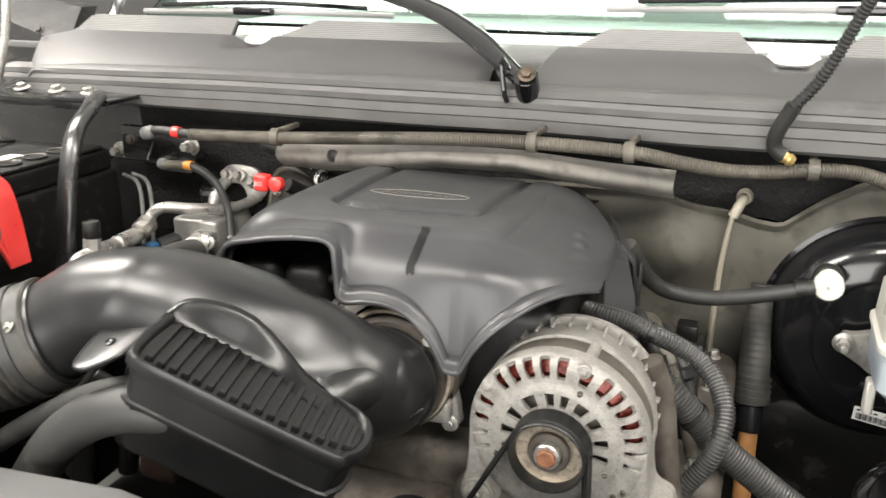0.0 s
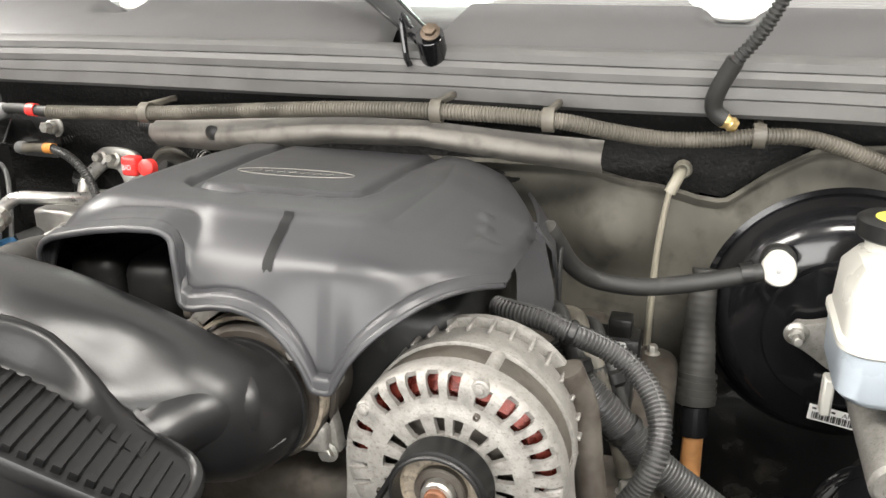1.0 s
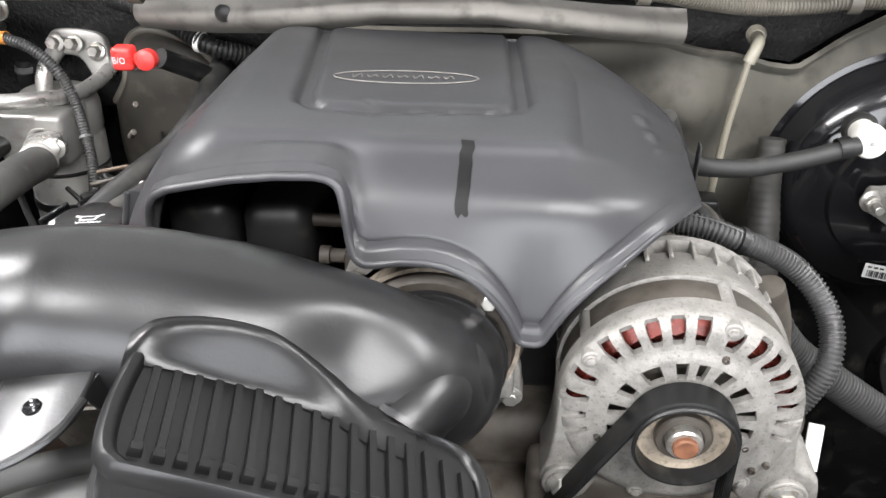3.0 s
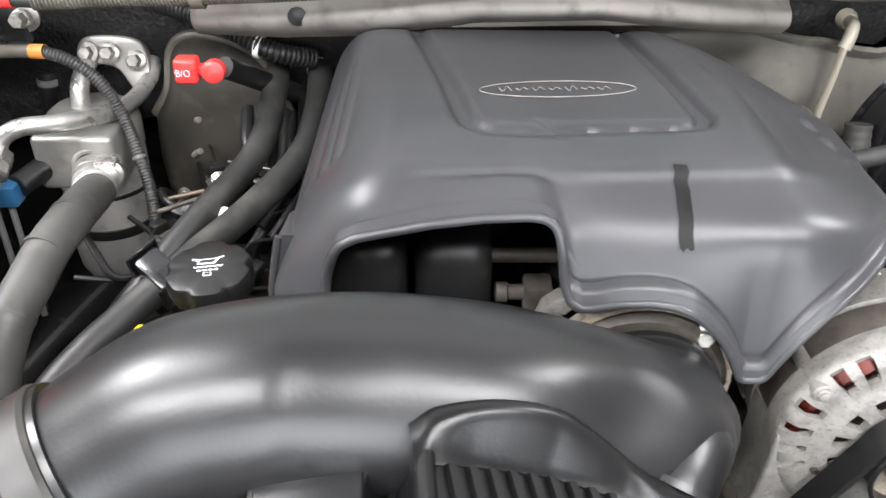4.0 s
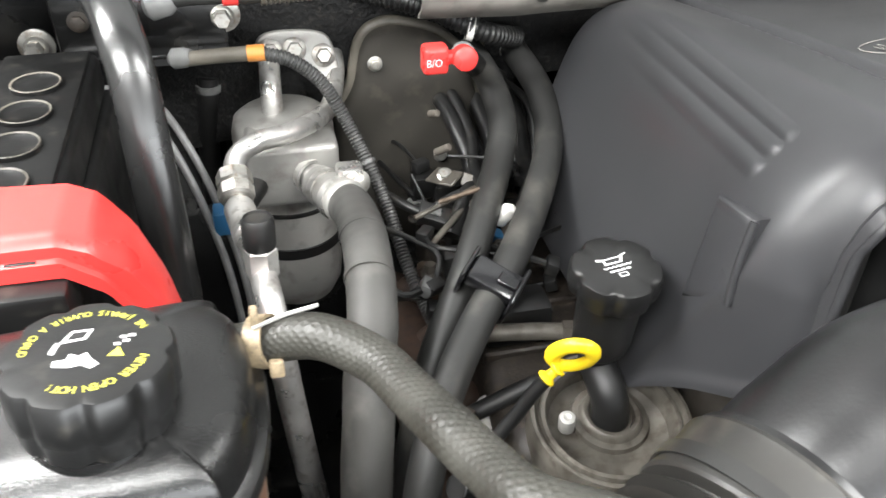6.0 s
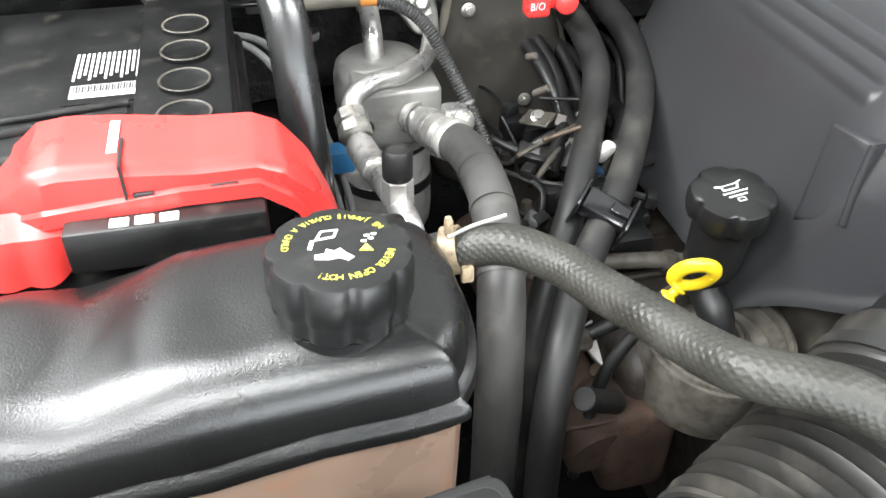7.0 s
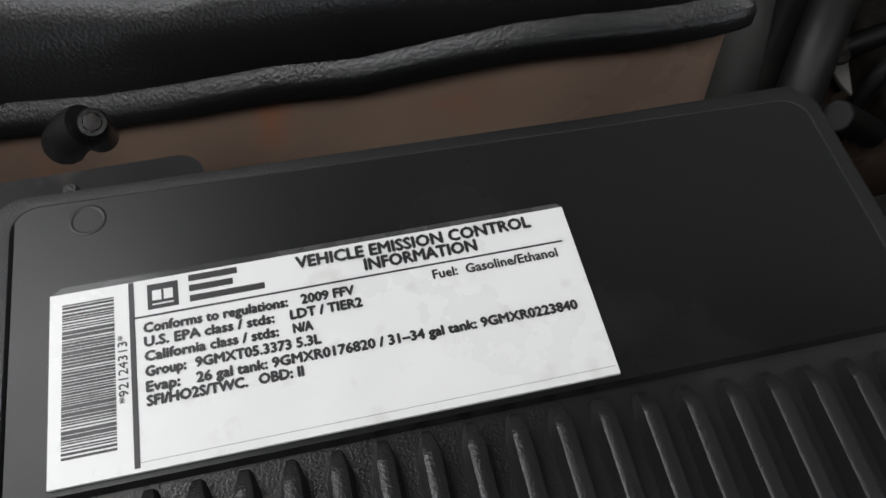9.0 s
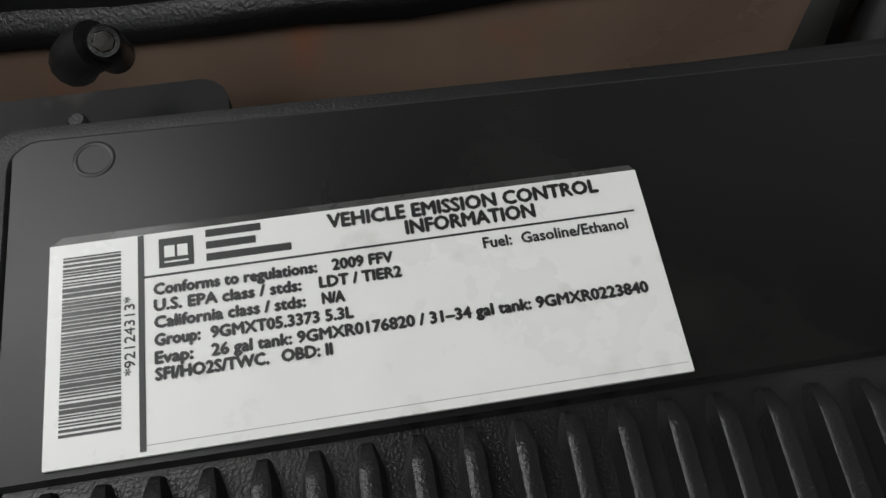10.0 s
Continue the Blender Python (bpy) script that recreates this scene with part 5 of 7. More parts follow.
cap = part("cap", lathe([(0.029, -0.010), (0.0305, -0.009), (0.0312, 0.0), (0.0325, 0.002), (0.0325, 0.0185), (0.0312, 0.0208), (0.0285, 0.0215), (0.012, 0.0215)], 108, CAPM, wobble=lambda a, r, h: r * (1 - (0.075 if r > 0.027 else 0.05) * max(0.0, math.cos(9 * a)) ** 2)), BLACK, tank, "knurled black pressure cap with warning print")


def arc_words(text, m, r, size, a0, step, z, mat, parent, inward=False):
    for i, ch in enumerate(text):
        if ch == " ":
            continue
        a = a0 + (step if inward else -step) * i
        mm = m @ Matrix.Rotation(radians(a), 4, "Z") @ Matrix.Translation((r, 0, z)) @ Matrix.Rotation(radians(90 if inward else -90), 4, "Z")
        words(ch, 0, 0, size, parent, mat, mm, "CENTER", "letter", 0.9)


arc_words("NEVER OPEN HOT!", CAPM, 0.0205, 0.0052, -12, 7.0, 0.0216, YELLOW_INK, cap)
arc_words("NE JAMAIS OUVRIR A CHAUD", CAPM, 0.0246, 0.0046, 40, 6.3, 0.0216, YELLOW_INK, cap, True)
part("book_symbol", prism([(-0.011, 0.004), (-0.002, 0.0065), (-0.0005, 0.013), (-0.0085, 0.0115)], 0.0214, 0.0218, 0, 1, CAPM), WHITE_INK, cap, smooth=False)
part("book_inside", prism([(-0.0088, 0.0058), (-0.003, 0.0074), (-0.002, 0.0112), (-0.0076, 0.0102)], 0.0217, 0.0220, 0, 1, CAPM), INK, cap, smooth=False)
part("pen_symbol", prism([(-0.0135, -0.002), (-0.0115, -0.0025), (-0.0108, 0.004), (-0.0125, 0.0045)], 0.0214, 0.0218, 0, 1, CAPM), WHITE_INK, cap, smooth=False)
part("hand_symbol", prism([(-0.010, -0.0095), (-0.004, -0.010), (0.0, -0.0085), (0.004, -0.0105), (0.0065, -0.008), (0.003, -0.005), (0.0005, -0.0015), (-0.002, -0.0035), (-0.0055, -0.002), (-0.006, -0.0055), (-0.0105, -0.0065)], 0.0214, 0.0218, 0, 1, CAPM), WHITE_INK, cap, smooth=False)
for gx, gy in ((0.0105, 0.0035), (0.0135, 0.0055), (0.0118, 0.0078), (0.0148, 0.0088)):
    part("steam_mark", box(gx - 0.0012, gx + 0.0012, gy - 0.0007, gy + 0.0007, 0.0214, 0.0218, 0, 1, CAPM), WHITE_INK, cap, smooth=False)
tri_bm = prism([(0.0085, -0.0035), (0.0145, -0.0035), (0.0115, 0.0018)], 0.0214, 0.0218, 0, 1, CAPM)
part("warning_triangle", tri_bm, YELLOW_INK, cap, smooth=False)

chose = thing("coolant_hose", "woven black rubber coolant hose from the tank", "hose", (-0.77, 0.66, 1.2))
CH = [(-0.845, 0.746, 1.248), (-0.822, 0.745, 1.251), (-0.796, 0.733, 1.260), (-0.773, 0.714, 1.258), (-0.762, 0.690, 1.260), (-0.752, 0.658, 1.268), (-0.742, 0.632, 1.272), (-0.733, 0.607, 1.280), (-0.714, 0.592, 1.283), (-0.698, 0.582, 1.280), (-0.672, 0.560, 1.268), (-0.645, 0.525, 1.235), (-0.625, 0.49, 1.17), (-0.62, 0.47, 1.10)]
part("hose", tube(CH, 0.0110, 112, 0.0006, skin=lambda u, a: 0.0002 * max(math.sin(u * 1400 + a * 14), math.sin(u * 1400 - a * 14))), WOVEN, chose)
clampb = part("clamp_band", ring_of((-0.822, 0.743, 1.253), (0.9, -0.35, 0.25), 0.0116, 0.009, 0.0016, 24), TAN, chose, "aged tan spring clamp")
part("clamp_ear", box(-0.8265, -0.8225, 0.739, 0.745, 1.263, 1.275, 0.0014, 2), TAN, clampb)
part("clamp_ear", box(-0.8205, -0.8135, 0.7285, 0.733, 1.241, 1.251, 0.0014, 2), TAN, clampb)
part("clamp_wire", tube([(-0.826, 0.738, 1.266), (-0.812, 0.742, 1.268), (-0.795, 0.738, 1.275)], 0.0011, 6, 0.004), ALU_DULL, clampb)

# ---- battery and its red cover ----
bat = thing("battery", "dusty black car battery with round cell caps", "battery", (-1.02, 0.95, 1.03))
part("case", box(-1.125, -0.925, 0.83, 1.10, 1.03, 1.225, 0.006, 3), BATTERY, bat)
part("lid", box(-1.12, -0.93, 0.876, 1.095, 1.225, 1.256, 0.006, 3), BATTERY, bat)
part("raised_strip", box(-0.992, -0.933, 0.878, 1.085, 1.256, 1.262, 0.003, 2), BATTERY, bat)
for k in range(4):
    cy0 = 0.893 + k * 0.044
    part("cell_cap", lathe([(0.0165, 0), (0.0165, 0.0025), (0.0155, 0.003), (0.0135, 0.0015), (0.006, 0.0015)], 28, pose(-0.961, cy0, 1.262)), BATTERY, bat)
    part("cap_rim", lathe([(0.0148, 0.0026), (0.0160, 0.0032), (0.0165, 0.0026)], 28, pose(-0.961, cy0, 1.2622), caps=False), LOOM, bat)
part("lid_ridge", tube([(-1.112, 0.898, 1.256), (-1.05, 0.906, 1.257), (-0.995, 0.913, 1.258)], 0.004, 10, 0.006), BATTERY, bat)
part("lid_ridge", tube([(-1.112, 0.915, 1.256), (-1.05, 0.921, 1.257), (-0.995, 0.926, 1.258)], 0.003, 10, 0.006), BATTERY, bat)
blab = part("sticker", box(-1.036, -0.984, 0.933, 1.022, 1.256, 1.2566), BATTERY, bat, "worn grey sticker with barcode")
for k in range(14):
    part("sticker_bar", box(-1.033 + k * 0.0033, -1.0314 + k * 0.0033, 0.966 + 0.004 * (k % 3), 1.006, 1.2566, 1.2568), WHITE_INK, blab, smooth=False)
part("sticker_code", box(-1.0325, -0.986, 0.941, 0.958, 1.2566, 1.257), PAPER, blab, smooth=False)
for k in range(24):
    part("code_bar", box(-1.031 + k * 0.0018, -1.030 + k * 0.0018 + 0.0004 * (k % 2), 0.948, 0.957, 1.257, 1.2572), INK, blab, smooth=False)
part("handle", tube([(-1.10, 0.86, 1.26), (-1.10, 0.96, 1.272), (-1.10, 1.07, 1.26)], 0.006, 8, 0.01, flat=0.5), BATTERY, bat)

bat.location += Vector((0.007, -0.028, 0.020))

redc = thing("terminal_cover", "bright red plastic battery terminal cover", "terminal cover", (-0.98, 0.85, 1.2))


def red_section(x):
    """Outline in y, z of the terminal cover at x."""
    top = lerp_table([(-1.095, 1.243), (-1.066, 1.245), (-1.05, 1.256), (-1.036, 1.268), (-1.02, 1.271), (-0.99, 1.270), (-0.95, 1.266), (-0.918, 1.266), (-0.904, 1.260), (-0.888, 1.242), (-0.876, 1.212), (-0.868, 1.17)], x)
    bot = lerp_table([(-1.095, 1.224), (-1.06, 1.224), (-1.03, 1.238), (-0.96, 1.243), (-0.918, 1.243), (-0.90, 1.230), (-0.886, 1.200), (-0.868, 1.155)], x)
    y0 = lerp_table([(-1.10, 0.880), (-1.06, 0.850), (-1.03, 0.832), (-0.90, 0.832), (-0.866, 0.845)], x)
    y1 = lerp_table([(-1.10, 0.925), (-1.05, 0.900), (-0.90, 0.888), (-0.866, 0.872)], x)
    e = 0.006
    return [(x, y0 - 0.003, bot), (x, y0 - 0.003, bot + 0.009), (x, y0 - 0.001, bot + 0.0102), (x, y0, bot + 0.0106), (x, y0, top - e), (x, y0 + e * 0.6, top - e * 0.3), (x, y0 + e * 1.5, top), (x, y1 - e, top), (x, y1, top - e), (x, y1, bot)]


part("shell", loft([red_section(-1.084 + 0.216 * i / 90) for i in range(91)]), RED, redc)
rows = []
for i in range(33):
    x = -1.072 + 0.056 * i / 32
    fold = 0.0014 * math.sin(i * 0.55) * smooth01(i / 6) + 0.006 * smooth01((i - 22) / 10)
    rows.append([(x, 0.844 + 0.03 * max(0.0, -1.05 - x), 1.240), (x, 0.8305 + 0.4 * fold, 1.232), (x, 0.829 + fold, 1.220), (x, 0.828 + fold * 1.2, 1.205 + 0.008 * smooth01((i - 20) / 10))])
part("skirt", sheet(rows, 0.004), RED, redc, "softly folded skirt of the cover")
part("end_block", box(-0.018, 0.02, -0.024, 0.02, 1.214, 1.2455, 0.003, 2, pose(-1.068, 0.880, 0, 0, 0, -14)), RED, redc)
for lx0, lx1 in ((-0.985, -0.972), (-0.945, -0.928)):
    part("latch", box(lx0, lx1, 0.8305, 0.834, 1.238, 1.250, 0.001, 1), RED, redc)
    part("latch_slot", box(lx0 + 0.001, lx1 - 0.001, 0.8300, 0.834, 1.2502, 1.2535, 0.0004, 1), INK, redc)
part("pale_crease", box(-0.9945, -0.9890, 0.846, 0.88, 1.2702, 1.2712, 0.0003, 1), WHITE_INK, redc, "pale worn crease")
part("hinge_gap", box(-0.988, -0.9865, 0.8298, 0.86, 1.238, 1.2713), INK, redc, smooth=False)
fuse = thing("fuse_block", "black fuse block with white windows under the red cover", "fuse block", (-0.96, 0.83, 1.2))
part("body", box(-1.018, -0.912, 0.806, 0.836, 1.213, 1.240, 0.003, 2), BLACK, fuse)
for k in range(3):
    part("window", box(-0.9935 + k * 0.0128, -0.9835 + k * 0.0128, 0.8085, 0.8155, 1.2395, 1.2412, 0.0004, 1), WHITE, fuse, "small white label window")

redc.location += Vector((0.002, -0.030, 0.021))
fuse.location += Vector((-0.002, -0.020, 0.023))

# ---- black brace beside the battery ----
brace = thing("fender_brace", "flat satin black steel brace bar beside the battery", "brace", (-0.88, 0.93, 1.0))
part("rod", tube([(-0.878, 0.88, 0.98), (-0.880, 0.905, 1.12), (-0.883, 0.932, 1.24), (-0.889, 0.965, 1.315), (-0.91, 1.02, 1.342), (-0.97, 1.10, 1.345)], [0.0095, 0.0095, 0.0095, 0.0092, 0.0092, 0.010], 32, 0.006, flat=1.65), BRACE, brace)
part("foot", box(-1.05, -0.93, 1.08, 1.16, 1.338, 1.345, 0.003, 2), GLOSS, brace)
for bx in (-1.16, -1.085, -1.018):
    b = thing("body_bolt", "zinc flange bolt on the cowl corner", "bolt", (bx, 1.14, 1.335), "cowl corner bolts")
    part("head", hexbolt((bx, 1.135, 1.345), (0, -0.2, 1), 0.008, 0.009, 1.7), STEEL, b)
plate = thing("hinge_plate", "black painted hood hinge plate on the fender", "hinge", (-1.12, 1.15, 1.3))
part("plate", box(-1.24, -0.985, 1.09, 1.20, 1.325, 1.340, 0.004, 2), PAINT, plate)
part("arm", tube([(-1.22, 1.02, 1.30), (-1.2, 1.2, 1.36), (-1.19, 1.4, 1.45), (-1.18, 1.42, 1.6)], 0.018, 8, 0.03, flat=0.35), PAINT, plate)

part("bracket", loft([[(-1.30, 1.22, 1.34), (-1.14, 1.19, 1.34), (-1.14, 1.23, 1.34), (-1.30, 1.26, 1.34)], [(-1.30, 1.26, 1.44), (-1.155, 1.24, 1.405), (-1.155, 1.28, 1.405), (-1.30, 1.30, 1.44)], [(-1.42, 1.34, 1.50), (-1.20, 1.33, 1.465), (-1.20, 1.37, 1.465), (-1.42, 1.38, 1.50)]]), BATTERY, plate, angle=20)
for hx, hy, hz in ((-1.17, 1.215, 1.37), (-1.21, 1.25, 1.43), (-1.19, 1.20, 1.35)):
    part("hinge_bolt", hexbolt((hx, hy - 0.012, hz), (0.1, -0.8, 0.5), 0.006, 0.008, 1.4), GRIMY, plate)
part("strut", tube([(-1.19, 1.10, 1.34), (-1.21, 1.16, 1.42), (-1.25, 1.22, 1.52)], 0.007, 10, 0.01), STEEL, plate)

# ---- dryer canister, refrigerant lines ----
acc = thing("dryer_canister", "dull aluminium refrigerant dryer canister with black band", "canister", (-0.79, 1.135, 0.98))
ACCM = pose(-0.792, 1.135, 0.975, -3, 0, 0)
part("can", lathe([(0.02, 0.0), (0.036, 0.006), (0.044, 0.022), (0.046, 0.04), (0.046, 0.15), (0.0455, 0.152), (0.0455, 0.157), (0.047, 0.159), (0.047, 0.185), (0.044, 0.197), (0.036, 0.203), (0.012, 0.205)], 44, ACCM), ALU_DULL, acc)
part("band", lathe([(0.0464, 0.066), (0.0475, 0.067), (0.0475, 0.077), (0.0464, 0.078)], 44, ACCM, caps=False), BLACK, acc, "black strap round the can")
part("head_block", box(-0.828, -0.748, 1.072, 1.135, 1.118, 1.176, 0.006, 3), ALU_DULL, acc)
part("strap_line", lathe([(0.0464, 0.112), (0.047, 0.113), (0.047, 0.116), (0.0464, 0.117)], 44, ACCM, caps=False), BLACK, acc)
port = thing("line_block", "aluminium refrigerant line block with three nuts", "line block", (-0.77, 1.2, 1.18))
part("plate", prism(soft_outline([(-0.036, -0.010), (0.0, -0.012), (0.020, -0.036), (0.036, -0.030), (0.036, -0.008), (0.028, 0.014), (0.0, 0.020), (-0.028, 0.018), (-0.038, 0.006)]), 0, 0.014, 0.003, 3, pose(-0.771, 1.192, 1.214, 70, 0, 0)), ALU_DULL, port)
for nx, nz in ((-0.795, 1.222), (-0.773, 1.222), (-0.747, 1.214)):
    part("nut", hexbolt((nx, 1.176, nz), (0, -0.94, 0.34), 0.0072, 0.012, 1.5), STEEL, port)
line1 = thing("refrigerant_line", "bare aluminium refrigerant line to the dryer", "refrigerant line", (-0.8, 1.15, 1.15), "refrigerant lines")
part("pipe", tube([(-0.797, 1.185, 1.215), (-0.798, 1.165, 1.208), (-0.799, 1.145, 1.195), (-0.80, 1.135, 1.16)], 0.0095, 16, 0.004), ALU, line1)
line2 = thing("refrigerant_line", "bent aluminium refrigerant line with hex fittings", "refrigerant line", (-0.82, 1.0, 1.05), "refrigerant lines")
part("pipe", tube([(-0.735, 1.195, 1.208), (-0.738, 1.17, 1.192), (-0.752, 1.12, 1.185), (-0.785, 1.065, 1.196), (-0.815, 1.045, 1.200), (-0.834, 1.038, 1.190), (-0.837, 1.025, 1.172), (-0.834, 0.985, 1.165), (-0.826, 0.93, 1.172), (-0.822, 0.90, 1.174), (-0.818, 0.865, 1.165), (-0.812, 0.845, 1.09), (-0.80, 0.84, 0.95)], [0.0085] * 6 + [0.0095] * 7, 16, 0.004), ALU, line2)
part("fitting", lathe([(0.0125, -0.014), (0.0145, -0.012), (0.0145, -0.002), (0.0125, 0.0), (0.0145, 0.002), (0.0145, 0.012), (0.012, 0.014)], 8, axis_frame((-0.837, 1.022, 1.174), (-0.8355, 0.985, 1.160))), STEEL, line2)
part("sleeve", cyl((-0.8355, 1.00, 1.167), (-0.829, 0.955, 1.169), 0.0122, 20), ALU, line2)
valve = part("service_port", cyl((-0.822, 0.902, 1.172), (-0.8215, 0.905, 1.195), 0.0115, 6, 0.002), ALU, line2)
part("port_cap", lathe([(0.0105, 0.0), (0.0112, 0.002), (0.0112, 0.020), (0.0095, 0.023), (0.009, 0.021)], 24, axis_frame((-0.8215, 0.905, 1.195), (-0.821, 0.9065, 1.215))), BLACK, valve, "black screw cap of the service port")
shose = thing("suction_hose", "thick black rubber refrigerant suction hose", "hose", (-0.75, 0.9, 0.95))
part("hose", tube([(-0.752, 1.03, 1.145), (-0.747, 1.005, 1.152), (-0.745, 0.965, 1.158), (-0.747, 0.915, 1.158), (-0.752, 0.872, 1.146), (-0.759, 0.842, 1.13), (-0.766, 0.815, 1.095), (-0.772, 0.795, 1.04), (-0.775, 0.785, 0.92)], 0.0178, 36, 0.0025, skin=lambda u, a: 0.0001 * math.sin(u * 420 + a) + 0.0004 * noise.noise(Vector((math.cos(a), math.sin(a), u * 40)))), TAPED, shose)
for c, d in (((-0.7455, 0.955, 1.1585), (-0.02, -1, 0.0)), ((-0.7485, 0.905, 1.157), (-0.1, -1, -0.15)), ((-0.757, 0.850, 1.136), (-0.2, -0.9, -0.5))):
    part("tape_edge", ring_of(c, d, 0.0180, 0.0045, 0.0005, 36), TAPED, shose)
part("fitting", tube([(-0.785, 1.10, 1.148), (-0.777, 1.08, 1.148), (-0.762, 1.05, 1.144), (-0.75, 1.02, 1.148)], [0.014, 0.0125, 0.0135, 0.0145], 20, 0.003), ALU, shose)
for k, s in ((0, 0.0), (1, 0.5), (2, 0.9)):
    part("crimp_ring", ring_of((-0.774 + 0.02 * s, 1.072 - 0.045 * s, 1.147), (0.45, -0.9, 0.05), 0.0138 + 0.003 * s, 0.007, 0.0025, 24), ALU, shose)
part("crimp_sleeve", lathe([(0.0125, 0.0), (0.0165, 0.002), (0.0168, 0.012), (0.0158, 0.014), (0.0158, 0.018), (0.0172, 0.020), (0.0178, 0.040), (0.0195, 0.042), (0.0195, 0.046), (0.0178, 0.048)], 28, axis_frame((-0.770, 1.062, 1.146), (-0.746, 1.012, 1.150))), ALU_DULL, shose)
part("block_bolt", hexbolt((-0.738, 1.035, 1.158), (0.3, -0.9, 0.3), 0.0075, 0.008, 1.5), STEEL, shose)
part("lug", box(-0.755, -0.732, 1.035, 1.055, 1.145, 1.170, 0.004, 2), ALU, shose)
swc = thing("pressure_switch", "black pressure switch with a blue connector", "switch", (-0.835, 1.08, 1.1))
part("body", cyl((-0.81, 1.10, 1.145), (-0.838, 1.05, 1.135), 0.012, 16), BLACK, swc)
part("plug", box(-0.860, -0.836, 1.036, 1.058, 1.118, 1.140, 0.003, 2), BLUE, swc, "blue connector")

# ---- heater hoses ----
for nm, pts, lab in (("h1", [(-0.603, 1.232, 1.206), (-0.602, 1.19, 1.204), (-0.598, 1.13, 1.196), (-0.599, 1.080, 1.180), (-0.612, 1.043, 1.163), (-0.632, 1.002, 1.152), (-0.653, 0.962, 1.138), (-0.675, 0.925, 1.118), (-0.705, 0.885, 1.085), (-0.73, 0.85, 1.02), (-0.74, 0.83, 0.9)], "grey-black rubber heater hose from the firewall"),
                     ("h2", [(-0.561, 1.235, 1.204), (-0.558, 1.19, 1.202), (-0.553, 1.112, 1.188), (-0.563, 1.053, 1.168), (-0.598, 0.983, 1.153), (-0.639, 0.920, 1.140), (-0.674, 0.880, 1.122), (-0.705, 0.836, 1.108), (-0.726, 0.800, 1.088), (-0.742, 0.77, 1.03), (-0.745, 0.755, 0.9)], "grey-black rubber heater hose clipped to its neighbour")):
    h = thing("heater_hose", lab, "hose", pts[4], "heater hoses")
    part("hose", tube(pts, 0.0130, 20, 0.006), RUBBER, h)
    part("end_clamp", ring_of(pts[1], Vector(pts[1]) - Vector(pts[0]), 0.0133, 0.009, 0.0012, 24), STEEL, h, "steel hose clamp")
hclip = thing("hose_clip", "black plastic twin hose clip", "clip", (-0.655, 0.895, 1.12))
CLIPM = pose(-0.652, 0.900, 1.136, 18, 20, -35)
part("saddle", box(-0.026, 0.016, -0.012, 0.012, -0.003, 0.012, 0.004, 2, CLIPM), GLOSS, hclip)
part("side_wall", box(0.012, 0.0155, -0.017, 0.017, -0.018, 0.017, 0.0012, 1, CLIPM), GLOSS, hclip)
part("side_wall", box(-0.0295, -0.026, -0.015, 0.015, -0.016, 0.015, 0.0012, 1, CLIPM), GLOSS, hclip)
part("latch", box(-0.004, 0.012, -0.005, 0.005, 0.012, 0.0155, 0.001, 1, CLIPM), GLOSS, hclip)

# ---- oil filler, dipstick, valve cover ----
oil = thing("oil_filler", "black oil filler neck with a printed cap", "oil filler", (-0.594, 0.84, 1.08))
OILM = pose(-0.5935, 0.836, 1.1795, 6, -2, 8) @ Matrix.Diagonal((0.99, 0.99, 0.92, 1))
part("neck", lathe([(0.0125, -0.076), (0.0140, -0.073), (0.0190, -0.066), (0.0212, -0.056), (0.0222, -0.024), (0.0222, 0.0)], 32, OILM), PEBBLE, oil)
part("stem", tube([OILM @ Vector((0, 0, -0.060)), OILM @ Vector((0, -0.001, -0.085)), (-0.5885, 0.823, 1.085), (-0.586, 0.820, 1.062)], [0.0145, 0.0138, 0.0138, 0.0145], 20, 0.005), PEBBLE, oil)
ocap = part("cap", lathe([(0.0255, -0.006), (0.029, -0.004), (0.0305, 0.003), (0.0305, 0.012), (0.029, 0.0165), (0.0265, 0.018), (0.01, 0.018)], 96, OILM, wobble=lambda a, r, h: r * (1.03 - (0.10 if r > 0.0255 else 0.0) * max(0.0, math.cos(6 * a)) ** 2)), PEBBLE, oil, "scalloped black oil cap with white print")
part("can_symbol", prism([(-0.008, 0.002), (0.005, 0.002), (0.008, 0.0075), (0.0115, 0.009), (0.0105, 0.0095), (0.004, 0.0075), (-0.006, 0.0075), (-0.0115, 0.009), (-0.0118, 0.0072), (-0.0075, 0.006)], 0.0179, 0.0183, 0, 1, OILM), WHITE_INK, ocap, smooth=False)
part("can_inside", prism([(-0.0065, 0.0032), (0.0035, 0.0032), (0.0055, 0.0065), (-0.0062, 0.0063)], 0.0182, 0.0185, 0, 1, OILM), INK, ocap, smooth=False)
part("wave_symbol", tube([OILM @ Vector((-0.010 + k * 0.0017, -0.001 + 0.0007 * (-1) ** k, 0.0182)) for k in range(13)], 0.0005, 5, 0.001), WHITE_INK, ocap)
for k in range(4):
    part("print_bar", box(-0.0075 + k * 0.004, -0.0045 + k * 0.004, -0.0055, -0.004, 0.0179, 0.0183, 0, 1, OILM), WHITE_INK, ocap, smooth=False)
part("book_symbol", box(-0.003, 0.003, -0.011, -0.0073, 0.0179, 0.0183, 0, 1, OILM), WHITE_INK, ocap, smooth=False)
part("book_inside", box(-0.0022, 0.0022, -0.0103, -0.008, 0.0182, 0.0185, 0, 1, OILM), INK, ocap, smooth=False)

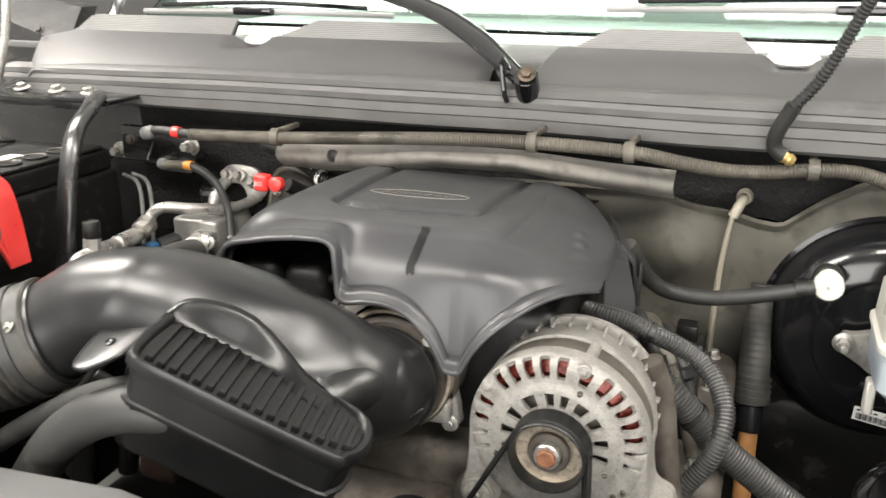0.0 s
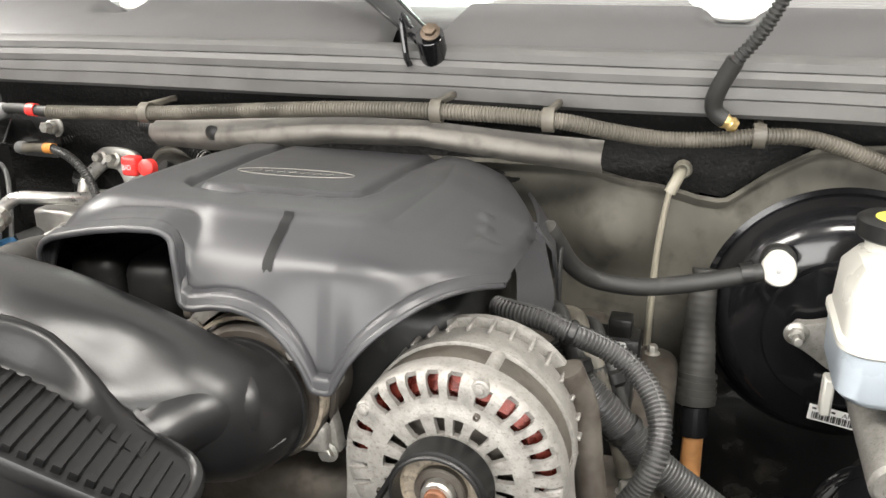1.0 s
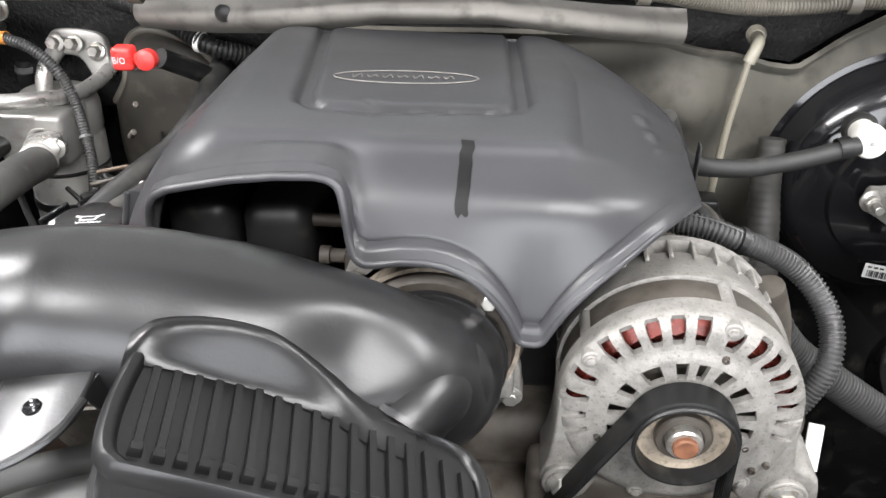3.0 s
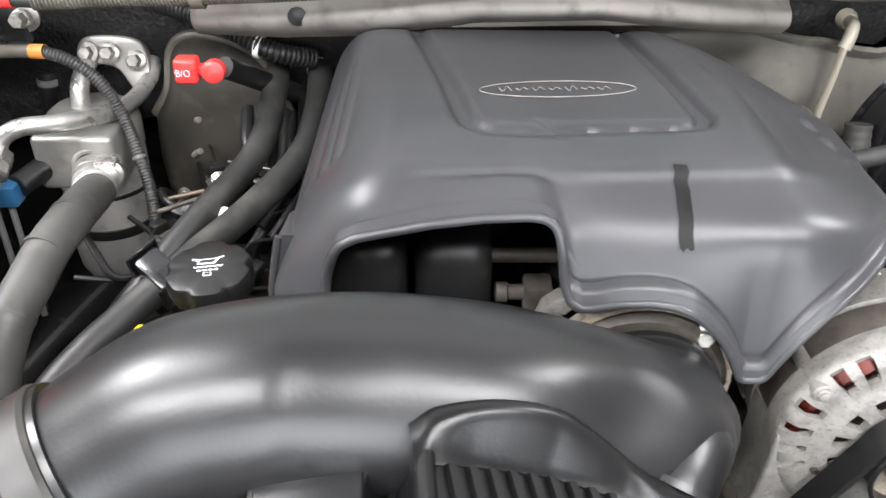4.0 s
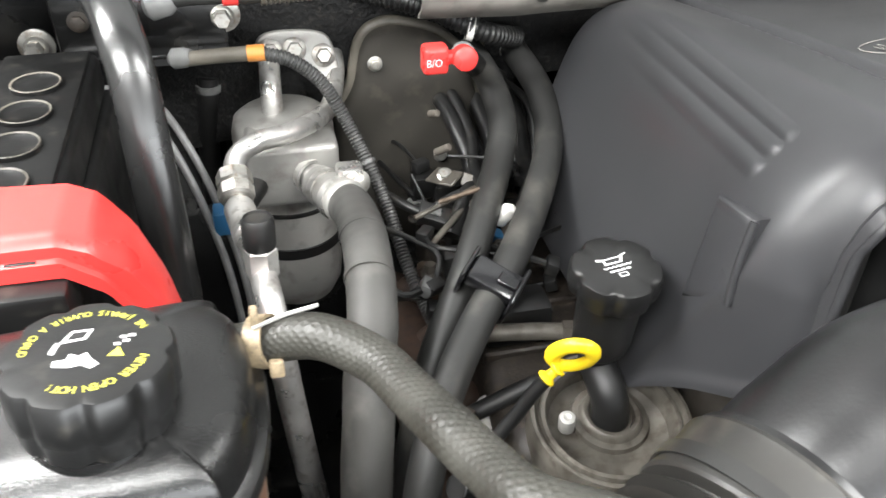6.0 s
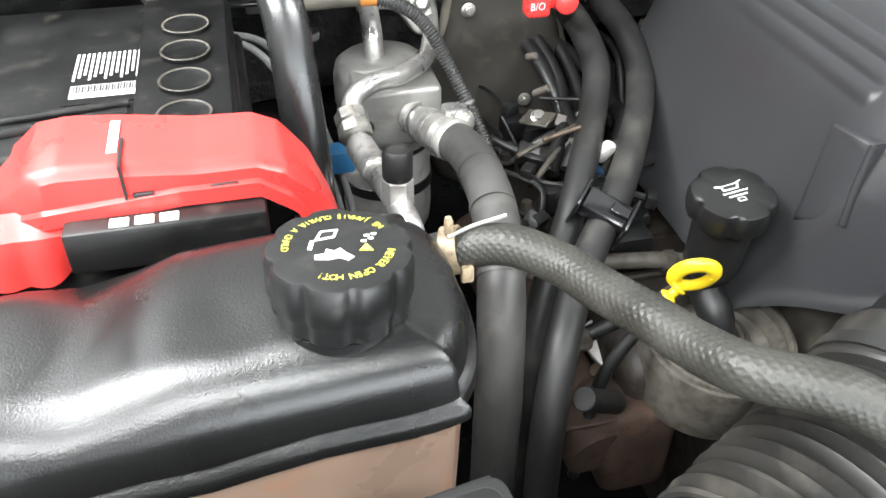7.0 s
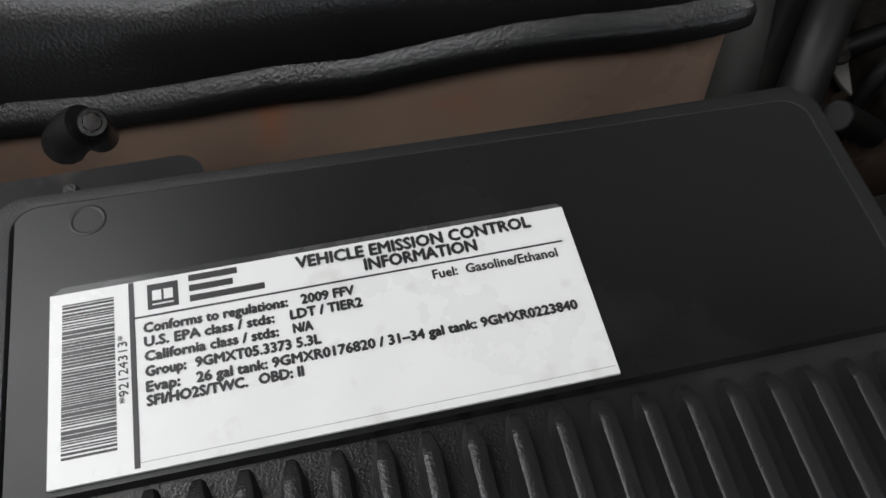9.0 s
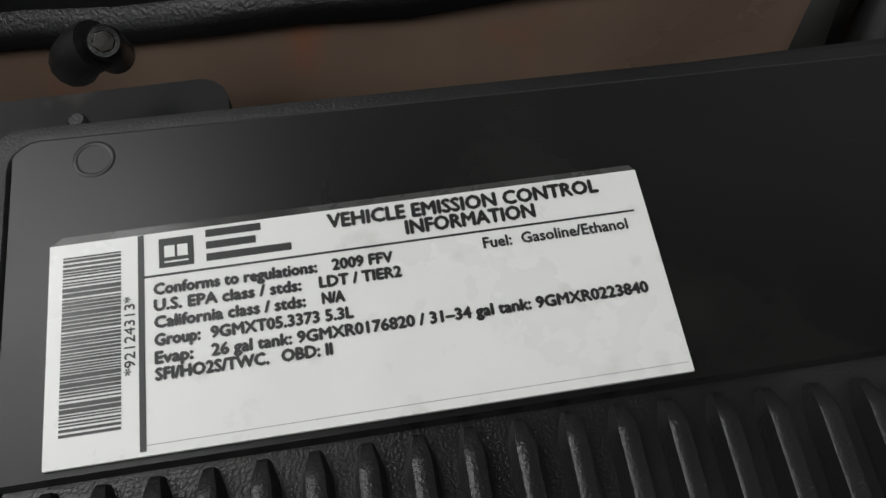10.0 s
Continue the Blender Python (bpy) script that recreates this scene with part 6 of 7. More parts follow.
dip = thing("dipstick", "yellow plastic dipstick ring on a black tube", "dipstick", (-0.64, 0.8, 1.05))
part("ring", tube([(-0.632 + 0.0135 * math.cos(a) * 0.85, 0.802 - 0.006 * math.cos(a) - 0.004 * math.sin(a), 1.152 + 0.0125 * math.sin(a) + 0.003 * math.cos(a)) for a in [2 * math.pi * k / 24 for k in range(25)]], 0.0042, 10, 0.002, flat=1.3), YELLOW, dip)
part("stem", lathe([(0.0030, 0.0), (0.0066, 0.002), (0.0066, 0.0035), (0.0036, 0.006), (0.0036, 0.010), (0.0060, 0.012), (0.0060, 0.0135)], 16, axis_frame((-0.650, 0.8025, 1.1325), (-0.638, 0.803, 1.144))), YELLOW, dip)
part("tube", tube([(-0.647, 0.8025, 1.136), (-0.664, 0.803, 1.108), (-0.69, 0.80, 1.06), (-0.70, 0.80, 0.95)], 0.005, 10, 0.008), BLACK, dip)

vc = thing("valve_cover", "grimy aluminium valve cover under the hoses", "valve cover", (-0.6, 0.9, 0.98))
part("body", box(-0.665, -0.52, 0.80, 1.17, 0.97, 1.062, 0.02, 3), SOOT, vc)
part("bowl", lathe([(0.066, -0.06), (0.066, -0.004), (0.0645, 0.0005), (0.0615, 0.001), (0.0590, -0.004), (0.0575, -0.0045), (0.0560, -0.001), (0.0530, -0.0005), (0.0505, -0.006), (0.049, -0.016), (0.040, -0.021), (0.028, -0.022), (0.020, -0.0225), (0.012, -0.0225)], 56, pose(-0.592, 0.808, 1.080, 8, 0, 0) @ Matrix.Scale(0.9, 4)), BOWL, vc, "round dished flange round the filler")
part("neck_collar", lathe([(0.030, -0.016), (0.030, -0.004), (0.0285, -0.001), (0.024, 0.0), (0.0225, 0.004), (0.0205, 0.0055), (0.0175, 0.0045), (0.016, 0.0)], 36, pose(-0.586, 0.820, 1.066, 8, 0, 0)), BOWL, vc, "oily collar at the foot of the filler")
part("rim_bolt", lathe([(0.0062, -0.012), (0.0063, 0.0), (0.0056, 0.0015), (0.003, 0.0018), (0.002, 0.001)], 18, pose(-0.622, 0.816, 1.076, 10, -6, 0)), ALU_DULL, vc, "pale flange bolt head")
cross = thing("crossover_pipe", "grimy steel pipe across the valve cover", "pipe", (-0.63, 0.90, 1.085))
part("pipe", tube([(-0.70, 0.925, 1.060), (-0.668, 0.912, 1.080), (-0.63, 0.902, 1.086), (-0.59, 0.893, 1.086), (-0.555, 0.89, 1.075)], 0.0072, 14, 0.004), BOWL, cross)
part("nut", lathe([(0.0095, 0), (0.0105, 0.001), (0.0105, 0.009), (0.0095, 0.010)], 6, axis_frame((-0.668, 0.912, 1.080), (-0.63, 0.902, 1.086))), GRIMY, cross)
part("nut", lathe([(0.0090, 0), (0.0100, 0.001), (0.0100, 0.009), (0.0090, 0.010)], 6, axis_frame((-0.600, 0.8945, 1.086), (-0.57, 0.890, 1.084))), GRIMY, cross)
for k in range(5):
    part("rib", box(-0.66, -0.53, 0.90 + 0.055 * k, 0.906 + 0.055 * k, 1.055, 1.068, 0.002, 1), SOOT, vc)
em = thing("exhaust_manifold", "brown rusted exhaust manifold below the valve cover", "exhaust manifold", (-0.7, 0.85, 0.9))
part("log", tube([(-0.685, 0.79, 0.985), (-0.695, 0.87, 1.0), (-0.70, 0.97, 0.995), (-0.705, 1.1, 0.98)], [0.028, 0.032, 0.03, 0.028], 20, 0.01), BROWN_RUST, em)
for k in range(4):
    part("port", tube([(-0.695, 0.82 + 0.08 * k, 1.0), (-0.675, 0.82 + 0.08 * k, 1.015), (-0.65, 0.82 + 0.08 * k, 1.005)], 0.02, 16, 0.006), BROWN_RUST, em)
    part("port_bolt", hexbolt((-0.668, 0.845 + 0.08 * k, 1.018), (-0.6, -0.3, 0.8), 0.006, 0.01), RUSTY_STEEL, em)
part("shield_tab", box(-0.72, -0.66, 0.79, 0.83, 1.02, 1.024, 0.001, 1, pose(0, 0, 0)), BROWN_RUST, em)
head = thing("cylinder_head", "grimy cylinder head edge above the exhaust manifold", "cylinder head", (-0.66, 0.8, 0.95))
part("casting", box(-0.68, -0.62, 0.785, 0.82, 0.93, 1.028, 0.012, 3), BROWN_RUST, head)
part("plug_boot", cyl((-0.68, 0.79, 1.045), (-0.715, 0.775, 1.075), 0.009, 16), BLACK, head)
for k in range(4):
    part("bolt", hexbolt((-0.69 + 0.006 * k, 0.84 + 0.09 * k, 1.062), (0, 0, 1), 0.006, 0.012), GRIMY, vc)
for k in range(4):
    coil = thing("ignition_coil", "black ignition coil with a grey connector", "ignition coil", (-0.62, 0.93 + 0.06 * k, 1.065), "ignition coils")
    part("body", box(-0.655, -0.60, 0.91 + 0.065 * k, 0.945 + 0.065 * k, 1.062, 1.10, 0.006, 2), BLACK, coil)
    part("connector", box(-0.675, -0.65, 0.915 + 0.065 * k, 0.935 + 0.065 * k, 1.085, 1.108, 0.003, 2), BLACK, coil)
scr = random.Random(11)
for k in range(9):
    a = Vector((-0.66 + 0.012 * k, 1.0 + 0.03 * scr.random(), 1.09 + 0.03 * scr.random()))
    w = thing("engine_lead", "black wrapped wiring lead beside the heater hoses", "lead", a, "engine leads")
    part("lead", tube([a, a + Vector((0.02, 0.03, 0.02)), a + Vector((0.01 + 0.03 * scr.random(), 0.07, 0.03 * scr.random())), a + Vector((0.03, 0.12, 0.03 + 0.03 * scr.random())), a + Vector((0.02, 0.19, 0.06))], scr.choice((0.004, 0.006, 0.008)), 10, 0.008), BLACK, w)
for k in range(16):
    a = Vector((-0.70 + 0.13 * scr.random(), 0.93 + 0.2 * scr.random(), 1.075 + 0.05 * scr.random()))
    d = Vector((scr.uniform(-1, 1), scr.uniform(-0.6, 1), scr.uniform(-0.2, 0.7))).normalized() * 0.035
    b = Vector((scr.uniform(-1, 1), scr.uniform(-1, 1), scr.uniform(-0.5, 0.6))).normalized() * 0.02
    w = thing("engine_lead", "thin black engine wire with a plug end", "lead", a, "engine leads")
    part("wire", tube([a, a + d * 0.6 + b, a + d * 1.3 + b * 0.6, a + d * 2], scr.choice((0.0018, 0.0025, 0.0035)), 8, 0.006), BLACK, w)
    part("plug", box(-0.008, 0.008, -0.006, 0.006, -0.005, 0.006, 0.002, 2, axis_frame(a, a + d)), PLUG_GREY if k % 4 == 0 else BLACK, w)
for p, q in (((-0.665, 1.06, 1.165), (-0.655, 1.05, 1.175)), ((-0.645, 1.01, 1.14), (-0.63, 1.005, 1.15)), ((-0.635, 0.97, 1.12), (-0.60, 1.01, 1.135)), ((-0.665, 1.085, 1.19), (-0.66, 1.075, 1.195))):
    s = thing("stud", "bare zinc stud on the cylinder head", "stud", p, "head studs")
    part("stud", cyl(p, q, 0.0034, 10), GRIMY, s)

breather = thing("breather_hose", "black corrugated breather hose behind the oil filler", "hose", (-0.54, 0.86, 1.09))
part("hose", tube([(-0.592, 0.872, 1.088), (-0.570, 0.870, 1.096), (-0.540, 0.878, 1.098), (-0.516, 0.868, 1.096), (-0.508, 0.842, 1.092), (-0.508, 0.82, 1.075)], 0.0075, 16, rib=0.0016, pitch=0.005), BLACK, breather)
drain = thing("coolant_pipe", "black coolant pipe across the grimy valve cover", "pipe", (-0.65, 0.856, 1.06))
part("pipe", tube([(-0.705, 0.853, 1.040), (-0.686, 0.854, 1.052), (-0.652, 0.856, 1.066), (-0.622, 0.859, 1.074), (-0.605, 0.866, 1.066)], 0.0068, 14, 0.004), BLACK, drain)
lift = thing("lifting_eye", "bright bare aluminium bracket beside the valve cover", "bracket", (-0.655, 0.85, 1.03))
part("plate", prism(soft_outline([(-0.016, -0.020), (0.010, -0.024), (0.018, -0.004), (0.012, 0.018), (-0.006, 0.024), (-0.018, 0.006)], 4), 0.0, 0.005, 0.0015, 2, pose(-0.655, 0.862, 1.032, 25, -18, 20)), ALU_DULL, lift)
part("lip", box(-0.012, 0.012, -0.003, 0.003, 0.0, 0.018, 0.0015, 2, pose(-0.645, 0.832, 1.020, -20, 0, 30)), ALU, lift)
part("bolt", hexbolt((-0.658, 0.862, 1.036), (-0.3, -0.4, 0.85), 0.0055), STEEL, lift)
harness = thing("plug_bracket", "grey steel bracket between the heater hoses", "bracket", (-0.65, 1.05, 1.11))
part("plate", box(-0.018, 0.018, -0.010, 0.010, -0.0015, 0.0015, 0.001, 1, pose(-0.652, 1.078, 1.128, 20, -15, -60)), BOWL, harness)
part("ear", box(-0.006, 0.006, -0.006, 0.006, -0.0015, 0.0015, 0.001, 1, pose(-0.634, 1.062, 1.132, 50, 10, -30)), BOWL, harness)
part("bolt", hexbolt((-0.652, 1.078, 1.130), (-0.2, -0.5, 0.8), 0.005), STEEL, harness)
for p, q, r in (((-0.694, 1.013, 1.130), (-0.627, 1.037, 1.142), 0.0024), ((-0.687, 0.985, 1.118), (-0.646, 1.029, 1.124), 0.003)):
    rod = thing("clip_rod", "thin grey steel rod among the wiring", "rod", p, "steel rods")
    part("rod", cyl(p, q, r, 10), BOWL, rod)
for fx, fy, fz, turn in ((-0.591, 1.044, 1.105, 30), (-0.672, 1.035, 1.115, -20), (-0.615, 1.075, 1.12, 60)):
    plug = thing("wire_plug", "dusty black wiring plug with a grey lock", "plug", (fx, fy, fz), "wiring plugs")
    part("body", box(-0.014, 0.014, -0.009, 0.009, -0.008, 0.008, 0.0025, 2, pose(fx, fy, fz, 25, 15, turn)), BLACK, plug)
    part("lock", box(-0.005, 0.006, -0.004, 0.004, 0.008, 0.0105, 0.001, 1, pose(fx, fy, fz, 25, 15, turn)), PLUG_GREY, plug)
    part("lead", tube([pose(fx, fy, fz, 25, 15, turn) @ Vector(v) for v in ((-0.013, 0, 0), (-0.030, 0.004, -0.002), (-0.045, 0.016, -0.016), (-0.05, 0.03, -0.05))], 0.0042, 10, 0.005), BLACK, plug)

# ---- cables on the firewall ----
harness = thing("wiring_loom", "dusty corrugated wiring loom clipped along the firewall", "wiring loom", (-0.3, 1.1, 1.3))
part("conduit", tube([(-0.80, 1.10, 1.300), (-0.72, 1.105, 1.302), (-0.655, 1.10, 1.306), (-0.56, 1.085, 1.315), (-0.45, 1.075, 1.325), (-0.36, 1.072, 1.331), (-0.265, 1.076, 1.333), (-0.151, 1.088, 1.328), (-0.09, 1.11, 1.315), (-0.04, 1.13, 1.306), (0.01, 1.137, 1.307), (0.06, 1.14, 1.313), (0.11, 1.15, 1.310), (0.17, 1.16, 1.290), (0.24, 1.165, 1.26), (0.34, 1.165, 1.2)], 0.0082, 14, rib=0.0014, pitch=0.0036), LOOM, harness)
part("cable", tube([(-0.885, 1.10, 1.296), (-0.86, 1.098, 1.302), (-0.83, 1.098, 1.302), (-0.79, 1.10, 1.300)], 0.007, 14, 0.006), RUBBER, harness)
part("red_band", ring_of((-0.823, 1.098, 1.302), (1, 0.02, -0.02), 0.0072, 0.012, 0.0012, 20), RED, harness, "red tape band")
part("end_cap", lathe([(0.006, 0), (0.0105, 0.004), (0.0105, 0.018), (0.007, 0.024)], 18, axis_frame((-0.888, 1.10, 1.294), (-0.86, 1.098, 1.302))), PLUG_GREY, harness)
for cx, cy0, cz in ((-0.65, 1.1, 1.307), (-0.268, 1.076, 1.333), (-0.151, 1.088, 1.328), (0.055, 1.14, 1.313)):
    c = part("clip", ring_of((cx, cy0, cz), (1, 0.05, 0), 0.0108, 0.012, 0.002, 20), LOOM, harness)
    part("clip_foot", box(cx - 0.004, cx + 0.004, cy0 - 0.002, cy0 + 0.06, cz + 0.004, cz + 0.012, 0.002, 1), LOOM, c)
branch = thing("sensor_lead", "dusty corrugated sensor lead with orange tape", "sensor lead", (-0.76, 1.1, 1.1))
part("sleeve", tube([(-0.868, 1.115, 1.245), (-0.835, 1.105, 1.25), (-0.805, 1.10, 1.252)], 0.0062, 14, 0.005), LOOM, branch)
part("conduit", tube([(-0.805, 1.10, 1.252), (-0.780, 1.10, 1.243), (-0.757, 1.10, 1.222), (-0.740, 1.095, 1.19), (-0.724, 1.075, 1.155), (-0.711, 1.051, 1.122), (-0.70, 1.01, 1.08), (-0.685, 0.95, 1.05)], 0.0057, 12, rib=0.0011, pitch=0.0032), CONDUIT, branch)
part("tape", ring_of((-0.808, 1.10, 1.252), (1, -0.1, 0.03), 0.0063, 0.014, 0.0007, 18), ORANGE, branch, "orange tape wrap")
part("boot", lathe([(0.005, 0), (0.0088, 0.004), (0.0085, 0.013), (0.0062, 0.02)], 18, axis_frame((-0.878, 1.12, 1.244), (-0.855, 1.11, 1.249))), PLUG_GREY, branch)
part("tie", ring_of((-0.7235, 1.0745, 1.154), (0.35, -0.6, -0.8), 0.0064, 0.003, 0.001, 18), PLUG_GREY, branch)
fwb = thing("firewall_bracket", "black painted bracket plate on the firewall", "bracket", (-0.9, 1.17, 1.25))
part("plate", box(-0.965, -0.83, 1.135, 1.15, 1.245, 1.297, 0.004, 2), PAINT, fwb)
part("turned_edge", box(-0.965, -0.83, 1.118, 1.138, 1.2445, 1.249, 0.0018, 2), PAINT, fwb)
part("gusset", prism([(0, 0), (0.022, 0), (0, 0.030)], -0.002, 0.002, 0.0006, 1, pose(-0.900, 1.137, 1.250, 90, 0, -90)), PAINT, fwb)
part("spot_bolt", hexbolt((-0.945, 1.135, 1.275), (0, -1, 0), 0.0062, 0.006, 1.4), SOOT, fwb)
for bx, by0, bz in ((-0.832, 1.105, 1.272), (-0.93, 1.20, 1.19), (-0.985, 1.12, 1.25)):
    b = thing("firewall_stud", "zinc nut on a firewall stud", "nut", (bx, by0, bz), "firewall studs")
    part("washer", lathe([(0.015, 0), (0.015, 0.002), (0.012, 0.003)], 20, axis_frame((bx, by0 + 0.035, bz), (bx, by0, bz))), STEEL, b)
    part("nut", hexbolt((bx, by0 + 0.03, bz), (0, -1, 0.1), 0.0075, 0.016, 1.3), STEEL, b)
shelf_plate = thing("support_plate", "flat grey painted steel plate under the firewall edge", "plate", (-0.88, 1.17, 1.245))
part("plate", box(-0.912, -0.853, 1.158, 1.163, 1.222, 1.262, 0.002, 2), PANEL_GREY, shelf_plate)
part("hole", lathe([(0.0045, -0.0002), (0.0040, 0.0006), (0.001, 0.0004)], 16, pose(-0.876, 1.158, 1.245, 90, 0, 0)), INK, shelf_plate)
plugh = thing("drain_hose", "short black firewall drain hose with a pale collar", "hose", (-0.86, 1.20, 1.13))
part("hose", tube([(-0.855, 1.200, 1.192), (-0.858, 1.200, 1.165), (-0.864, 1.203, 1.125), (-0.868, 1.205, 1.06)], 0.0105, 16, 0.006), BLACK, plugh)
part("collar", ring_of((-0.8562, 1.200, 1.181), (0.06, 0, 1), 0.0108, 0.007, 0.0016, 24), PLUG_GREY, plugh, "pale grey collar")
jump = thing("jumper_cap", "red plastic cap on a black cable end", "cable cap", (-0.64, 1.08, 1.28))
part("cap", box(-0.674, -0.652, 1.068, 1.086, 1.233, 1.257, 0.004, 3), RED, jump)
part("bridge", box(-0.656, -0.64, 1.073, 1.084, 1.239, 1.250, 0.003, 2), RED, jump)
part("tab", lathe([(0.001, 0), (0.0105, 0.001), (0.0105, 0.012), (0.008, 0.014)], 20, pose(-0.638, 1.080, 1.244, 80, 0, 0)), RED, jump)
words("B/O", -0.667, 1.277, 0.0098, jump, WHITE_INK, Matrix.Translation((-0.6605, 1.0675, 1.2415)) @ Matrix.Rotation(radians(90), 4, "X") @ Matrix.Translation((0.667 - 0.0115, -1.277, 0.0003)), name="letters")
part("cable", tube([(-0.634, 1.095, 1.240), (-0.615, 1.13, 1.215), (-0.59, 1.17, 1.185), (-0.56, 1.20, 1.16)], 0.0105, 14, 0.006), BLACK, jump)
bc = thing("battery_cable", "black corrugated battery cable under the firewall edge", "cable", (-0.7, 1.15, 1.25))
part("conduit", tube([(-0.88, 1.20, 1.235), (-0.83, 1.205, 1.255), (-0.79, 1.205, 1.266), (-0.72, 1.195, 1.268), (-0.65, 1.165, 1.256), (-0.60, 1.15, 1.236), (-0.56, 1.17, 1.22)], 0.0095, 12, rib=0.0015, pitch=0.005), BLACK, bc)
part("tie", ring_of((-0.612, 1.153, 1.239), (1, -0.2, -0.2), 0.0105, 0.006, 0.0015, 18), WHITE, bc)
for k, (x0, y0) in enumerate(((-0.905, 1.10), (-0.895, 1.11))):
    w = thing("vent_tube", "thin grey vent tube beside the battery", "tube", (x0, y0, 1.1), "vent tubes")
    part("tube", tube([(x0 - 0.05, y0 + 0.02, 1.22), (x0 - 0.005, y0, 1.215), (x0 + 0.025, y0 - 0.03, 1.175), (x0 + 0.05, y0 - 0.07, 1.10), (x0 + 0.06, y0 - 0.09, 1.0)], 0.0033, 8, 0.008), PLUG_GREY, w)
bellcase = thing("blower_housing", "dusty black plastic blower housing on the firewall", "housing", (-0.69, 1.2, 1.1))
BLOW = [(-0.740, 1.150), (-0.722, 1.180), (-0.713, 1.219), (-0.698, 1.236), (-0.672, 1.238), (-0.630, 1.222), (-0.600, 1.180), (-0.590, 1.10), (-0.60, 1.0), (-0.72, 1.0), (-0.742, 1.08)]
part("shell", prism(soft_outline(BLOW), 0.0, 0.055, 0.016, 4, pose(0, 1.225, 0, 90, 0, 0)), DUSTY_AND_GAP, bellcase)
blow_rim = soft_outline(BLOW)
part("rim", tube([(x, 1.185, z) for x, z in blow_rim[:36]], 0.006, 10, 0.004), LOOM, bellcase, "dusty tan rim of the housing")
for k in range(3):
    part("screw", hexbolt(((-0.70, 1.168, 1.205), (-0.635, 1.168, 1.10), (-0.72, 1.168, 1.06))[k], (0, -1, 0.1), 0.005, 0.006), STEEL, bellcase)
clp = thing("loom_clip", "white plastic clip with a blue tab between the hoses", "clip", (-0.625, 0.98, 1.13))
part("body", box(-0.006, 0.006, -0.005, 0.005, -0.011, 0.011, 0.003, 2, pose(-0.623, 0.985, 1.142, 20, 25, 10)), WHITE, clp)
part("tab", box(-0.006, 0.006, -0.005, 0.005, -0.005, 0.005, 0.002, 2, pose(-0.632, 0.98, 1.126, 20, 25, 10)), BLUE, clp, "blue tab")
part("rod", cyl((-0.676, 1.0, 1.152), (-0.641, 1.0, 1.161), 0.0022, 10), RUSTY_STEEL, clp, "thin bare rod")
shield = thing("heat_shield", "grey fibre heat shield strip above the engine cover", "heat shield", (-0.4, 1.1, 1.26))
rows = []
for i in range(80):
    x = -0.665 + 0.565 * i / 79
    zt = lerp_table([(-0.665, 1.298), (-0.55, 1.305), (-0.40, 1.318), (-0.288, 1.320), (-0.10, 1.298)], x)
    zb = lerp_table([(-0.665, 1.258), (-0.58, 1.26), (-0.50, 1.268), (-0.40, 1.287), (-0.288, 1.292), (-0.10, 1.262)], x)
    yy = lerp_table([(-0.665, 1.135), (-0.56, 1.118), (-0.42, 1.09), (-0.288, 1.085), (-0.18, 1.11), (-0.10, 1.14)], x)
    rows.append([(x, yy - 0.018 * math.sin(math.pi * k / 12) + 0.004 * (k > 9), zb + (zt - zb) * k / 12) for k in range(13)])
part("strip", sheet(rows, 0.004), SHIELD, shield)
part("push_pin", lathe([(0.009, 0), (0.009, 0.002), (0.004, 0.004)], 18, axis_frame((-0.562, 1.103, 1.287), (-0.562, 1.05, 1.29))), BLACK, shield)

# ---- flow sensor plug ----
plug = thing("sensor_plug", "grey sensor connector with purple lock and wires", "connector", (-0.755, 0.55, 1.2))
PM = pose(-0.741, 0.553, 1.226, 14, -4, -22) @ Matrix.Scale(0.86, 4)
part("housing", box(-0.018, 0.018, -0.012, 0.012, -0.004, 0.016, 0.002, 2, PM), PLUG_GREY, plug)
part("ribbed_front", box(-0.014, 0.014, -0.022, -0.011, -0.002, 0.013, 0.002, 2, PM), PLUG_GREY, plug)
for k in range(4):
    part("ridge", box(-0.012 + k * 0.007, -0.0085 + k * 0.007, -0.004, 0.010, 0.0155, 0.019, 0.0006, 1, PM), PLUG_GREY, plug)
part("lock", box(-0.028, -0.017, -0.009, 0.009, -0.002, 0.011, 0.003, 2, PM), PURPLE, plug, "purple lock tab")
for k in range(4):
    part("wire", tube([PM @ Vector((-0.030, -0.006 + k * 0.004, 0.008)), PM @ Vector((-0.040, -0.004 + k * 0.004, 0.014)), PM @ Vector((-0.052, 0.0, 0.006)), PM @ Vector((-0.06, 0.0, -0.004))], 0.0011, 6, 0.003), (WIRE_TAN, WIRE_YELLOW, PURPLE, BLACK)[k], plug)
part("sleeve", tube([PM @ Vector((-0.045, 0.0, 0.0)), PM @ Vector((-0.075, 0.002, -0.012)), PM @ Vector((-0.11, -0.01, -0.03)), PM @ Vector((-0.16, -0.03, -0.06))], 0.0135, 28, 0.003, shape=lambda u, w, r: r * (1 + 0.08 * math.sin(u * 170) + 0.05 * math.sin(u * 421)), skin=lambda u, a: 0.0055 * noise.noise(Vector((math.cos(a) * 1.6, math.sin(a) * 1.6, u * 75))) + 0.0028 * abs(noise.noise(Vector((math.cos(a) * 3.5, math.sin(a) * 3.5, u * 190))))), BLACK, plug, "shiny black tape sleeve")

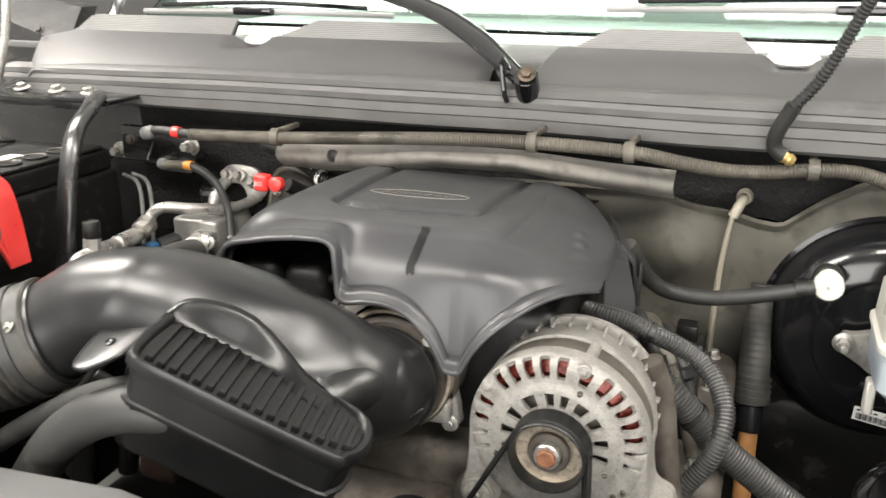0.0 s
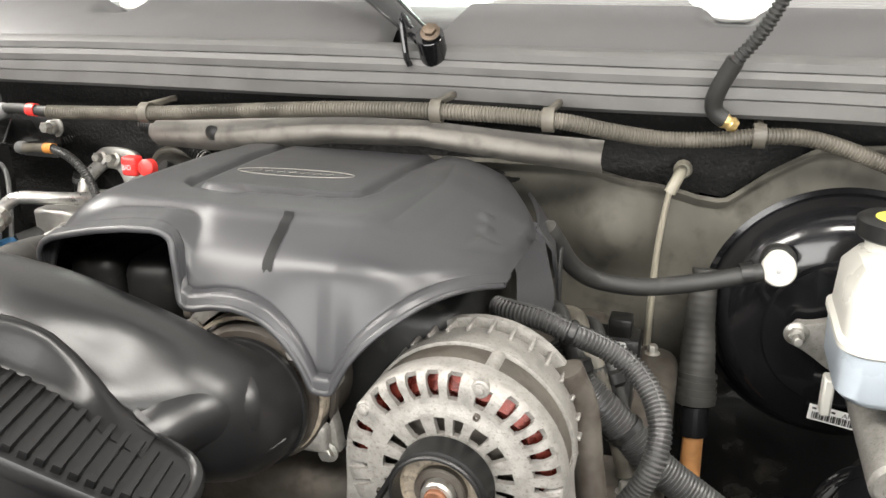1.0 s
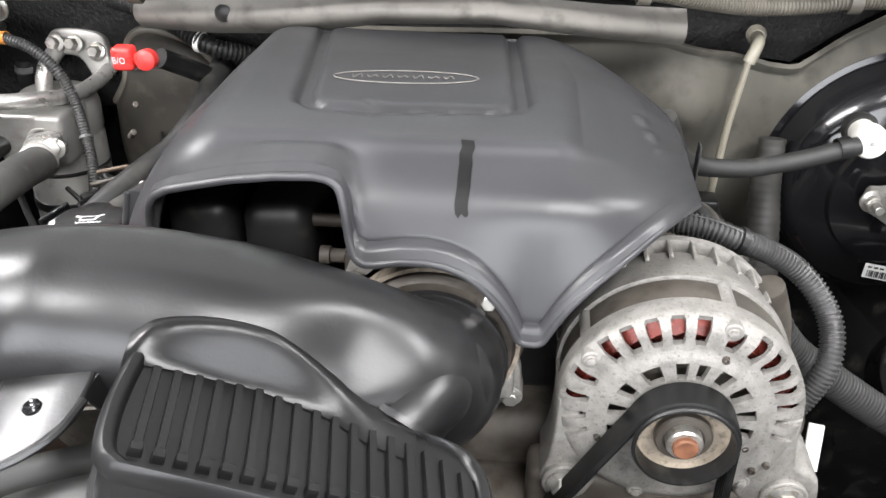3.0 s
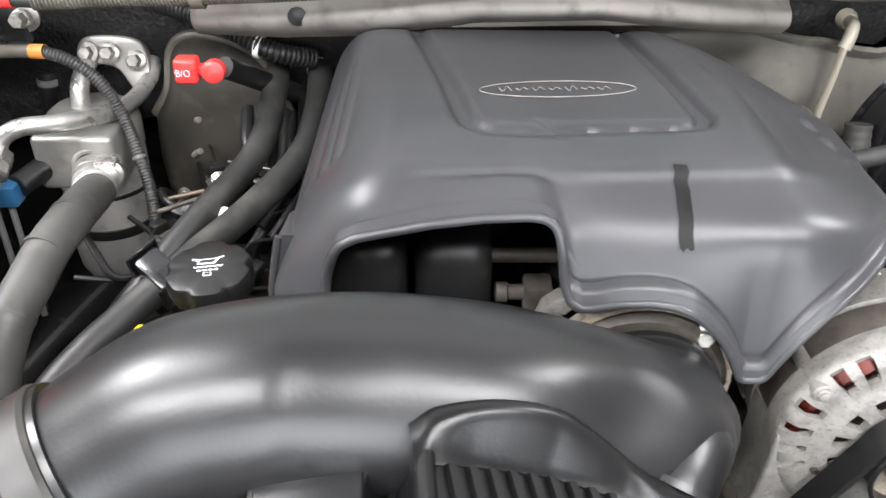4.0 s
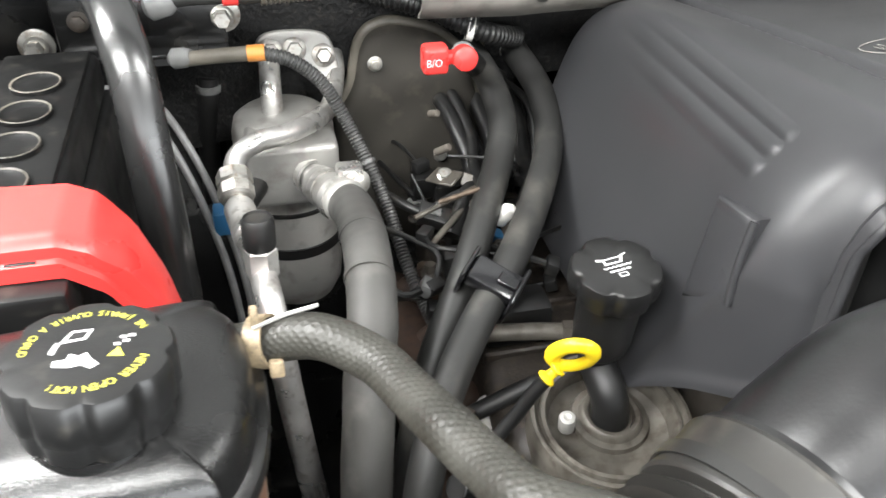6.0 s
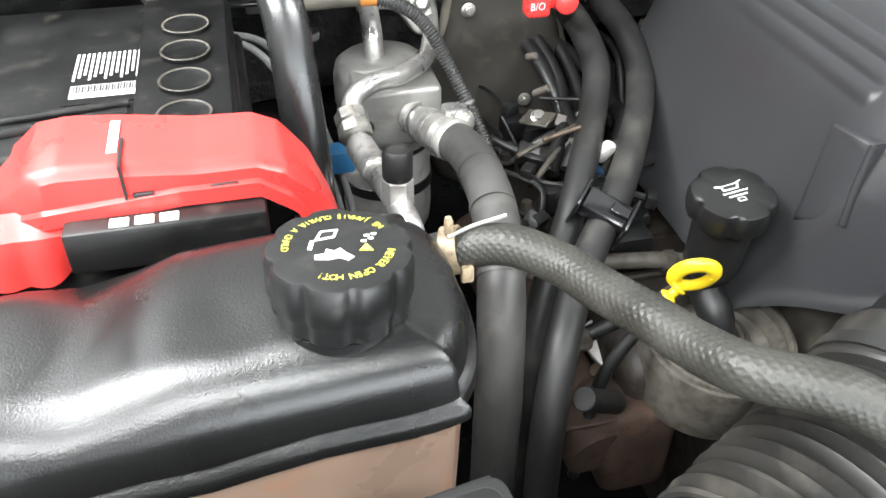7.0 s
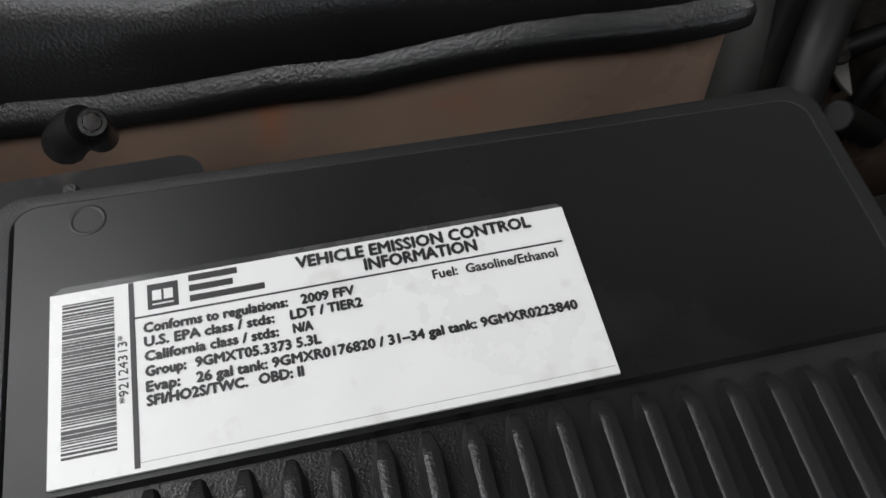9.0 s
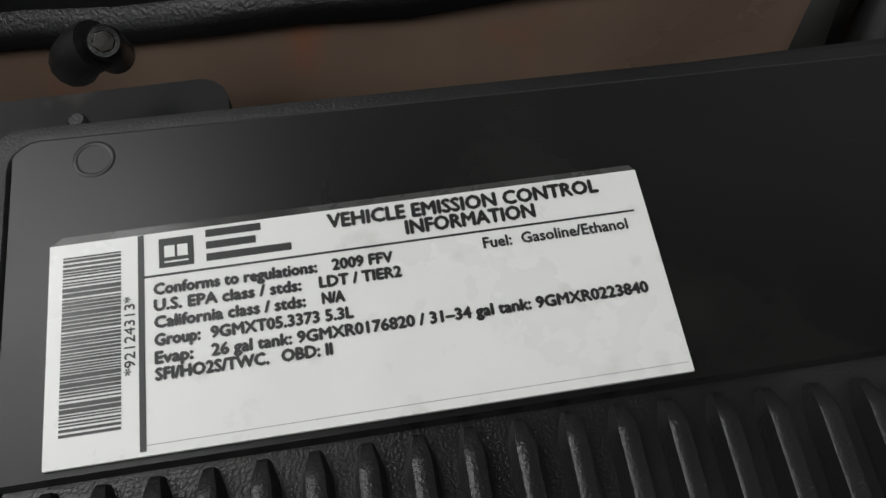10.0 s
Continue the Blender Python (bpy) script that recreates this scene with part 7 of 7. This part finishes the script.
# ---- brake booster, master cylinder, reservoir ----
boo = thing("brake_booster", "glossy black round brake booster on the firewall", "brake booster", (0.17, 1.16, 0.96))
BM = pose(0.165, 1.195, 1.105, 90, 0, 0)
part("drum", lathe([(0.10, -0.05), (0.132, -0.045), (0.138, -0.03), (0.140, -0.012), (0.146, -0.008), (0.147, 0.0), (0.140, 0.006), (0.137, 0.02), (0.128, 0.042), (0.112, 0.052), (0.085, 0.056), (0.082, 0.062), (0.05, 0.066), (0.01, 0.066)], 72, BM), GLOSS, boo)
part("seam", lathe([(0.143, -0.004), (0.149, -0.002), (0.149, 0.004), (0.143, 0.006)], 72, BM, caps=False), GLOSS, boo)
vm = axis_frame((0.088, 1.128, 1.188), (0.085, 1.06, 1.193)) @ Matrix.Diagonal((0.82, 0.82, 1, 1))
chk = part("check_valve", lathe([(0.016, 0.0), (0.016, 0.03), (0.0205, 0.034), (0.0205, 0.046), (0.018, 0.049), (0.006, 0.05)], 32, vm), RESERVOIR, boo, "white vacuum check valve")
part("valve_pin", lathe([(0.003, 0.05), (0.002, 0.052)], 10, vm), GREY, chk)
part("grommet", lathe([(0.021, 0.0), (0.022, 0.006), (0.019, 0.012)], 28, vm), RUBBER, boo)
STK = pose(0.167, 1.127, 1.0135, -8, 4, -8) @ Matrix.Diagonal((0.8, 1, 0.62, 1))
stk = part("sticker", box(-0.034, 0.034, -0.0005, 0.0005, -0.014, 0.014, 0, 1, STK), PAPER, boo, "white barcode sticker")
for k in range(22):
    part("code_bar", box(-0.029 + k * 0.0024, -0.0278 + k * 0.0024 + 0.0005 * (k % 3), -0.0009, -0.0004, -0.011, 0.0015, 0, 1, STK), INK, stk, smooth=False)
words("AFY", 0, 0, 0.011, stk, INK, STK @ pose(0.008, -0.0011, 0.004, 90, 0, 0), name="letters")
for k in range(4):
    part("print_bar", box(-0.03 + k * 0.008, -0.0245 + k * 0.008, -0.0009, -0.0004, 0.006, 0.0095, 0, 1, STK), INK, stk, smooth=False)

mc = thing("master_cylinder", "dull aluminium brake master cylinder with flange nuts", "master cylinder", (0.19, 1.06, 1.07))
part("bore", cyl((0.185, 1.13, 1.075), (0.19, 0.93, 1.062), 0.024, 28, 0.004), CAST, mc)
part("flange", prism(soft_outline([(-0.078, -0.012), (-0.06, -0.018), (0.0, -0.042), (0.06, -0.018), (0.075, 0.0), (0.06, 0.018), (0.0, 0.042), (-0.06, 0.016), (-0.078, 0.010)]), 0, 0.013, 0.002, 2, pose(0.187, 1.118, 1.105, 90, 8, 0)), CAST, mc)
part("nut", hexbolt((0.113, 1.104, 1.117), (0, -1, 0.05), 0.0088, 0.012, 1.4), STEEL, mc)
part("stud", cyl((0.113, 1.093, 1.1175), (0.113, 1.078, 1.118), 0.0048, 14), STEEL, mc)
part("nut", hexbolt((0.262, 1.104, 1.098), (0, -1, 0.05), 0.0088, 0.012, 1.4), STEEL, mc)
rsv = thing("brake_reservoir", "milky white brake fluid reservoir with black cap", "reservoir", (0.19, 1.02, 1.09))


def res_ring(g, z):
    return [(x, y, z) for x, y in round_rect(0.134 - g, 0.29 + g, 0.955 - g, 1.085 + g, 0.025, 6)]


part("tank", loft([res_ring(g, z) for g, z in ((0.001, 1.166), (0.004, 1.169), (0.004, 1.174), (0.0, 1.178), (-0.002, 1.218), (-0.012, 1.234), (-0.035, 1.240))]), RESERVOIR, rsv)
part("fluid_band", loft([res_ring(g, z) for g, z in ((-0.022, 1.112), (-0.006, 1.118), (0.0, 1.126), (0.001, 1.166))]), FLUID, rsv, "lower half with blue-grey fluid behind the plastic")
part("neck", lathe([(0.027, 0), (0.027, 0.02), (0.025, 0.022)], 28, pose(0.178, 1.045, 1.232)), RESERVOIR, rsv)
rcap = part("cap", lathe([(0.034, 0.0), (0.0365, 0.002), (0.0365, 0.016), (0.034, 0.018), (0.01, 0.018)], 36, pose(0.178, 1.045, 1.248), wobble=lambda a, r, h: r * (1 + (0.02 * math.sin(a * 18) if r > 0.035 else 0))), BLACK, rsv, "black filler cap with yellow print")
part("yellow_print", lathe([(0.022, 0.0178), (0.021, 0.0184), (0.002, 0.0184)], 30, pose(0.178, 1.045, 1.248)), YELLOW_INK, rcap)
part("foot", box(0.137, 0.147, 1.04, 1.06, 1.06, 1.10, 0.002, 1), RESERVOIR, rsv)

vac = thing("vacuum_hose", "black rubber brake vacuum hose to the booster", "hose", (0.0, 1.05, 1.17))
part("hose", tube([(-0.130, 0.99, 1.245), (-0.122, 1.0, 1.228), (-0.109, 1.02, 1.198), (-0.087, 1.04, 1.177), (-0.045, 1.052, 1.170), (-0.01, 1.055, 1.175), (0.03, 1.062, 1.183), (0.07, 1.072, 1.192)], 0.0092, 16, 0.005), RUBBER, vac)
part("hose_end", ring_of((0.056, 1.069, 1.19), (1, 0.2, 0.2), 0.0095, 0.012, 0.0015, 18), BLACK, vac)

strap = thing("drain_tube", "clear yellowed drain tube hanging from the firewall", "tube", (-0.03, 1.15, 1.05))
part("hose", tube([(-0.028, 1.152, 1.245), (-0.032, 1.150, 1.215), (-0.036, 1.152, 1.17), (-0.038, 1.158, 1.10), (-0.038, 1.162, 1.02), (-0.036, 1.165, 0.93)], [0.0058, 0.0062, 0.0075, 0.0078, 0.0075, 0.0075], 12, 0.006, flat=0.55), YELLOWED, strap)
part("elbow", tube([(-0.018, 1.185, 1.262), (-0.019, 1.165, 1.262), (-0.024, 1.155, 1.252), (-0.028, 1.152, 1.243)], 0.0065, 12, 0.003), YELLOWED, strap)
part("spigot", lathe([(0.010, 0), (0.0105, 0.006), (0.008, 0.012)], 16, axis_frame((-0.017, 1.19, 1.262), (-0.018, 1.16, 1.262))), YELLOWED, strap, "tan spigot")

steer = thing("steering_shaft", "dusty black steering shaft boot with rusty shaft", "steering shaft", (0.02, 1.1, 0.9))
part("boot", tube([(0.018, 1.165, 1.155), (0.018, 1.15, 1.10), (0.02, 1.13, 1.045), (0.022, 1.12, 1.01)], [0.014, 0.016, 0.019, 0.022], 20, 0.003, shape=lambda u, w, r: r + 0.0006 * math.sin(u * 700)), BOOT, steer)
for k in range(4):
    part("boot_ring", ring_of((0.0212, 1.122 + 0.002 * k, 1.018 + 0.008 * k), (0.02, 0.3, 1), 0.0215 - 0.0005 * k, 0.004, 0.0015, 24), BOOT, steer)
part("coupler", cyl((0.022, 1.118, 1.008), (0.023, 1.108, 0.975), 0.015, 20), GLOSS, steer)
part("shaft", cyl((0.023, 1.108, 0.976), (0.026, 1.06, 0.80), 0.0115, 18), RUSTY_SHAFT, steer, "rusty orange steel shaft")

for pts, r, lab in (([(-0.150, 0.882, 1.206), (-0.134, 0.872, 1.208), (-0.108, 0.864, 1.208), (-0.083, 0.860, 1.201), (-0.057, 0.868, 1.188), (-0.033, 0.868, 1.174), (-0.015, 0.855, 1.158), (-0.006, 0.838, 1.140), (-0.008, 0.822, 1.118), (-0.02, 0.815, 1.090), (-0.04, 0.81, 1.06)], 0.0090, "grey corrugated alternator wiring conduit"),
                    ([(-0.105, 0.90, 1.165), (-0.085, 0.885, 1.150), (-0.062, 0.875, 1.135), (-0.035, 0.875, 1.110), (-0.012, 0.875, 1.085), (0.03, 0.875, 1.055), (0.09, 0.87, 1.02), (0.18, 0.86, 0.985), (0.3, 0.85, 0.95)], 0.0145, "thick grey corrugated wiring conduit past the alternator")):
    w = thing("wiring_conduit", lab, "conduit", pts[4], "alternator conduits")
    part("conduit", tube(pts, r, 16, rib=0.0016, pitch=0.0036), CONDUIT, w)
    part("slit_edge", tube([(x + 0.001, y - 0.002, z + r * 0.97) for x, y, z in pts], 0.0012, 6, 0.008), CONDUIT, w)
    part("tie", ring_of(pts[3], Vector(pts[4]) - Vector(pts[2]), r + 0.0008, 0.005, 0.0014, 20), BLACK, w)
batt = thing("alternator_cable", "dusty alternator output cable with a pale sleeve", "cable", (-0.09, 0.86, 1.1))
part("sleeve", tube([(-0.075, 0.80, 1.20), (-0.062, 0.805, 1.165), (-0.055, 0.80, 1.12), (-0.045, 0.79, 1.07), (-0.03, 0.78, 1.02)], 0.012, 14, 0.006), GRIMY, batt)
for k, (ax0, ay0, az0) in enumerate(((-0.095, 0.90, 1.185), (-0.085, 0.93, 1.165), (-0.07, 0.955, 1.15), (-0.06, 0.90, 1.13))):
    a = Vector((ax0, ay0, az0))
    w = thing("plug_lead", "dusty spark plug lead and boot beside the cover", "lead", a, "plug leads")
    part("lead", tube([a + Vector((-0.03, 0.05, -0.005)), a + Vector((-0.01, 0.025, 0.005)), a, a + Vector((0.016, -0.02, -0.02)), a + Vector((0.03, -0.03, -0.06))], (0.008, 0.011, 0.007, 0.009)[k], 14, 0.005), LOOM if k % 2 else RUBBER, w)
    part("boot", lathe([(0.008, 0), (0.0125, 0.003), (0.0125, 0.012), (0.009, 0.016)], 18, axis_frame(a + Vector((0.014, -0.018, -0.017)), a + Vector((0.03, -0.03, -0.06)))), BLACK, w)
vcr = thing("valve_cover", "grimy aluminium valve cover beside the firewall", "valve cover", (-0.05, 0.98, 0.97))
part("body", box(-0.12, 0.0, 0.83, 1.16, 0.93, 1.06, 0.02, 3), GRIMY, vcr)
for k in range(4):
    part("bolt", hexbolt((-0.03, 0.86 + 0.09 * k, 1.058), (0, 0, 1), 0.006, 0.012), STEEL, vcr)
for k in range(3):
    coil = thing("ignition_coil", "black ignition coil with a grey connector", "ignition coil", (-0.06, 0.92 + 0.07 * k, 1.06), "ignition coils")
    part("body", box(-0.09, -0.04, 0.91 + 0.075 * k, 0.95 + 0.075 * k, 1.055, 1.105, 0.006, 2), BLACK, coil)
    part("connector", box(-0.075, -0.05, 0.915 + 0.075 * k, 0.94 + 0.075 * k, 1.10, 1.125, 0.003, 2), GREY if k == 1 else BLACK, coil)

tagp = thing("paper_tag", "small white paper tag below the wiring conduit", "tag", (0.011, 0.843, 1.0))
part("card", box(-0.008, 0.008, -0.001, 0.001, -0.024, 0.016, 0.0006, 1, pose(0.011, 0.843, 1.016, -35, 18, 10)), WHITE, tagp)

# pump below the booster and dark parts of the lower bay
pump = thing("hydraulic_unit", "black ribbed hydraulic unit below the booster", "hydraulic unit", (0.2, 1.0, 0.85))
part("drum", lathe([(0.02, -0.05), (0.062, -0.05), (0.066, -0.04), (0.066, 0.0), (0.060, 0.006), (0.052, 0.008), (0.05, 0.014), (0.02, 0.016)], 44, pose(0.205, 1.02, 0.955, 40, 0, 0)), GLOSS, pump)
part("clip", box(0.195, 0.215, 0.955, 0.97, 0.955, 1.0, 0.003, 2), BLACK, pump)


# washer hose up to the open hood
wh = thing("washer_hose", "black corrugated washer hose hanging from the hood", "hose", (0.03, 1.12, 1.33))
part("conduit", tube([(0.12, 0.98, 2.05), (0.13, 1.0, 1.75), (0.098, 1.05, 1.56), (0.076, 1.085, 1.492), (0.048, 1.10, 1.425), (0.022, 1.105, 1.388)], 0.0066, 12, rib=0.0015, pitch=0.005), RUBBER, wh)
part("sleeve", tube([(0.024, 1.104, 1.392), (0.011, 1.115, 1.362), (0.008, 1.122, 1.345), (0.013, 1.124, 1.335), (0.02, 1.125, 1.331)], 0.009, 14, 0.004), RUBBER, wh)
part("fitting", lathe([(0.007, 0), (0.0082, 0.003), (0.0065, 0.008), (0.008, 0.011), (0.0055, 0.017)], 16, axis_frame((0.017, 1.125, 1.331), (0.04, 1.126, 1.32))), BRASS, wh, "amber quick connector")

# radiator hose
rh = thing("radiator_hose", "thick black upper radiator hose", "hose", (-0.58, 0.63, 1.05))
part("hose", tube([(-0.37, 0.60, 1.215), (-0.40, 0.565, 1.205), (-0.455, 0.55, 1.203), (-0.512, 0.55, 1.173), (-0.557, 0.55, 1.125), (-0.575, 0.55, 1.09), (-0.58, 0.54, 1.0)], 0.0195, 28, 0.006), RUBBER, rh)
part("return_hose", tube([(-0.66, 0.58, 1.10), (-0.585, 0.575, 1.15), (-0.51, 0.575, 1.193), (-0.45, 0.585, 1.21)], 0.010, 16, 0.006), RUBBER, rh)
